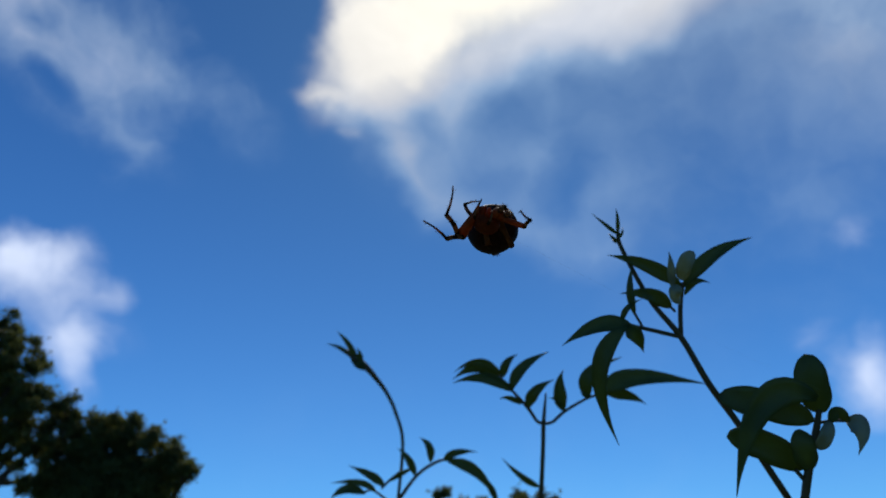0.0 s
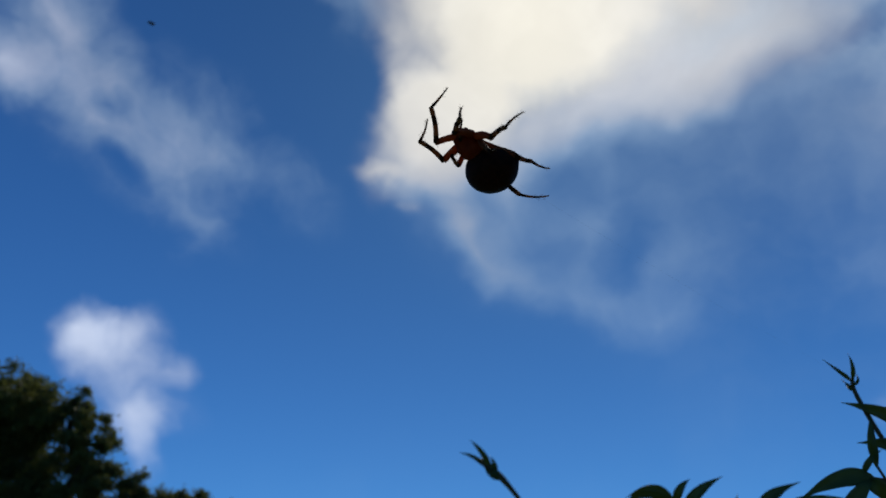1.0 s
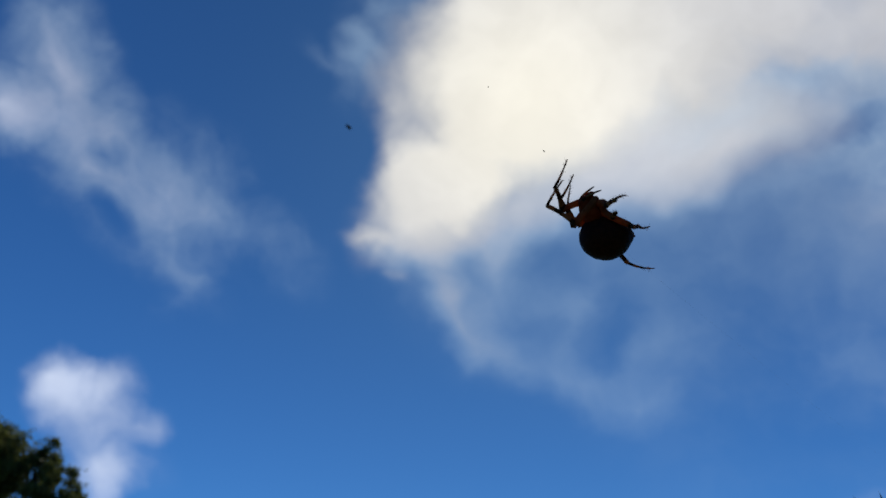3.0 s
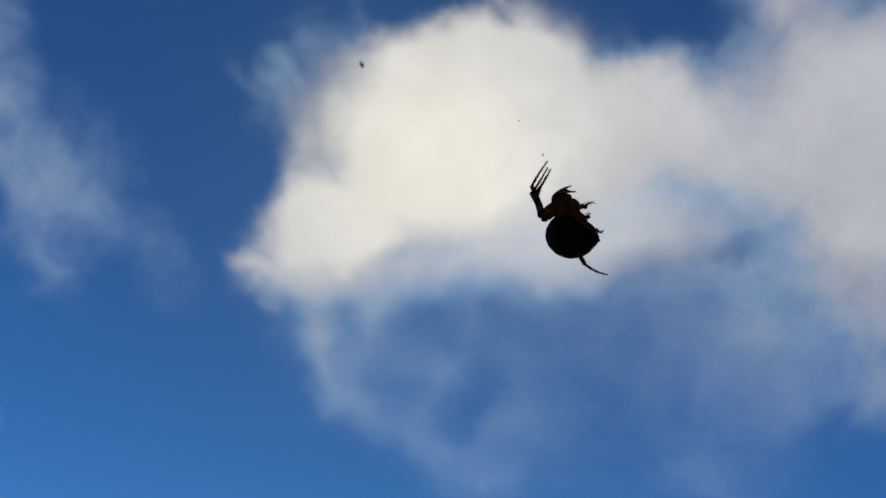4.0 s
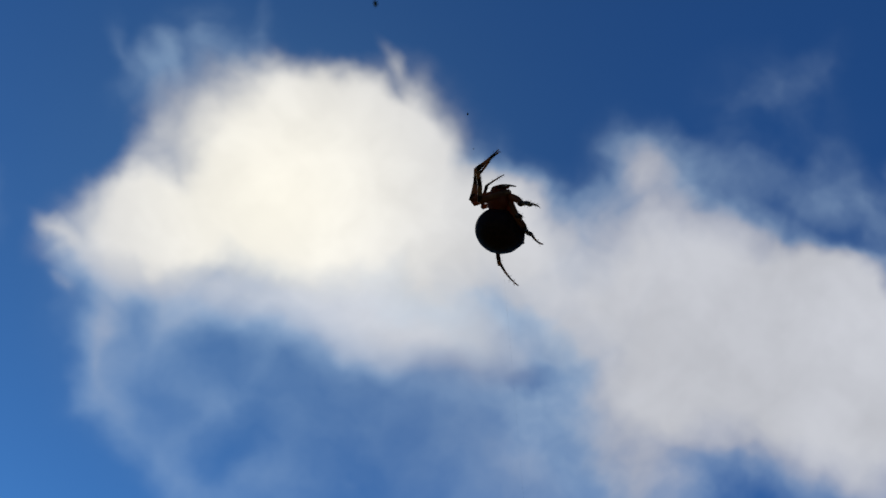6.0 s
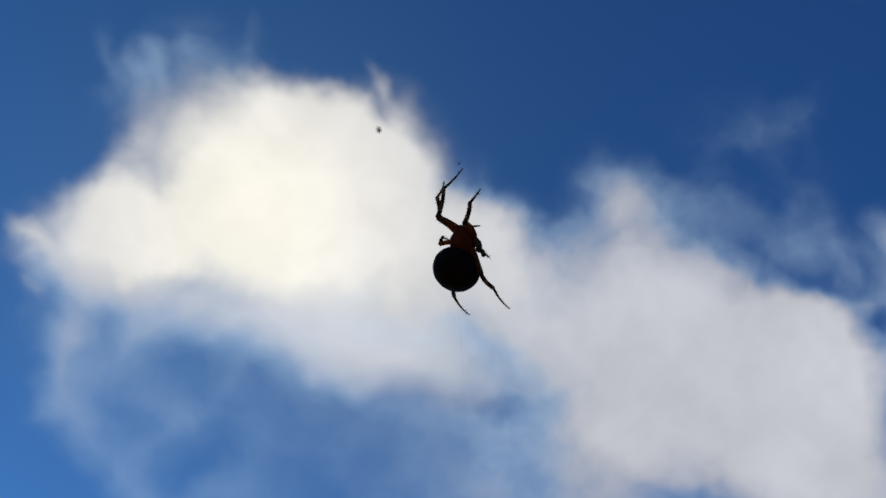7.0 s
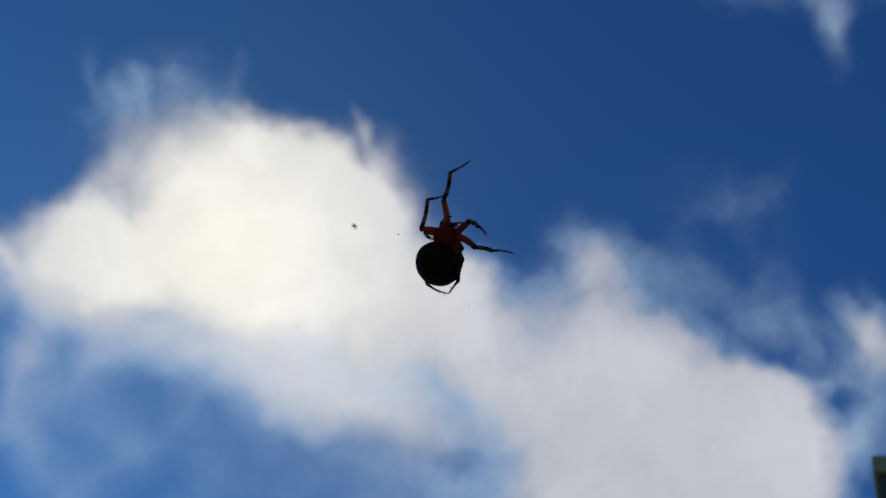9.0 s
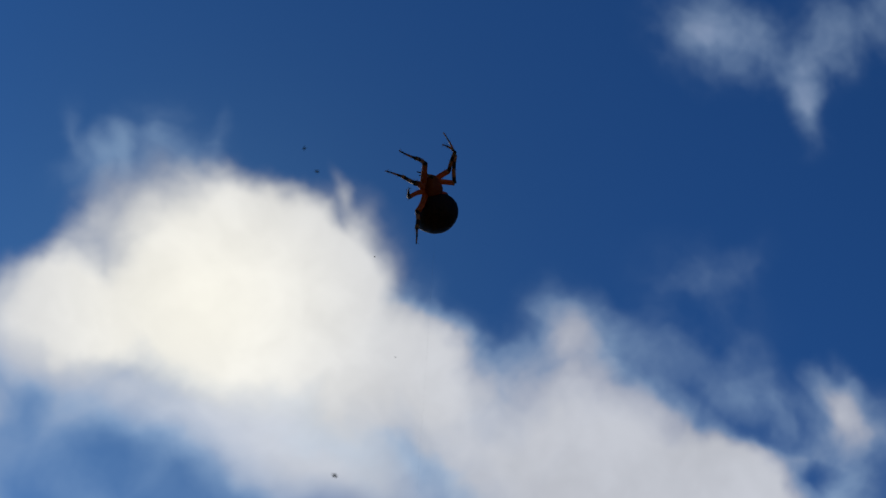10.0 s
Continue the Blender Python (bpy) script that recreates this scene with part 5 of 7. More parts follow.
    walk(legs["L3"][0], [
        (0, pose(-0.0017, 0.0050, -0.0014, 77.2, -30.6, -24.7)), (0.2, pose(-0.0018, 0.0050, -0.0014, 25.1, -9.8, 2.2)),
        (0.25, pose(-0.0017, 0.0050, -0.0014, 3.7, -10.9, 1.9)), (0.3, pose(-0.0017, 0.0050, -0.0014, -17.8, -12.0, 2.1)),
        (0.4, pose(-0.0018, 0.0050, -0.0014, -7.2, -23.9, 4.8)), (0.5, pose(-0.0018, 0.0050, -0.0014, 4.0, -36.0, 5.2)),
        (0.8, pose(-0.0018, 0.0050, -0.0014, -10.7, -29.7, 4.8)), (0.9, pose(-0.0018, 0.0050, -0.0014, 0.7, -23.5, 4.2)),
        (1, pose(-0.0018, 0.0050, -0.0014, 11.7, -17.4, 4.9)), (1.25, pose(-0.0018, 0.0050, -0.0014, 15.1, -16.5, 5.1)),
        (1.5, pose(-0.0018, 0.0050, -0.0014, 18.5, -15.7, 5.4)), (1.75, pose(-0.0017, 0.0050, -0.0014, 22.0, -20.3, 3.6)),
        (2, pose(-0.0017, 0.0050, -0.0014, 25.8, -24.8, 1.4)), (2.75, pose(-0.0017, 0.0050, -0.0014, 22.1, -14.3, 6.4)),
        (3.5, pose(-0.0017, 0.0050, -0.0014, 19.4, -3.6, 10.5)), (4.5, pose(-0.0017, 0.0050, -0.0014, 8.5, -5.5, 10.0)),
        (5.5, pose(-0.0018, 0.0050, -0.0014, 1.8, -47.8, 5.4)), (6.25, pose(-0.0017, 0.0050, -0.0014, 5.9, -62.0, 4.2)),
        (7, pose(-0.0017, 0.0050, -0.0014, 14.2, -71.9, -0.3)), (7.5, pose(-0.0017, 0.0050, -0.0014, 16.5, -69.5, 1.8)),
        (8, pose(-0.0017, 0.0050, -0.0014, 20.3, -79.8, -11.1)), (8.25, pose(-0.0018, 0.0050, -0.0014, -1.7, -75.5, -7.8)),
        (8.5, pose(-0.0018, 0.0050, -0.0014, -18.0, -71.2, -10.4)), (8.75, pose(-0.0018, 0.0050, -0.0014, -5.6, -71.7, -10.2)),
        (9, pose(-0.0018, 0.0050, -0.0014, 7.1, -72.1, -10.2)), (9.15, pose(-0.0018, 0.0050, -0.0014, 21.3, -61.4, -3.3)),
        (9.3, pose(-0.0018, 0.0050, -0.0014, 34.1, -51.6, 6.0)), (9.5, pose(-0.0017, 0.0050, -0.0014, 35.6, -51.4, 6.3)),
        (9.7, pose(-0.0017, 0.0050, -0.0014, 14.9, -60.4, -1.3)), (10, pose(-0.0018, 0.0050, -0.0014, 165.2, -60.3, -153.3)),
    ])
    walk(legs["L3"][1], [
        (0, pose(0.0000, 0.0000, 0.0046, 24.1, -33.1, -7.3)), (0.2, pose(0.0000, 0.0000, 0.0046, 48.6, -39.2, -39.4)),
        (0.25, pose(0.0000, 0.0000, 0.0046, 56.0, -48.5, -99.7)), (0.3, pose(0.0000, 0.0000, 0.0046, 46.4, -61.5, -146.4)),
        (0.35, pose(0.0000, 0.0000, 0.0046, 56.5, -67.4, -137.4)), (0.4, pose(0.0000, 0.0000, 0.0046, 66.7, -73.8, -128.9)),
        (0.5, pose(0.0000, 0.0000, 0.0046, 15.0, -79.6, -41.3)), (0.65, pose(0.0000, 0.0000, 0.0046, 100.2, -81.4, -151.1)),
        (0.8, pose(0.0000, 0.0000, 0.0046, 117.5, -69.1, 166.8)), (0.85, pose(0.0000, 0.0000, 0.0046, 122.2, -59.9, 146.4)),
        (0.9, pose(0.0000, 0.0000, 0.0046, 120.7, -50.6, 131.5)), (1, pose(0.0000, 0.0000, 0.0046, 102.4, -32.7, 113.8)),
        (1.25, pose(0.0000, 0.0000, 0.0046, 102.5, -34.1, 139.0)), (1.5, pose(0.0000, 0.0000, 0.0046, 103.1, -36.7, 163.8)),
        (1.75, pose(0.0000, 0.0000, 0.0046, 119.7, -48.4, -175.3)), (2, pose(0.0000, 0.0000, 0.0046, 125.8, -64.6, -148.0)),
        (2.75, pose(0.0000, 0.0000, 0.0046, 117.7, -45.9, -171.0)), (3.5, pose(0.0000, 0.0000, 0.0046, 97.2, -30.3, 174.2)),
        (4.5, pose(0.0000, 0.0000, 0.0046, 90.7, -31.2, 155.4)), (5.5, pose(0.0000, 0.0000, 0.0046, 108.0, -75.3, 154.2)),
        (5.9, pose(0.0000, 0.0000, 0.0046, 155.8, -83.5, 128.1)), (6.25, pose(0.0000, 0.0000, 0.0046, -116.8, -82.1, 59.5)),
        (7, pose(0.0000, 0.0000, 0.0046, -37.0, -68.1, 12.2)), (7.5, pose(0.0000, 0.0000, 0.0046, -62.2, -71.8, 36.1)),
        (8, pose(0.0000, 0.0000, 0.0046, -24.3, -63.8, 5.0)), (8.25, pose(0.0000, 0.0000, 0.0046, -21.1, -59.8, -34.9)),
        (8.5, pose(0.0000, 0.0000, 0.0046, -33.3, -45.7, -58.9)), (8.6, pose(0.0000, 0.0000, 0.0046, -61.2, -54.4, -49.4)),
        (8.75, pose(0.0000, 0.0000, 0.0046, -116.1, -58.2, -21.4)), (8.9, pose(0.0000, 0.0000, 0.0046, -166.2, -52.9, -0.5)),
        (9, pose(0.0000, 0.0000, 0.0046, 167.5, -45.3, 5.7)), (9.1, pose(0.0000, 0.0000, 0.0046, 118.9, -61.8, 47.5)),
        (9.15, pose(0.0000, 0.0000, 0.0046, 86.3, -59.6, 76.8)), (9.25, pose(0.0000, 0.0000, 0.0046, 51.0, -37.5, 111.3)),
        (9.3, pose(0.0000, 0.0000, 0.0046, 42.9, -23.6, 118.9)), (9.5, pose(0.0000, 0.0000, 0.0046, 27.1, -11.1, 126.7)),
        (9.7, pose(0.0000, 0.0000, 0.0046, 7.1, -5.6, 138.5)), (9.85, pose(0.0000, 0.0000, 0.0046, 26.0, -13.5, 142.4)),
        (10, pose(0.0000, 0.0000, 0.0046, 45.3, -22.2, 143.6)),
    ])
    walk(legs["L3"][2], [
        (0, pose(-0.0024, -0.0015, 0.0080, -176.4, -22.0, -55.2)), (0.2, pose(-0.0035, -0.0014, 0.0069, -113.3, -3.6, -70.7)),
        (0.25, pose(-0.0033, 0.0024, 0.0062, -139.8, 14.1, -74.5)), (0.3, pose(0.0005, 0.0041, 0.0060, -167.3, 30.4, -75.2)),
        (0.35, pose(-0.0008, 0.0042, 0.0055, 167.5, 30.9, -80.4)), (0.4, pose(-0.0021, 0.0038, 0.0051, 142.5, 29.5, -85.4)),
        (0.5, pose(-0.0039, 0.0019, 0.0054, 93.0, 21.4, -99.3)), (0.65, pose(-0.0028, 0.0034, 0.0045, 116.9, 25.0, -83.5)),
        (0.8, pose(-0.0010, 0.0042, 0.0039, 141.1, 22.3, -67.4)), (0.85, pose(0.0004, 0.0042, 0.0034, 132.0, 17.9, -69.7)),
        (0.9, pose(0.0017, 0.0038, 0.0032, 123.3, 13.3, -71.2)), (1, pose(0.0037, 0.0022, 0.0038, 106.9, 3.2, -75.9)),
        (1.25, pose(0.0024, 0.0036, 0.0038, 144.3, 0.4, -77.0)), (1.5, pose(0.0006, 0.0043, 0.0038, -178.2, -1.9, -77.4)),
        (1.75, pose(-0.0019, 0.0037, 0.0032, 146.0, -3.5, -77.2)), (2, pose(-0.0039, 0.0018, 0.0035, 110.2, -5.1, -76.9)),
        (2.75, pose(-0.0021, 0.0036, 0.0032, 143.8, 13.3, -98.2)), (3.5, pose(0.0002, 0.0044, 0.0041, 174.3, 43.4, -103.5)),
        (4.5, pose(0.0018, 0.0040, 0.0046, -179.8, 31.1, -106.4)), (5.5, pose(0.0006, 0.0043, 0.0043, 140.7, 19.5, -128.6)),
        (5.9, pose(-0.0010, 0.0043, 0.0041, 126.0, 8.3, -122.6)), (6.25, pose(-0.0024, 0.0037, 0.0043, 112.4, 0.1, -115.2)),
        (7, pose(-0.0037, 0.0019, 0.0059, 81.8, -9.5, -88.5)), (7.5, pose(-0.0039, 0.0020, 0.0052, 89.8, -14.0, -91.7)),
        (8, pose(-0.0037, 0.0015, 0.0064, 72.2, -4.3, -85.7)), (8.25, pose(-0.0020, 0.0033, 0.0067, 83.3, 10.2, -108.7)),
        (8.5, pose(0.0007, 0.0035, 0.0072, 79.3, 25.4, -135.3)), (8.6, pose(0.0018, 0.0038, 0.0058, 81.6, 22.4, -124.5)),
        (8.75, pose(0.0030, 0.0031, 0.0036, 83.8, 17.4, -108.9)), (8.9, pose(0.0034, 0.0010, 0.0020, 81.2, 11.5, -95.1)),
        (9, pose(0.0031, -0.0006, 0.0016, 78.8, 8.0, -85.9)), (9.1, pose(0.0041, -0.0012, 0.0036, 79.5, -2.3, -54.5)),
        (9.15, pose(0.0042, -0.0012, 0.0047, 77.7, -7.2, -38.8)), (9.25, pose(0.0038, -0.0003, 0.0068, 61.0, -7.3, -8.0)),
        (9.3, pose(0.0032, 0.0003, 0.0076, 53.3, -4.1, 6.9)), (9.5, pose(0.0021, 0.0006, 0.0084, -4.8, 9.6, 13.0)),
        (9.7, pose(0.0007, 0.0001, 0.0089, 19.5, 13.7, 19.3)), (9.85, pose(0.0019, 0.0010, 0.0084, 9.7, 33.8, 28.0)),
        (10, pose(0.0028, 0.0018, 0.0075, 0.9, 54.9, 34.5)),
    ])
    walk(legs["L4"][0], [
        (0, pose(-0.0014, 0.0042, -0.0013, 18.1, 29.8, 4.8)), (0.1, pose(-0.0014, 0.0042, -0.0013, 65.4, 47.4, 24.7)),
        (0.2, pose(-0.0014, 0.0042, -0.0013, 125.0, 45.2, 58.5)), (0.3, pose(-0.0013, 0.0042, -0.0013, 138.6, 49.4, 51.6)),
        (0.5, pose(-0.0014, 0.0042, -0.0013, 90.9, 62.9, 2.6)), (0.8, pose(-0.0013, 0.0042, -0.0013, 62.6, 62.1, -4.8)),
        (1, pose(-0.0014, 0.0042, -0.0013, 70.1, 61.5, -7.3)), (1.25, pose(-0.0014, 0.0042, -0.0013, 76.0, 61.6, -7.1)),
        (1.5, pose(-0.0014, 0.0042, -0.0013, 81.8, 61.6, -6.9)), (2, pose(-0.0013, 0.0042, -0.0013, 85.9, 61.8, -2.5)),
        (3.5, pose(-0.0014, 0.0042, -0.0013, 79.6, 62.2, 3.4)), (4.5, pose(-0.0014, 0.0042, -0.0013, 72.9, 60.1, -14.1)),
        (5.5, pose(-0.0013, 0.0042, -0.0013, 66.6, 58.6, -21.8)), (7, pose(-0.0013, 0.0042, -0.0013, 84.9, 60.8, -5.0)),
        (7.5, pose(-0.0014, 0.0042, -0.0013, 87.4, 60.9, -1.5)), (8, pose(-0.0013, 0.0042, -0.0013, 80.9, 60.4, -10.8)),
        (8.5, pose(-0.0013, 0.0042, -0.0013, 83.5, 58.5, -38.1)), (9, pose(-0.0013, 0.0042, -0.0013, 51.2, 54.7, -54.5)),
        (9.15, pose(-0.0014, 0.0042, -0.0013, 63.4, 58.4, -44.1)), (9.3, pose(-0.0014, 0.0042, -0.0013, 77.8, 60.7, -31.5)),
        (9.5, pose(-0.0013, 0.0042, -0.0013, 44.0, 39.5, -85.9)), (9.7, pose(-0.0014, 0.0042, -0.0013, 55.7, 25.4, -105.5)),
        (10, pose(-0.0013, 0.0042, -0.0013, 104.9, 34.8, -47.5)),
    ])
    walk(legs["L4"][1], [
        (0, pose(0.0000, 0.0000, 0.0057, 71.6, -3.9, -2.8)), (0.1, pose(0.0000, 0.0000, 0.0057, 62.9, -32.5, 0.0)),
        (0.2, pose(0.0000, 0.0000, 0.0057, 39.1, -53.7, 29.1)), (0.25, pose(0.0000, 0.0000, 0.0057, 15.1, -27.1, 46.0)),
        (0.3, pose(0.0000, 0.0000, 0.0057, 1.6, 2.1, 49.8)), (0.4, pose(0.0000, 0.0000, 0.0057, -5.9, 24.9, 55.8)),
        (0.5, pose(0.0000, 0.0000, 0.0057, -12.5, 48.2, 59.5)), (0.65, pose(0.0000, 0.0000, 0.0057, -0.5, 26.8, 65.9)),
        (0.8, pose(0.0000, 0.0000, 0.0057, 7.9, 4.8, 67.2)), (1, pose(0.0000, 0.0000, 0.0057, 5.8, 2.4, 65.6)),
        (1.25, pose(0.0000, 0.0000, 0.0057, 13.4, -22.1, 61.1)), (1.5, pose(0.0000, 0.0000, 0.0057, 25.8, -45.8, 51.3)),
        (2, pose(0.0000, 0.0000, 0.0057, 11.5, -16.5, 64.1)), (3.5, pose(0.0000, 0.0000, 0.0057, 12.0, -30.1, 62.5)),
        (4.5, pose(0.0000, 0.0000, 0.0057, 12.0, -31.1, 57.4)), (5.5, pose(0.0000, 0.0000, 0.0057, 12.7, -13.4, 59.6)),
        (7, pose(0.0000, 0.0000, 0.0057, 38.6, -23.2, 58.4)), (7.5, pose(0.0000, 0.0000, 0.0057, 31.7, -18.3, 63.6)),
        (8, pose(0.0000, 0.0000, 0.0057, 35.9, -15.4, 62.1)), (8.5, pose(0.0000, 0.0000, 0.0057, 51.5, -8.1, 41.1)),
        (9, pose(0.0000, 0.0000, 0.0057, 62.5, 0.4, 67.3)), (9.15, pose(0.0000, 0.0000, 0.0057, 35.9, 11.5, 77.8)),
        (9.3, pose(0.0000, 0.0000, 0.0057, 10.1, 27.4, 81.4)), (9.5, pose(0.0000, 0.0000, 0.0057, 36.4, 8.5, 77.7)),
        (9.6, pose(0.0000, 0.0000, 0.0057, 66.9, 19.5, 72.1)), (9.7, pose(0.0000, 0.0000, 0.0057, 99.2, 31.7, 73.2)),
        (9.75, pose(0.0000, 0.0000, 0.0057, 78.3, 32.5, 64.9)), (9.8, pose(0.0000, 0.0000, 0.0057, 57.3, 30.8, 56.8)),
        (9.85, pose(0.0000, 0.0000, 0.0057, 37.4, 26.7, 50.1)), (9.9, pose(0.0000, 0.0000, 0.0057, 19.0, 21.0, 45.5)),
        (9.95, pose(0.0000, 0.0000, 0.0057, 1.6, 14.2, 43.1)), (10, pose(0.0000, 0.0000, 0.0057, -15.1, 7.0, 43.0)),
    ])
    walk(legs["L4"][2], [
        (0, pose(-0.0004, -0.0051, 0.0074, 92.9, -4.1, -4.2)), (0.1, pose(-0.0013, -0.0048, 0.0078, 85.2, -32.5, -8.8)),
        (0.2, pose(-0.0013, -0.0046, 0.0082, 70.7, -60.4, 7.8)), (0.25, pose(-0.0006, -0.0027, 0.0103, 51.1, -53.7, 24.1)),
        (0.3, pose(0.0002, 0.0000, 0.0111, 37.5, -44.7, 34.2)), (0.4, pose(0.0008, 0.0022, 0.0106, 56.9, -29.1, 33.7)),
        (0.5, pose(0.0010, 0.0040, 0.0092, 74.2, -14.1, 38.5)), (0.65, pose(0.0010, 0.0022, 0.0105, 62.2, -16.2, 47.1)),
        (0.8, pose(0.0009, 0.0001, 0.0110, 49.9, -16.5, 56.1)), (1, pose(0.0006, -0.0000, 0.0111, 57.7, -17.0, 45.0)),
        (1.25, pose(0.0001, -0.0023, 0.0106, 62.9, -18.2, 37.4)), (1.5, pose(-0.0003, -0.0042, 0.0091, 67.8, -19.2, 29.7)),
        (2, pose(0.0003, -0.0018, 0.0108, 61.1, -12.9, 47.0)), (3.5, pose(-0.0002, -0.0029, 0.0103, 61.7, -28.5, 32.5)),
        (4.5, pose(-0.0005, -0.0029, 0.0102, 61.4, -17.6, 31.5)), (5.5, pose(0.0004, -0.0017, 0.0108, 58.5, -10.3, 37.5)),
        (7, pose(0.0020, -0.0032, 0.0096, 65.6, -3.7, 57.0)), (7.5, pose(0.0019, -0.0026, 0.0101, 65.7, -2.3, 63.4)),
        (8, pose(0.0023, -0.0025, 0.0099, 71.0, -0.1, 59.6)), (8.5, pose(0.0024, -0.0035, 0.0090, 63.5, 12.7, 19.4)),
        (9, pose(0.0044, -0.0018, 0.0082, 104.0, 11.7, 64.0)), (9.15, pose(0.0033, 0.0002, 0.0100, 58.2, 15.5, 79.2)),
        (9.3, pose(0.0013, 0.0023, 0.0104, 12.6, 31.8, 86.6)), (9.5, pose(0.0033, -0.0001, 0.0100, 17.3, 13.4, 95.9)),
        (9.6, pose(0.0049, -0.0009, 0.0077, 6.4, 14.2, 98.3)), (9.7, pose(0.0050, -0.0020, 0.0050, -4.6, 15.4, 100.5)),
        (9.75, pose(0.0050, -0.0017, 0.0066, -6.9, 15.1, 99.2)), (9.8, pose(0.0046, -0.0012, 0.0082, -9.2, 14.8, 97.9)),
        (9.85, pose(0.0037, -0.0006, 0.0095, -11.5, 14.5, 96.6)), (9.9, pose(0.0025, 0.0001, 0.0105, -13.8, 14.1, 95.3)),
        (9.95, pose(0.0011, 0.0008, 0.0109, -16.1, 13.6, 94.0)), (10, pose(-0.0005, 0.0015, 0.0109, -18.3, 13.1, 92.8)),
    ])
    walk(legs["R1"][0], [
        (0, pose(0.0013, 0.0067, -0.0012, -88.6, 22.3, -21.7)), (0.1, pose(0.0013, 0.0067, -0.0012, -64.2, 22.4, -22.1)),
        (0.2, pose(0.0013, 0.0067, -0.0012, -39.7, 22.6, -22.4)), (0.3, pose(0.0013, 0.0067, -0.0012, -66.2, 37.9, -45.5)),
        (0.5, pose(0.0013, 0.0067, -0.0012, -89.2, 40.5, -61.2)), (0.8, pose(0.0013, 0.0067, -0.0012, -60.8, 34.6, -33.9)),
        (1, pose(0.0013, 0.0067, -0.0012, -47.1, 31.4, -28.7)), (1.5, pose(0.0013, 0.0067, -0.0012, -73.6, 45.8, -60.1)),
        (2, pose(0.0013, 0.0067, -0.0012, -58.0, 47.9, -73.7)), (3.5, pose(0.0013, 0.0067, -0.0012, 10.3, 12.5, -51.1)),
        (4.5, pose(0.0013, 0.0067, -0.0012, 15.2, 21.3, -61.4)), (5.5, pose(0.0013, 0.0067, -0.0012, 23.3, 12.7, -57.0)),
        (7, pose(0.0013, 0.0067, -0.0012, -26.4, 10.3, -33.3)), (7.5, pose(0.0013, 0.0067, -0.0012, -26.6, 6.7, -31.5)),
        (8, pose(0.0013, 0.0067, -0.0012, -30.4, 8.4, -32.4)), (8.5, pose(0.0013, 0.0067, -0.0012, -59.3, 28.6, -53.3)),
        (9, pose(0.0013, 0.0067, -0.0012, -60.5, 27.3, -50.7)), (9.15, pose(0.0013, 0.0067, -0.0012, -38.7, 23.4, -45.6)),
        (9.3, pose(0.0013, 0.0067, -0.0012, -18.0, 18.1, -42.6)), (9.5, pose(0.0013, 0.0067, -0.0012, -44.2, 1.7, -32.6)),
        (9.7, pose(0.0013, 0.0067, -0.0012, -18.5, -21.4, -18.5)), (9.85, pose(0.0013, 0.0067, -0.0012, -5.5, -2.2, -22.6)),
        (10, pose(0.0013, 0.0067, -0.0012, 6.7, 17.3, -22.4)),
    ])
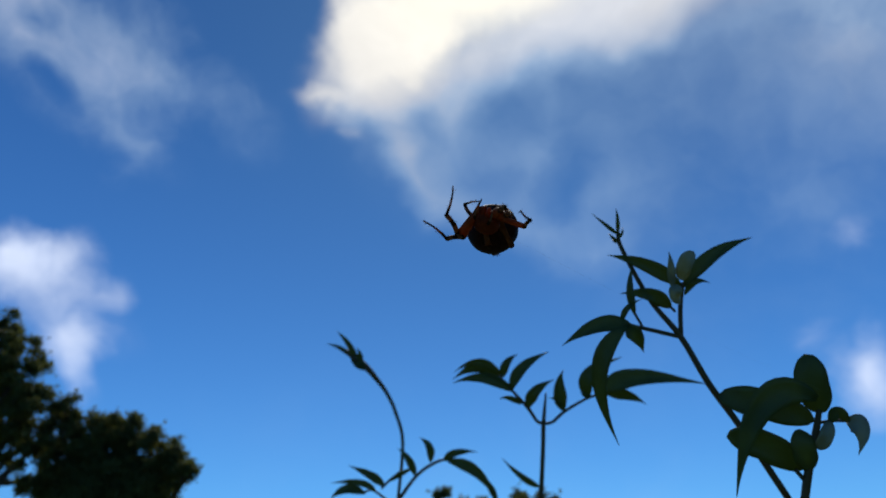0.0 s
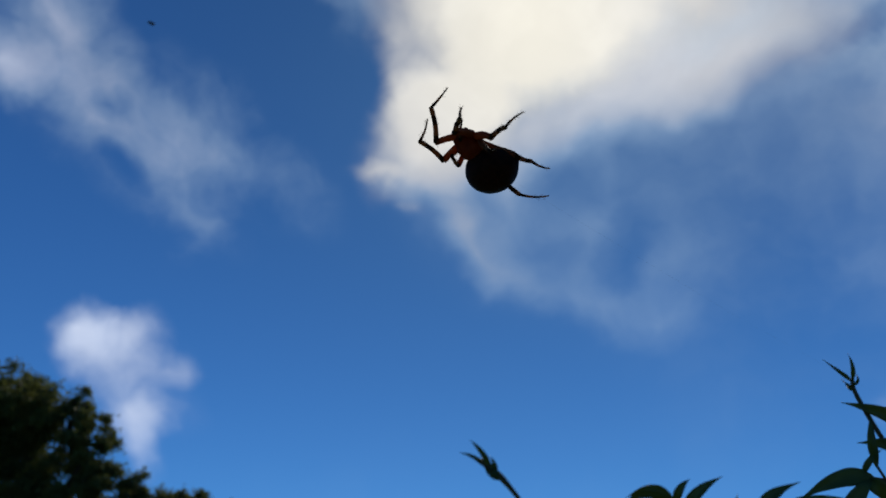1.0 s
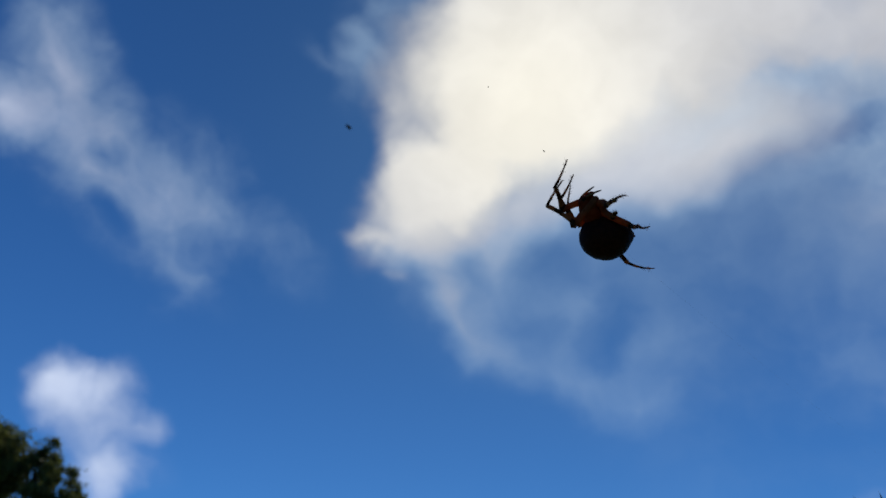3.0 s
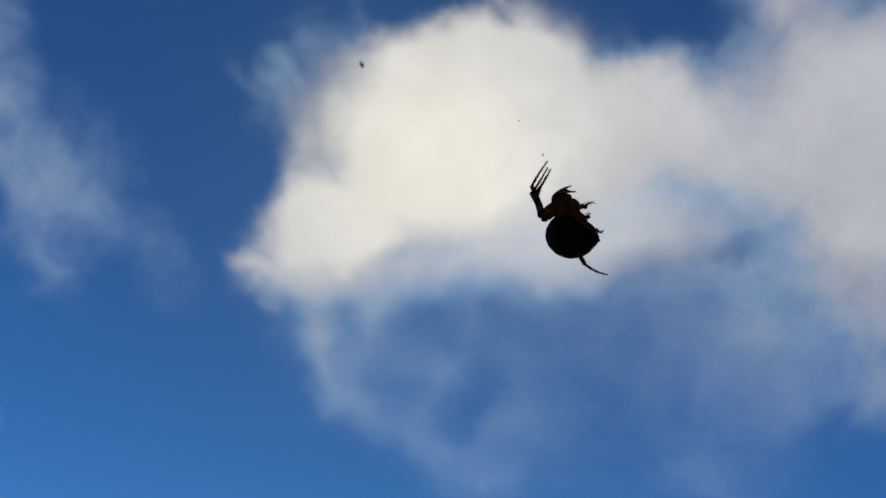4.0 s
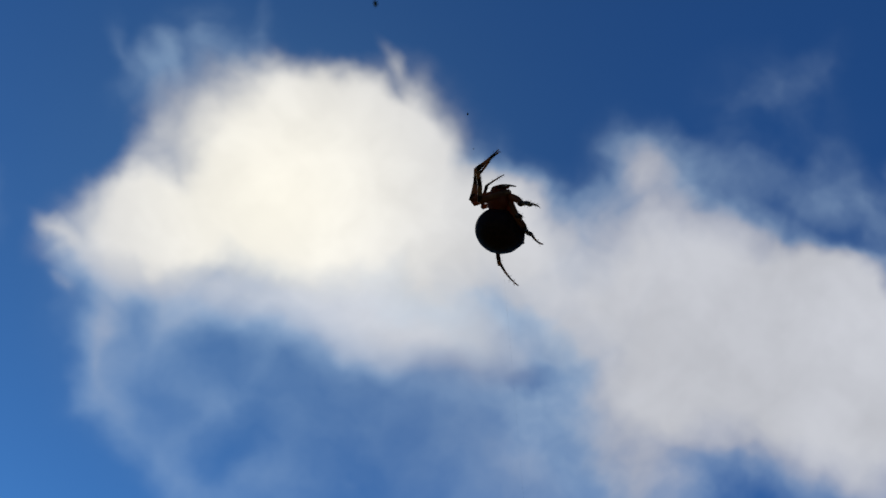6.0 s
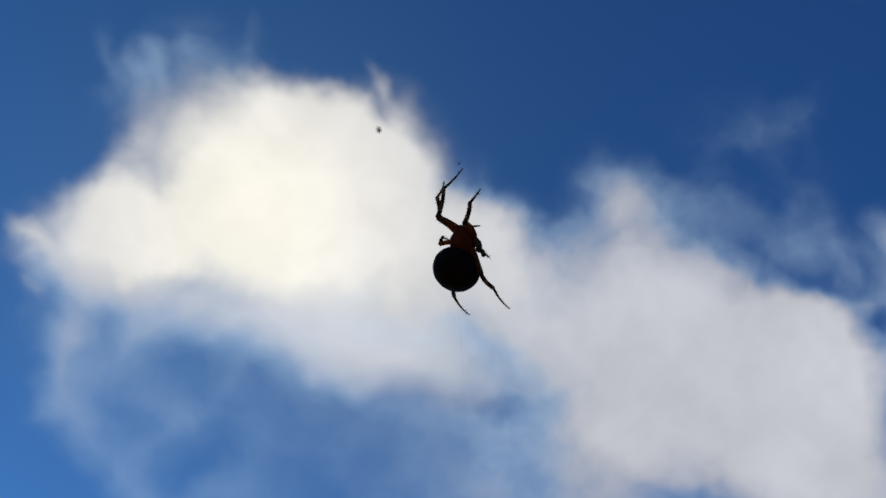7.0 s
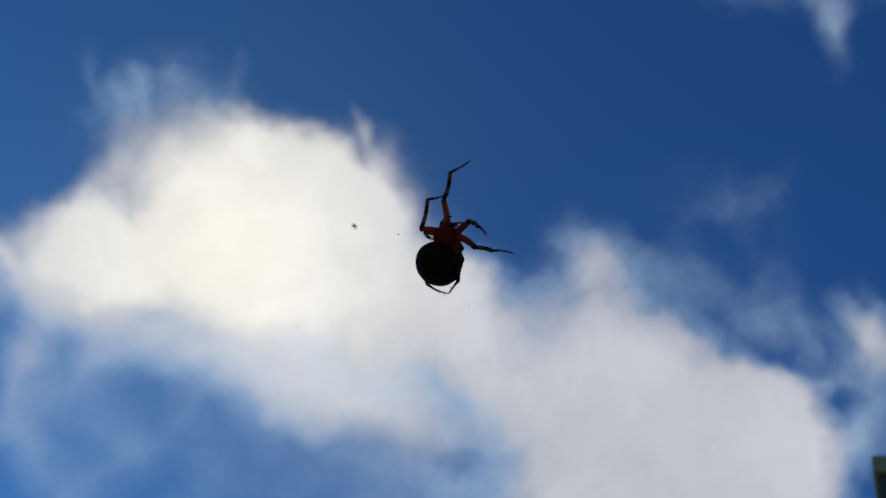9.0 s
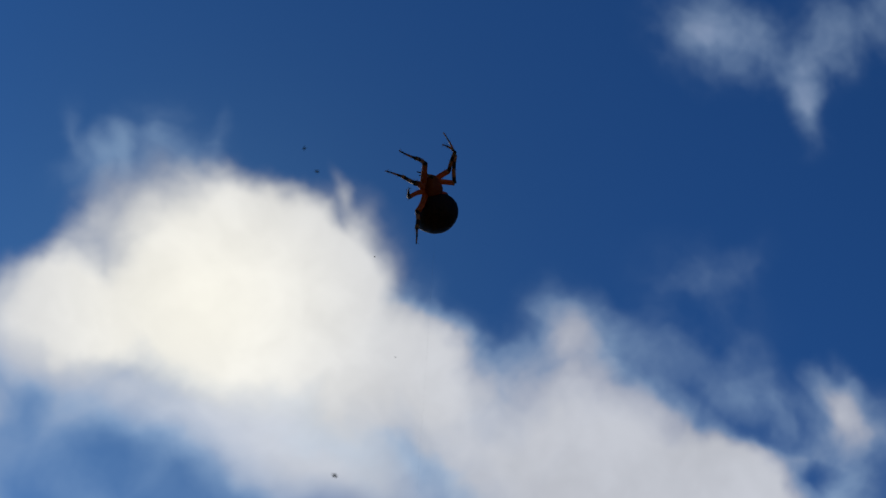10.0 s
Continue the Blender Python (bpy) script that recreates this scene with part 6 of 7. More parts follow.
    walk(legs["R1"][1], [
        (0, pose(0.0000, 0.0000, 0.0060, 1.0, -3.1, 0.0)), (0.1, pose(0.0000, 0.0000, 0.0060, -20.8, 6.5, -2.6)),
        (0.2, pose(0.0000, 0.0000, 0.0060, -43.5, 11.9, -12.3)), (0.25, pose(0.0000, 0.0000, 0.0060, -17.6, 15.9, -15.2)),
        (0.3, pose(0.0000, 0.0000, 0.0060, 8.7, 20.7, -16.1)), (0.5, pose(0.0000, 0.0000, 0.0060, 10.4, 9.8, -12.1)),
        (0.8, pose(0.0000, 0.0000, 0.0060, 3.3, 13.7, -17.5)), (0.9, pose(0.0000, 0.0000, 0.0060, -11.9, 22.6, -20.5)),
        (1, pose(0.0000, 0.0000, 0.0060, -28.8, 30.3, -26.2)), (1.5, pose(0.0000, 0.0000, 0.0060, -7.5, 19.6, -22.6)),
        (2, pose(-0.0000, 0.0000, 0.0060, -14.8, 3.6, -25.0)), (2.2, pose(0.0000, 0.0000, 0.0060, -27.4, -5.0, -7.7)),
        (2.4, pose(0.0000, 0.0000, 0.0060, -42.2, -9.3, 11.3)), (2.6, pose(0.0000, 0.0000, 0.0060, -57.6, -8.4, 30.8)),
        (2.75, pose(0.0000, 0.0000, 0.0060, -68.4, -4.5, 44.7)), (2.9, pose(0.0000, 0.0000, 0.0060, -77.9, 1.7, 57.6)),
        (3.1, pose(0.0000, 0.0000, 0.0060, -88.2, 13.0, 73.4)), (3.3, pose(0.0000, 0.0000, 0.0060, -95.6, 26.6, 88.0)),
        (3.5, pose(0.0000, 0.0000, 0.0060, -99.6, 41.6, 102.9)), (3.75, pose(0.0000, 0.0000, 0.0060, -107.0, 35.9, 81.0)),
        (4, pose(0.0000, -0.0000, 0.0060, -111.1, 28.5, 61.7)), (4.25, pose(0.0000, -0.0000, 0.0060, -112.1, 20.5, 44.1)),
        (4.5, pose(0.0000, -0.0000, 0.0060, -110.6, 12.5, 27.4)), (5.5, pose(0.0000, -0.0000, 0.0060, -121.6, 25.5, 35.0)),
        (5.9, pose(0.0000, -0.0000, 0.0060, -97.6, 12.4, 28.0)), (6.25, pose(0.0000, -0.0000, 0.0060, -76.1, 4.0, 18.2)),
        (6.6, pose(0.0000, -0.0000, 0.0060, -53.6, -0.1, 6.0)), (7, pose(0.0000, 0.0000, 0.0060, -27.5, 1.3, -8.6)),
        (7.5, pose(0.0000, 0.0000, 0.0060, -20.3, 6.0, -8.9)), (8, pose(0.0000, 0.0000, 0.0060, -14.6, 6.8, -9.1)),
        (8.5, pose(0.0000, 0.0000, 0.0060, 3.4, 7.1, -8.4)), (9, pose(0.0000, 0.0000, 0.0060, 17.8, 22.9, -5.4)),
        (9.1, pose(0.0000, 0.0000, 0.0060, -5.0, -1.0, -9.4)), (9.15, pose(0.0000, 0.0000, 0.0060, -16.0, -12.9, -7.8)),
        (9.25, pose(0.0000, 0.0000, 0.0060, -43.5, -30.8, 12.9)), (9.3, pose(0.0000, 0.0000, 0.0060, -61.1, -35.2, 27.5)),
        (9.35, pose(0.0000, 0.0000, 0.0060, -41.1, -37.0, 22.9)), (9.4, pose(0.0000, 0.0000, 0.0060, -20.6, -37.4, 17.7)),
        (9.45, pose(0.0000, 0.0000, 0.0060, -0.3, -36.4, 12.7)), (9.5, pose(0.0000, 0.0000, 0.0060, 19.4, -34.0, 8.6)),
        (9.7, pose(0.0000, 0.0000, 0.0060, 0.5, -14.5, 15.9)), (9.75, pose(0.0000, 0.0000, 0.0060, -13.8, -18.0, 16.3)),
        (9.85, pose(0.0000, 0.0000, 0.0060, -43.6, -24.2, 19.9)), (9.9, pose(0.0000, 0.0000, 0.0060, -57.8, -28.3, 20.2)),
        (10, pose(0.0000, 0.0000, 0.0060, -88.4, -35.6, 24.5)),
    ])
    walk(legs["R1"][2], [
        (0, pose(-0.0003, -0.0001, 0.0120, -179.3, 12.3, -167.1)), (0.1, pose(0.0007, 0.0021, 0.0116, 161.7, -7.6, -164.0)),
        (0.2, pose(0.0018, 0.0038, 0.0103, 141.4, -26.6, -164.3)), (0.25, pose(0.0020, 0.0013, 0.0115, 138.9, -20.2, -156.0)),
        (0.3, pose(0.0018, -0.0015, 0.0115, 137.5, -13.6, -148.2)), (0.5, pose(0.0008, -0.0013, 0.0118, 119.6, 16.1, -164.5)),
        (0.8, pose(0.0013, -0.0008, 0.0118, 150.7, -6.6, -166.0)), (0.9, pose(0.0025, 0.0004, 0.0114, 150.3, -10.7, -166.7)),
        (1, pose(0.0037, 0.0014, 0.0105, 149.9, -14.9, -167.4)), (1.5, pose(0.0021, -0.0000, 0.0116, 139.9, 22.4, -173.6)),
        (2, pose(0.0010, 0.0012, 0.0118, -176.0, 35.8, -160.2)), (2.2, pose(-0.0001, 0.0028, 0.0113, 179.6, 28.3, -165.0)),
        (2.4, pose(-0.0015, 0.0038, 0.0104, 176.2, 20.6, -168.8)), (2.6, pose(-0.0030, 0.0041, 0.0092, 173.4, 12.8, -172.0)),
        (2.75, pose(-0.0040, 0.0038, 0.0082, 171.7, 6.8, -174.1)), (2.9, pose(-0.0049, 0.0032, 0.0073, 170.2, 0.7, -176.0)),
        (3.1, pose(-0.0057, 0.0018, 0.0062, 168.5, -7.4, -178.3)), (3.3, pose(-0.0060, -0.0000, 0.0055, 167.1, -15.6, 179.5)),
        (3.5, pose(-0.0056, -0.0020, 0.0053, 166.0, -23.8, 177.5)), (3.75, pose(-0.0058, -0.0001, 0.0046, 166.5, -20.4, -179.8)),
        (4, pose(-0.0054, 0.0017, 0.0041, 167.1, -17.1, -177.2)), (4.25, pose(-0.0044, 0.0034, 0.0039, 167.9, -13.8, -174.5)),
        (4.5, pose(-0.0030, 0.0048, 0.0039, 168.9, -10.5, -171.9)), (5.5, pose(-0.0040, 0.0034, 0.0032, 170.8, -5.9, -170.6)),
        (5.9, pose(-0.0029, 0.0052, 0.0052, 162.0, -12.8, -172.4)), (6.25, pose(-0.0017, 0.0056, 0.0074, 154.3, -19.0, -173.1)),
        (6.6, pose(-0.0005, 0.0048, 0.0096, 146.2, -25.3, -172.8)), (7, pose(0.0005, 0.0027, 0.0113, 136.4, -32.3, -171.3)),
        (7.5, pose(0.0009, 0.0020, 0.0116, 139.4, -32.5, -174.7)), (8, pose(0.0009, 0.0014, 0.0118, 134.4, -31.9, -170.6)),
        (8.5, pose(0.0007, -0.0005, 0.0119, 139.8, -3.6, -161.1)), (9, pose(0.0020, -0.0020, 0.0113, 146.6, 24.0, 176.3)),
        (9.1, pose(-0.0000, 0.0005, 0.0120, 155.1, 16.3, -177.1)), (9.15, pose(-0.0011, 0.0018, 0.0116, 158.9, 12.2, -174.4)),
        (9.25, pose(-0.0031, 0.0035, 0.0097, 165.5, 2.8, -171.9)), (9.3, pose(-0.0039, 0.0039, 0.0084, 168.7, -2.0, -171.1)),
        (9.35, pose(-0.0040, 0.0026, 0.0096, 162.4, -6.8, -169.8)), (9.4, pose(-0.0039, 0.0010, 0.0105, 155.8, -11.4, -167.9)),
        (9.45, pose(-0.0035, -0.0008, 0.0108, 149.0, -15.8, -165.4)), (9.5, pose(-0.0028, -0.0024, 0.0107, 141.8, -19.9, -162.4)),
        (9.7, pose(-0.0014, -0.0005, 0.0118, 177.8, -33.4, 177.5)), (9.75, pose(-0.0021, 0.0009, 0.0115, 169.8, -34.0, 177.2)),
        (9.85, pose(-0.0031, 0.0033, 0.0100, 153.6, -35.4, 176.8)), (9.9, pose(-0.0032, 0.0042, 0.0088, 143.9, -35.2, -179.9)),
        (10, pose(-0.0026, 0.0054, 0.0061, 124.8, -33.4, -173.6)),
    ])
    walk(legs["R2"][0], [
        (0, pose(0.0018, 0.0059, -0.0014, -85.2, 27.4, -25.2)), (0.2, pose(0.0017, 0.0059, -0.0014, -66.9, 36.7, -67.3)),
        (0.3, pose(0.0017, 0.0059, -0.0014, -81.6, 42.9, -95.2)), (0.5, pose(0.0018, 0.0059, -0.0014, -115.1, 42.0, -103.4)),
        (0.8, pose(0.0017, 0.0059, -0.0014, -86.4, 47.3, -65.3)), (1, pose(0.0017, 0.0059, -0.0014, -83.0, 49.2, -94.4)),
        (1.5, pose(0.0017, 0.0059, -0.0014, -94.1, 49.8, -131.5)), (2, pose(0.0018, 0.0059, -0.0014, -63.2, 44.8, -86.9)),
        (3.5, pose(0.0017, 0.0059, -0.0014, -93.6, 45.5, -94.2)), (4.5, pose(0.0017, 0.0059, -0.0014, -93.3, 44.9, -106.6)),
        (5.5, pose(0.0018, 0.0059, -0.0014, -90.6, 45.0, -103.7)), (7, pose(0.0017, 0.0059, -0.0014, -47.7, 38.6, -81.5)),
        (7.5, pose(0.0018, 0.0059, -0.0014, -41.5, 33.8, -75.7)), (8, pose(0.0017, 0.0059, -0.0014, -36.7, 28.0, -70.1)),
        (8.5, pose(0.0018, 0.0059, -0.0014, -61.3, 39.6, -86.1)), (9, pose(0.0018, 0.0059, -0.0014, -80.2, 42.2, -96.0)),
        (9.15, pose(0.0017, 0.0059, -0.0014, -54.6, 33.3, -69.5)), (9.3, pose(0.0017, 0.0059, -0.0014, -37.6, 17.5, -51.6)),
        (9.4, pose(0.0017, 0.0059, -0.0014, -30.4, 2.2, -41.1)), (9.5, pose(0.0017, 0.0059, -0.0014, -26.0, -14.2, -32.4)),
        (9.7, pose(0.0018, 0.0059, -0.0014, -32.8, 2.1, -41.5)), (9.85, pose(0.0017, 0.0059, -0.0014, -29.2, -1.6, -39.3)),
        (10, pose(0.0017, 0.0059, -0.0014, -25.7, -5.5, -37.3)),
    ])
    walk(legs["R2"][1], [
        (0, pose(0.0000, 0.0000, 0.0058, -2.1, -5.7, 0.1)), (0.2, pose(0.0000, 0.0000, 0.0058, -28.7, -14.0, -1.6)),
        (0.3, pose(0.0000, 0.0000, 0.0058, -1.2, -7.7, -9.2)), (0.5, pose(0.0000, 0.0000, 0.0058, 4.7, -8.1, -13.2)),
        (0.65, pose(0.0000, 0.0000, 0.0058, -2.7, 5.9, -12.7)), (0.8, pose(0.0000, 0.0000, 0.0058, -10.5, 19.8, -14.1)),
        (1, pose(0.0000, 0.0000, 0.0058, -16.9, -6.3, -16.3)), (1.5, pose(0.0000, 0.0000, 0.0058, -12.8, -29.6, -14.2)),
        (1.75, pose(0.0000, 0.0000, 0.0058, -19.4, -13.0, -13.9)), (2, pose(0.0000, 0.0000, 0.0058, -25.7, 3.5, -15.6)),
        (3.5, pose(0.0000, 0.0000, 0.0058, -6.8, -8.6, -13.0)), (4.5, pose(0.0000, 0.0000, 0.0058, -8.1, -10.0, -13.1)),
        (5.5, pose(0.0000, 0.0000, 0.0058, -4.4, -11.2, -12.5)), (7, pose(0.0000, 0.0000, 0.0058, -1.2, -9.9, -6.1)),
        (7.5, pose(0.0000, 0.0000, 0.0058, -6.6, -4.7, -5.6)), (8, pose(0.0000, 0.0000, 0.0058, -7.0, 6.5, -6.1)),
        (8.5, pose(0.0000, 0.0000, 0.0058, -6.4, 4.0, -6.1)), (9, pose(0.0000, 0.0000, 0.0058, -2.1, -14.7, -6.4)),
        (9.15, pose(0.0000, 0.0000, 0.0058, 6.8, -16.2, -4.3)), (9.3, pose(0.0000, 0.0000, 0.0058, 16.9, -17.3, -6.0)),
        (9.4, pose(0.0000, 0.0000, 0.0058, 13.6, -3.3, -5.8)), (9.5, pose(0.0000, 0.0000, 0.0058, 10.0, 10.5, -7.1)),
        (9.55, pose(0.0000, 0.0000, 0.0058, 11.6, -5.9, -10.4)), (9.6, pose(0.0000, 0.0000, 0.0058, 14.2, -22.1, -14.3)),
        (9.7, pose(0.0000, 0.0000, 0.0058, 27.4, -53.5, -29.5)), (9.85, pose(0.0000, 0.0000, 0.0058, 25.6, -52.2, -23.4)),
        (10, pose(0.0000, 0.0000, 0.0058, 24.5, -50.5, -18.0)),
    ])
    walk(legs["R2"][2], [
        (0, pose(-0.0006, 0.0002, 0.0116, 6.3, -11.1, -0.1)), (0.2, pose(-0.0012, 0.0028, 0.0107, -40.9, -20.4, 2.6)),
        (0.3, pose(-0.0007, 0.0002, 0.0115, -3.2, -7.4, -11.8)), (0.5, pose(-0.0009, -0.0003, 0.0115, 0.5, -3.4, -14.6)),
        (0.65, pose(0.0006, 0.0001, 0.0116, -17.3, 35.7, -19.6)), (0.8, pose(0.0021, 0.0005, 0.0112, -68.1, 67.0, -61.4)),
        (1, pose(-0.0001, 0.0018, 0.0113, -118.4, 35.3, -80.5)), (1.5, pose(-0.0024, 0.0019, 0.0107, -123.8, 3.8, -94.7)),
        (1.75, pose(-0.0007, 0.0022, 0.0111, -132.4, 12.2, -89.2)), (2, pose(0.0010, 0.0023, 0.0110, -140.6, 21.2, -84.8)),
        (3.5, pose(-0.0007, 0.0009, 0.0115, -157.2, 20.0, -102.6)), (4.5, pose(-0.0008, 0.0010, 0.0115, -155.2, 17.4, -96.9)),
        (5.5, pose(-0.0010, 0.0007, 0.0115, -144.5, 24.8, -92.5)), (7, pose(-0.0010, 0.0002, 0.0115, -148.8, 12.2, -87.6)),
        (7.5, pose(-0.0004, 0.0007, 0.0115, -146.0, 22.8, -81.4)), (8, pose(0.0007, 0.0006, 0.0115, -150.8, 22.5, -84.1)),
        (8.5, pose(0.0005, 0.0006, 0.0116, -145.8, 10.1, -97.1)), (9, pose(-0.0014, 0.0004, 0.0114, -90.4, 48.6, -34.2)),
        (9.15, pose(-0.0017, -0.0006, 0.0113, -150.4, 57.1, -64.5)), (9.3, pose(-0.0018, -0.0015, 0.0111, 146.2, 51.8, -98.7)),
        (9.4, pose(-0.0005, -0.0013, 0.0114, 152.6, 41.7, -116.6)), (9.5, pose(0.0009, -0.0011, 0.0114, 166.9, 28.2, -126.2)),
        (9.55, pose(-0.0008, -0.0010, 0.0115, 173.0, 22.5, -124.0)), (9.6, pose(-0.0024, -0.0009, 0.0110, 178.6, 16.7, -122.5)),
        (9.7, pose(-0.0049, -0.0003, 0.0089, -170.9, 4.8, -121.4)), (9.85, pose(-0.0048, -0.0007, 0.0090, 157.4, -25.2, -118.1)),
        (10, pose(-0.0046, -0.0010, 0.0092, 110.8, -47.6, -93.5)),
    ])
    walk(legs["R3"][0], [
        (0, pose(0.0018, 0.0050, -0.0014, 111.1, 75.3, 96.7)), (0.2, pose(0.0018, 0.0050, -0.0014, 176.5, 64.9, 118.8)),
        (0.3, pose(0.0018, 0.0050, -0.0014, 169.3, 56.2, 121.0)), (0.5, pose(0.0017, 0.0050, -0.0014, 159.4, 33.2, 129.9)),
        (0.65, pose(0.0018, 0.0050, -0.0014, 111.1, 52.0, 105.1)), (0.8, pose(0.0018, 0.0050, -0.0014, 48.9, 47.3, 65.2)),
        (1, pose(0.0018, 0.0050, -0.0014, 57.3, 41.7, 54.9)), (1.5, pose(0.0017, 0.0050, -0.0014, 91.0, 44.2, 67.0)),
        (2, pose(0.0018, 0.0050, -0.0014, 63.4, 40.9, 47.4)), (3.5, pose(0.0017, 0.0050, -0.0014, 105.3, 42.9, 73.4)),
        (4.5, pose(0.0017, 0.0050, -0.0014, 112.7, 44.4, 67.2)), (5.5, pose(0.0017, 0.0050, -0.0014, 97.7, 47.9, 48.9)),
        (6.25, pose(0.0017, 0.0050, -0.0014, 65.9, 47.8, 47.7)), (7, pose(0.0017, 0.0050, -0.0014, 34.4, 47.3, 46.9)),
        (7.5, pose(0.0018, 0.0050, -0.0014, 50.1, 39.2, 36.9)), (8, pose(0.0018, 0.0050, -0.0014, 40.0, 38.2, 35.5)),
        (8.5, pose(0.0017, 0.0050, -0.0014, 62.0, 53.1, 61.3)), (9, pose(0.0017, 0.0050, -0.0014, 50.6, 44.5, 42.0)),
        (9.15, pose(0.0018, 0.0050, -0.0014, 70.3, 44.6, 42.2)), (9.3, pose(0.0018, 0.0050, -0.0014, 90.0, 44.6, 42.5)),
        (9.4, pose(0.0018, 0.0050, -0.0014, 62.1, 44.9, 43.8)), (9.5, pose(0.0018, 0.0050, -0.0014, 34.0, 45.5, 44.8)),
        (9.7, pose(0.0018, 0.0050, -0.0014, 20.0, 31.5, 35.8)), (9.85, pose(0.0017, 0.0050, -0.0014, 30.2, 29.5, 34.7)),
        (10, pose(0.0017, 0.0050, -0.0014, 40.3, 27.7, 33.2)),
    ])
    walk(legs["R3"][1], [
        (0, pose(0.0000, 0.0000, 0.0046, -83.0, 21.0, -18.6)), (0.2, pose(0.0000, 0.0000, 0.0046, -96.0, 1.5, 5.5)),
        (0.25, pose(0.0000, 0.0000, 0.0046, -64.6, -3.8, 8.3)), (0.3, pose(0.0000, 0.0000, 0.0046, -33.0, -9.8, 7.9)),
        (0.4, pose(0.0000, 0.0000, 0.0046, -50.2, -43.8, 22.7)), (0.5, pose(0.0000, 0.0000, 0.0046, -106.4, -65.1, 77.0)),
        (0.6, pose(0.0000, 0.0000, 0.0046, -30.0, -58.8, 1.4)), (0.65, pose(0.0000, 0.0000, 0.0046, -13.9, -45.0, -14.3)),
        (0.75, pose(0.0000, 0.0000, 0.0046, -0.9, -12.2, -22.5)), (0.8, pose(0.0000, 0.0000, 0.0046, 3.4, 4.4, -23.7)),
        (1, pose(0.0000, 0.0000, 0.0046, -5.5, 8.7, -25.8)), (1.5, pose(0.0000, 0.0000, 0.0046, -26.9, -2.4, -29.5)),
        (2, pose(0.0000, 0.0000, 0.0046, -15.9, 12.1, -26.9)), (3.5, pose(0.0000, 0.0000, 0.0046, -45.0, -0.9, -38.1)),
        (4.5, pose(0.0000, 0.0000, 0.0046, -43.2, -7.6, -33.4)), (5.5, pose(0.0000, 0.0000, 0.0046, -50.3, 0.2, -28.5)),
        (6.25, pose(0.0000, 0.0000, 0.0046, -17.4, -5.0, -17.4)), (7, pose(0.0000, 0.0000, 0.0046, 17.1, -15.5, -22.7)),
        (7.5, pose(0.0000, 0.0000, 0.0046, -12.4, -20.4, -14.8)), (8, pose(0.0000, 0.0000, 0.0046, -0.8, -16.3, -17.6)),
        (8.5, pose(0.0000, 0.0000, 0.0046, 6.4, -20.6, -18.0)), (9, pose(0.0000, 0.0000, 0.0046, 3.9, -20.5, -16.5)),
        (9.15, pose(0.0000, 0.0000, 0.0046, -21.5, -30.8, -6.1)), (9.3, pose(0.0000, 0.0000, 0.0046, -51.0, -35.2, 11.1)),
        (9.4, pose(0.0000, 0.0000, 0.0046, -35.2, -53.1, 0.7)), (9.5, pose(0.0000, 0.0000, 0.0046, -2.8, -63.8, -34.5)),
        (9.7, pose(0.0000, 0.0000, 0.0046, -23.5, -44.7, -32.6)), (9.75, pose(0.0000, 0.0000, 0.0046, -26.6, -55.0, -20.4)),
        (9.85, pose(0.0000, 0.0000, 0.0046, -57.6, -71.4, 27.5)), (10, pose(0.0000, 0.0000, 0.0046, -115.5, -58.9, 116.0)),
    ])
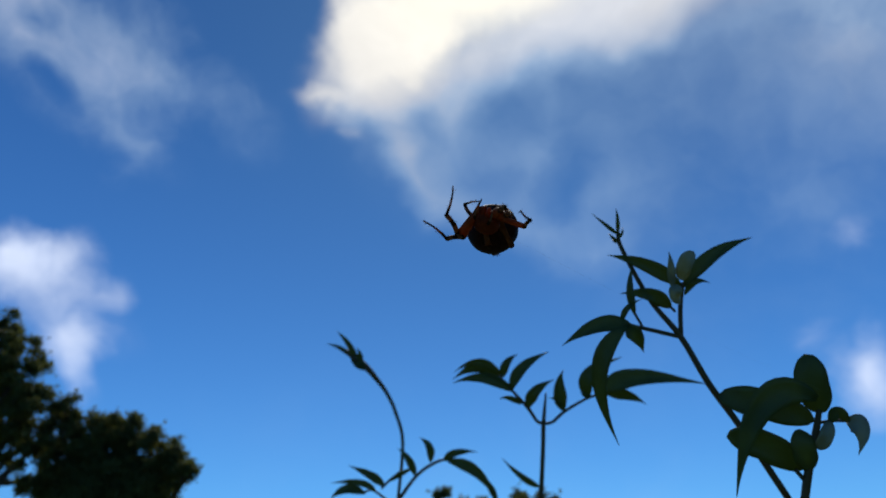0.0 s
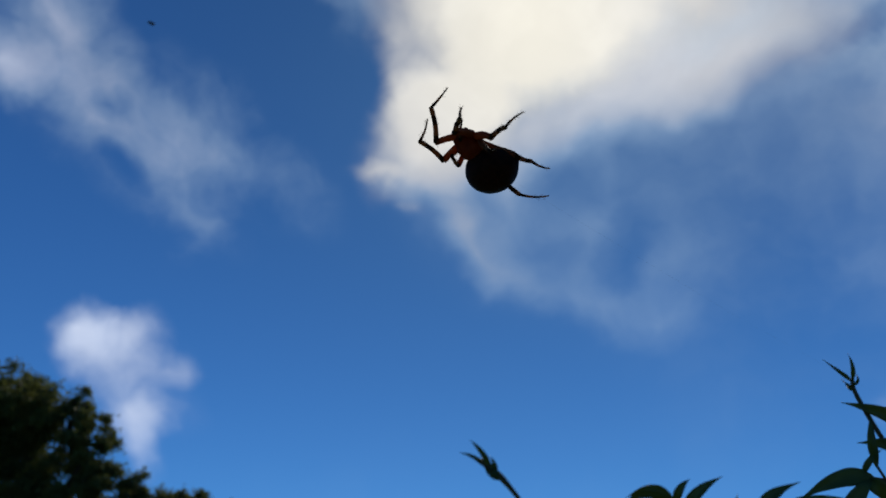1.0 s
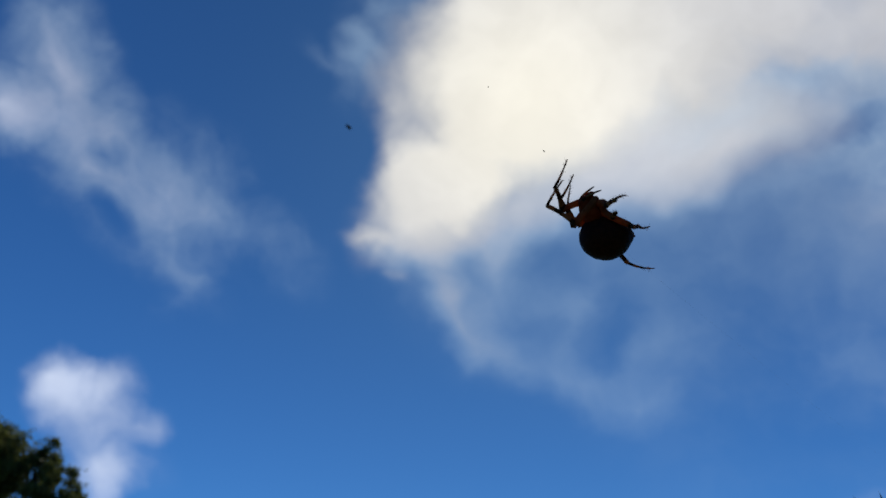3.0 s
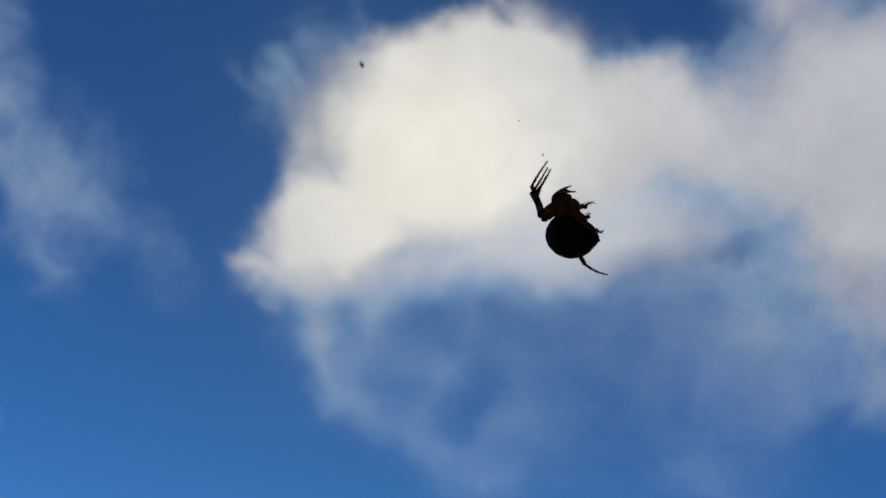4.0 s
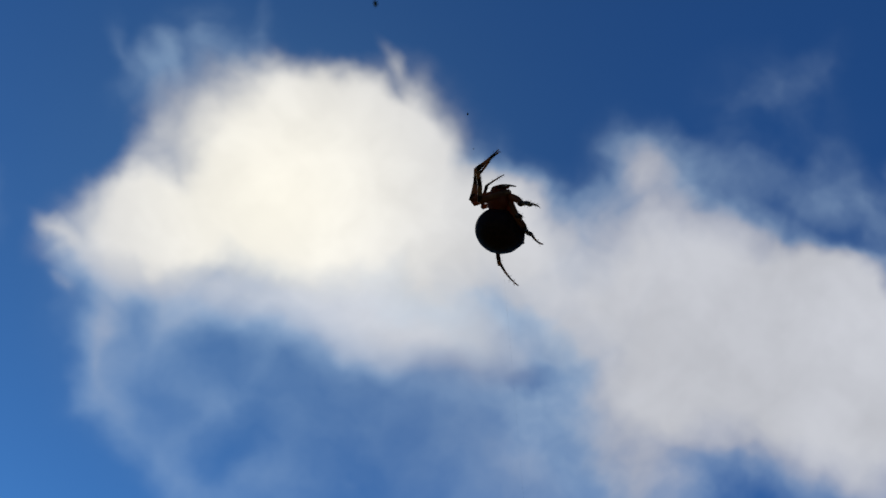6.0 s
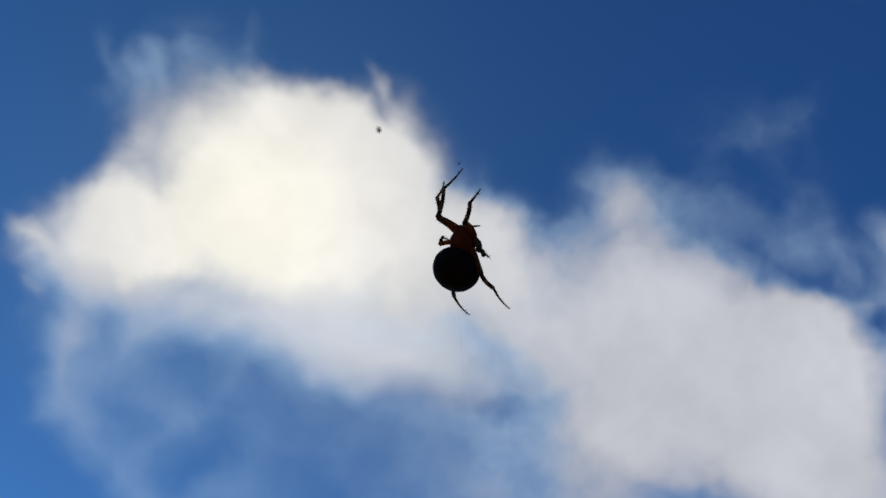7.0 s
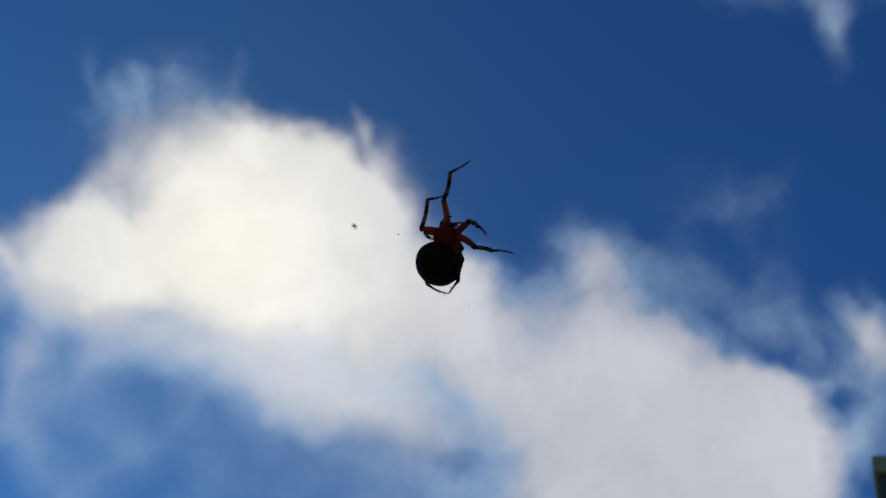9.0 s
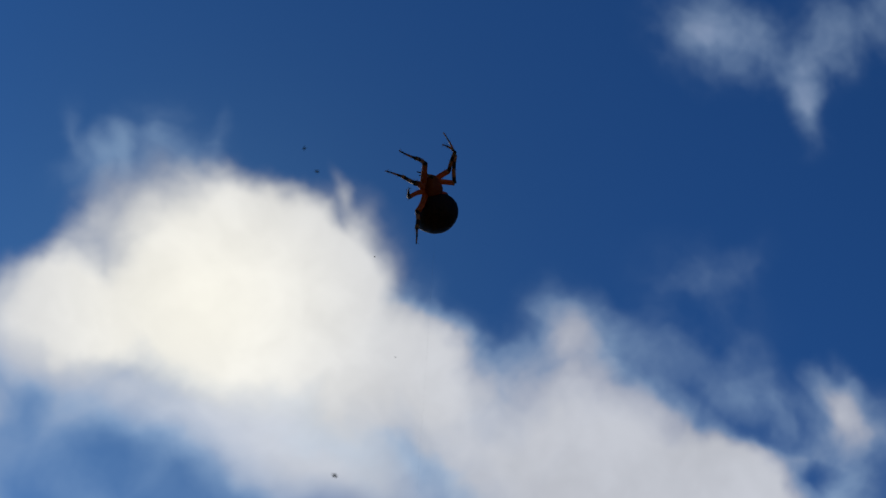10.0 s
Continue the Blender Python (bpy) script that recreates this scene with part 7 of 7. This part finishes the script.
    walk(legs["R3"][2], [
        (0, pose(0.0016, 0.0041, 0.0051, -135.2, -43.0, -133.1)), (0.2, pose(-0.0004, 0.0044, 0.0041, -128.7, -42.6, -136.3)),
        (0.25, pose(-0.0007, 0.0039, 0.0065, -95.7, -39.2, -147.1)), (0.3, pose(-0.0010, 0.0023, 0.0082, -66.0, -32.0, -153.4)),
        (0.4, pose(-0.0031, 0.0024, 0.0066, -95.8, -18.9, -140.6)), (0.5, pose(-0.0039, 0.0020, 0.0041, -120.8, -2.0, -136.2)),
        (0.6, pose(-0.0033, 0.0021, 0.0066, -142.5, -3.8, -137.6)), (0.65, pose(-0.0027, 0.0018, 0.0076, -153.3, -4.9, -138.0)),
        (0.75, pose(-0.0008, 0.0004, 0.0089, -175.1, -7.8, -135.6)), (0.8, pose(0.0002, -0.0004, 0.0090, 173.9, -8.8, -134.1)),
        (1, pose(0.0008, 0.0001, 0.0089, -166.3, -23.1, -135.2)), (1.5, pose(0.0008, 0.0018, 0.0085, -155.2, -16.2, -137.6)),
        (2, pose(0.0013, 0.0007, 0.0087, 175.4, -25.5, -131.4)), (3.5, pose(0.0019, 0.0025, 0.0077, -150.4, -27.7, -147.7)),
        (4.5, pose(0.0013, 0.0027, 0.0078, -146.8, -30.7, -146.6)), (5.5, pose(0.0016, 0.0030, 0.0074, -145.7, -37.1, -137.8)),
        (6.25, pose(0.0000, 0.0014, 0.0088, -161.8, -23.3, -129.6)), (7, pose(-0.0015, -0.0008, 0.0087, -174.7, -8.2, -126.0)),
        (7.5, pose(-0.0012, 0.0013, 0.0086, -171.7, -15.4, -124.7)), (8, pose(-0.0012, 0.0004, 0.0088, -175.4, -7.4, -123.2)),
        (8.5, pose(-0.0016, 0.0000, 0.0087, -174.3, -13.0, -128.5)), (9, pose(-0.0016, 0.0002, 0.0087, -173.0, -34.0, -125.2)),
        (9.15, pose(-0.0019, 0.0018, 0.0081, -104.7, -68.6, -179.4)), (9.3, pose(-0.0022, 0.0030, 0.0069, -23.2, -39.3, 110.1)),
        (9.4, pose(-0.0029, 0.0025, 0.0068, -129.1, -65.8, -128.6)), (9.5, pose(-0.0031, 0.0024, 0.0065, -145.5, -6.9, -89.0)),
        (9.7, pose(-0.0014, 0.0030, 0.0075, -134.0, -22.6, -103.9)), (9.75, pose(-0.0023, 0.0030, 0.0069, -126.1, -30.6, -109.6)),
        (9.85, pose(-0.0037, 0.0023, 0.0053, -104.6, -43.7, -127.0)), (10, pose(-0.0043, -0.0003, 0.0036, -57.2, -48.6, -164.8)),
    ])
    walk(legs["R4"][0], [
        (0, pose(0.0014, 0.0042, -0.0013, 52.7, 35.3, 17.9)), (0.2, pose(0.0013, 0.0042, -0.0013, 125.3, 35.9, 56.9)),
        (0.3, pose(0.0014, 0.0042, -0.0013, 129.4, 33.4, 60.8)), (0.4, pose(0.0013, 0.0042, -0.0013, 143.1, 35.9, 57.9)),
        (0.5, pose(0.0013, 0.0042, -0.0013, 157.1, 38.9, 55.7)), (0.8, pose(0.0013, 0.0042, -0.0013, 174.9, 37.7, 56.1)),
        (1, pose(0.0014, 0.0042, -0.0013, 123.7, 48.2, 47.7)), (1.5, pose(0.0014, 0.0042, -0.0013, 130.3, 51.1, 41.6)),
        (2, pose(0.0013, 0.0042, -0.0013, 129.1, 49.3, 45.1)), (3.5, pose(0.0013, 0.0042, -0.0013, 117.5, 35.6, 72.6)),
        (4.5, pose(0.0013, 0.0042, -0.0013, 119.2, 42.9, 55.4)), (5.5, pose(0.0013, 0.0042, -0.0013, 106.7, 41.4, 60.2)),
        (7, pose(0.0014, 0.0042, -0.0013, 89.9, 43.4, 41.4)), (7.5, pose(0.0013, 0.0042, -0.0013, 76.0, 43.1, 38.1)),
        (8, pose(0.0014, 0.0042, -0.0013, 49.2, 43.8, 37.6)), (8.5, pose(0.0014, 0.0042, -0.0013, 94.6, 43.7, 44.6)),
        (9, pose(0.0013, 0.0042, -0.0013, 65.8, 43.1, 45.1)), (9.3, pose(0.0014, 0.0042, -0.0013, 89.9, 43.2, 45.6)),
        (9.5, pose(0.0013, 0.0042, -0.0013, 87.6, 42.9, 28.8)), (9.7, pose(0.0014, 0.0042, -0.0013, 57.0, 38.6, 11.1)),
        (10, pose(0.0014, 0.0042, -0.0013, 47.4, 35.5, 6.1)),
    ])
    walk(legs["R4"][1], [
        (0, pose(0.0000, 0.0000, 0.0057, 72.6, -23.8, -17.6)), (0.2, pose(0.0000, 0.0000, 0.0057, 44.8, -69.5, 16.1)),
        (0.3, pose(0.0000, 0.0000, 0.0057, 103.0, -78.3, -29.1)), (0.35, pose(0.0000, 0.0000, 0.0057, 18.9, -65.6, 44.7)),
        (0.4, pose(0.0000, 0.0000, 0.0057, -1.0, -42.4, 53.5)), (0.45, pose(0.0000, 0.0000, 0.0057, -14.8, -19.4, 53.2)),
        (0.5, pose(0.0000, 0.0000, 0.0057, -27.9, 3.0, 47.5)), (0.8, pose(0.0000, 0.0000, 0.0057, -30.3, 12.2, 47.5)),
        (0.85, pose(0.0000, 0.0000, 0.0057, -16.9, -3.3, 50.4)), (0.9, pose(0.0000, 0.0000, 0.0057, -3.5, -19.0, 49.6)),
        (0.95, pose(0.0000, 0.0000, 0.0057, 12.1, -34.1, 44.4)), (1, pose(0.0000, 0.0000, 0.0057, 33.2, -46.9, 32.3)),
        (1.5, pose(0.0000, 0.0000, 0.0057, 45.9, -38.4, 36.2)), (2, pose(0.0000, 0.0000, 0.0057, 53.2, -45.2, 31.2)),
        (2.75, pose(0.0000, 0.0000, 0.0057, 88.3, -64.2, -8.1)), (3.5, pose(0.0000, 0.0000, 0.0057, 147.1, -59.4, -71.0)),
        (4.5, pose(0.0000, 0.0000, 0.0057, 132.6, -54.6, -55.5)), (5.5, pose(0.0000, 0.0000, 0.0057, 142.2, -54.6, -55.3)),
        (6.25, pose(0.0000, 0.0000, 0.0057, 105.4, -63.0, -7.7)), (7, pose(0.0000, 0.0000, 0.0057, 69.1, -54.2, 39.4)),
        (7.5, pose(0.0000, 0.0000, 0.0057, 96.7, -58.0, 14.6)), (8, pose(-0.0000, -0.0000, 0.0057, 126.6, -58.5, -19.8)),
        (8.25, pose(-0.0000, -0.0000, 0.0057, 62.1, -58.3, 33.0)), (8.5, pose(0.0000, 0.0000, 0.0057, 24.7, -36.7, 57.9)),
        (8.75, pose(0.0000, 0.0000, 0.0057, 50.4, -58.6, 29.4)), (9, pose(0.0000, 0.0000, 0.0057, 107.7, -62.3, -30.6)),
        (9.15, pose(0.0000, 0.0000, 0.0057, 51.7, -65.9, 4.6)), (9.3, pose(0.0000, 0.0000, 0.0057, 5.3, -56.1, 29.9)),
        (9.5, pose(0.0000, 0.0000, 0.0057, 2.6, -24.6, 32.6)), (9.7, pose(0.0000, 0.0000, 0.0057, 33.2, -17.7, 24.7)),
        (9.85, pose(0.0000, 0.0000, 0.0057, 44.8, -0.5, 38.8)), (10, pose(0.0000, 0.0000, 0.0057, 60.6, 13.0, 56.5)),
    ])
    walk(legs["R4"][2], [
        (0, pose(-0.0022, -0.0047, 0.0072, 71.6, -23.6, -16.9)), (0.2, pose(-0.0024, -0.0047, 0.0070, 55.8, -69.6, 12.0)),
        (0.3, pose(-0.0015, -0.0052, 0.0055, 77.9, -76.6, -5.2)), (0.35, pose(-0.0021, -0.0045, 0.0078, 33.4, -70.2, 33.4)),
        (0.4, pose(-0.0022, -0.0029, 0.0097, 13.4, -59.3, 47.4)), (0.45, pose(-0.0021, -0.0006, 0.0106, 0.8, -47.6, 53.6)),
        (0.5, pose(-0.0017, 0.0019, 0.0105, -8.1, -35.5, 55.6)), (0.8, pose(-0.0013, 0.0026, 0.0103, -37.1, -22.0, 61.7)),
        (0.85, pose(-0.0014, 0.0008, 0.0109, -22.9, -30.9, 58.9)), (0.9, pose(-0.0014, -0.0011, 0.0108, -6.7, -38.7, 53.2)),
        (0.95, pose(-0.0013, -0.0029, 0.0101, 12.5, -44.8, 43.9)), (1, pose(-0.0012, -0.0043, 0.0088, 34.5, -48.1, 31.4)),
        (1.5, pose(0.0004, -0.0045, 0.0086, 63.1, -45.6, 27.2)), (2, pose(0.0003, -0.0049, 0.0080, 50.3, -44.9, 36.8)),
        (2.75, pose(-0.0009, -0.0053, 0.0058, 82.9, -66.2, 0.1)), (3.5, pose(-0.0015, -0.0046, 0.0034, 150.0, -63.0, -71.0)),
        (4.5, pose(-0.0016, -0.0047, 0.0036, 130.9, -57.3, -52.9)), (5.5, pose(-0.0007, -0.0047, 0.0032, 140.1, -59.2, -51.2)),
        (6.25, pose(0.0006, -0.0053, 0.0051, 88.9, -64.5, 8.4)), (7, pose(0.0020, -0.0049, 0.0068, 55.0, -48.6, 50.9)),
        (7.5, pose(0.0019, -0.0051, 0.0054, 86.6, -56.7, 23.5)), (8, pose(0.0011, -0.0050, 0.0040, 128.5, -57.4, -18.8)),
        (8.25, pose(0.0008, -0.0052, 0.0070, 88.3, -60.5, 9.5)), (8.5, pose(0.0004, -0.0037, 0.0096, 51.7, -53.8, 34.0)),
        (8.75, pose(-0.0005, -0.0051, 0.0075, 104.6, -57.9, -18.7)), (9, pose(-0.0014, -0.0052, 0.0049, 140.2, -39.7, -54.2)),
        (9.15, pose(-0.0027, -0.0045, 0.0071, 125.0, -50.7, -43.8)), (9.3, pose(-0.0036, -0.0027, 0.0087, 102.4, -58.7, -25.7)),
        (9.5, pose(-0.0018, -0.0014, 0.0106, 19.5, -39.0, 9.2)), (9.7, pose(-0.0000, -0.0033, 0.0100, 74.3, -10.4, 22.3)),
        (9.85, pose(0.0024, -0.0030, 0.0095, 79.6, -5.6, 45.3)), (10, pose(0.0042, -0.0021, 0.0083, 86.4, -3.3, 68.5)),
    ])
    walk(debris_bit(0.0043), [
        (0, pose(-0.3278, 0.5913, 2.0380, 24.0, 15.6, 8.4)), (1.2, pose(-0.3142, 0.5972, 2.0274, 24.0, 15.6, 8.4)),
        (1.5, pose(-0.2687, 0.6167, 1.9921, 30.0, 19.5, 10.5)), (1.7, pose(-0.2652, 0.6131, 1.9951, 34.0, 22.1, 11.9)),
        (1.9, pose(-0.2463, 0.6081, 2.0097, 38.0, 24.7, 13.3)), (2, pose(-0.2413, 0.6115, 2.0083, 40.0, 26.0, 14.0)),
        (2.2, pose(-0.2435, 0.6115, 2.0067, 44.0, 28.6, 15.4)),
        (3.5, pose(-0.1074, 0.5877, 2.0351, 70.0, 45.5, 24.5)), (4, pose(-0.1004, 0.5556, 2.0776, 80.0, 52.0, 28.0)),
        (4.5, pose(-0.1033, 0.5275, 2.1113, 90.0, 58.5, 31.5)), (5, pose(-0.1043, 0.4922, 2.1516, 100.0, 65.0, 35.0)),
        (5.5, pose(-0.0909, 0.4801, 2.1642, 110.0, 71.5, 38.5)), (7, pose(0.0065, 0.5138, 2.0848, 140.0, 91.0, 49.0)),
        (7.5, pose(0.0198, 0.5125, 2.0763, 150.0, 97.5, 52.5)), (8, pose(0.0467, 0.4937, 2.0808, 160.0, 104.0, 56.0)),
        (8.5, pose(0.0330, 0.4998, 2.0782, 170.0, 110.5, 59.5)), (9, pose(0.0393, 0.5405, 2.0438, 180.0, 117.0, 63.0)),
        (9.3, pose(0.0430, 0.5522, 2.0322, 186.0, 120.9, 65.1)), (9.5, pose(0.0743, 0.5373, 2.0330, 190.0, 123.5, 66.5)),
        (9.7, pose(0.1302, 0.5481, 2.0084, 194.0, 126.1, 67.9)), (10, pose(0.1762, 0.6284, 1.9437, 200.0, 130.0, 70.0)),
    ])
    walk(debris_bit(0.00032), [
        (0, pose(-0.0615, 0.1177, 1.5998, 30.0, 19.5, 10.5)), (1.5, pose(-0.0609, 0.1178, 1.5996, 30.0, 19.5, 10.5)),
        (2, pose(-0.0691, 0.1186, 1.5974, 40.0, 26.0, 14.0)), (3.5, pose(-0.0523, 0.1187, 1.5962, 70.0, 45.5, 24.5)),
        (4.5, pose(-0.0578, 0.1146, 1.5933, 90.0, 58.5, 31.5)), (5.5, pose(-0.0627, 0.1174, 1.5933, 110.0, 71.5, 38.5)),
        (7, pose(-0.0606, 0.1120, 1.5898, 140.0, 91.0, 49.0)), (8, pose(-0.0563, 0.1117, 1.5837, 160.0, 104.0, 56.0)),
        (9, pose(-0.0594, 0.1236, 1.5736, 180.0, 117.0, 63.0)), (9.5, pose(-0.0506, 0.1252, 1.5671, 190.0, 123.5, 66.5)),
        (10, pose(-0.0500, 0.1311, 1.5598, 200.0, 130.0, 70.0)),
    ])
    walk(debris_bit(0.0026), [
        (0, pose(-0.0508, 0.3706, 2.0039, 70.0, 45.5, 24.5)), (3.5, pose(-0.0569, 0.3589, 2.0094, 70.0, 45.5, 24.5)),
        (5.5, pose(-0.0770, 0.3200, 2.0276, 110.0, 71.5, 38.5)), (7, pose(-0.0810, 0.3121, 2.0191, 140.0, 91.0, 49.0)),
        (8.5, pose(-0.0904, 0.3172, 2.0014, 170.0, 110.5, 59.5)), (9, pose(-0.0961, 0.3133, 2.0043, 180.0, 117.0, 63.0)),
        (9.5, pose(-0.0958, 0.3115, 1.9980, 190.0, 123.5, 66.5)), (9.7, pose(-0.0940, 0.3283, 1.9800, 194.0, 126.1, 67.9)),
        (9.8, pose(-0.0630, 0.3456, 1.9564, 196.0, 127.4, 68.6)), (9.9, pose(-0.0526, 0.3684, 1.9358, 198.0, 128.7, 69.3)),
        (10, pose(-0.0406, 0.3924, 1.9148, 200.0, 130.0, 70.0)),
    ])
    walk(debris_bit(0.0017), [
        (0, pose(-0.0005, 0.3455, 2.1532, 20.0, 13.0, 7.0)), (5, pose(-0.1685, 0.2449, 2.1366, 60.0, 39.0, 21.0)),
        (8.5, pose(-0.1641, 0.2809, 2.0553, 90.0, 58.5, 31.5)), (9.5, pose(-0.1257, 0.3027, 2.0139, 100.0, 65.0, 35.0)),
        (9.7, pose(-0.1148, 0.3262, 1.9877, 104.0, 67.6, 36.4)), (9.8, pose(-0.0844, 0.3431, 1.9643, 106.0, 68.9, 37.1)),
        (9.9, pose(-0.0715, 0.3650, 1.9434, 108.0, 70.2, 37.8)), (10, pose(-0.0571, 0.3910, 1.9203, 110.0, 71.5, 38.5)),
    ])
    walk(debris_bit(0.00022), [
        (0, pose(-0.0634, 0.1145, 1.6113, 70.0, 45.5, 24.5)), (2, pose(-0.0803, 0.1112, 1.6105, 70.0, 45.5, 24.5)), (3.5, pose(-0.0614, 0.1157, 1.6048, 70.0, 45.5, 24.5)),
        (7, pose(-0.0547, 0.1200, 1.5832, 140.0, 91.0, 49.0)), (9, pose(-0.0407, 0.1220, 1.5713, 180.0, 117.0, 63.0)),
        (9.5, pose(-0.0402, 0.1239, 1.5674, 190.0, 123.5, 66.5)), (10, pose(-0.0335, 0.1384, 1.5528, 200.0, 130.0, 70.0)),
    ])


motions()
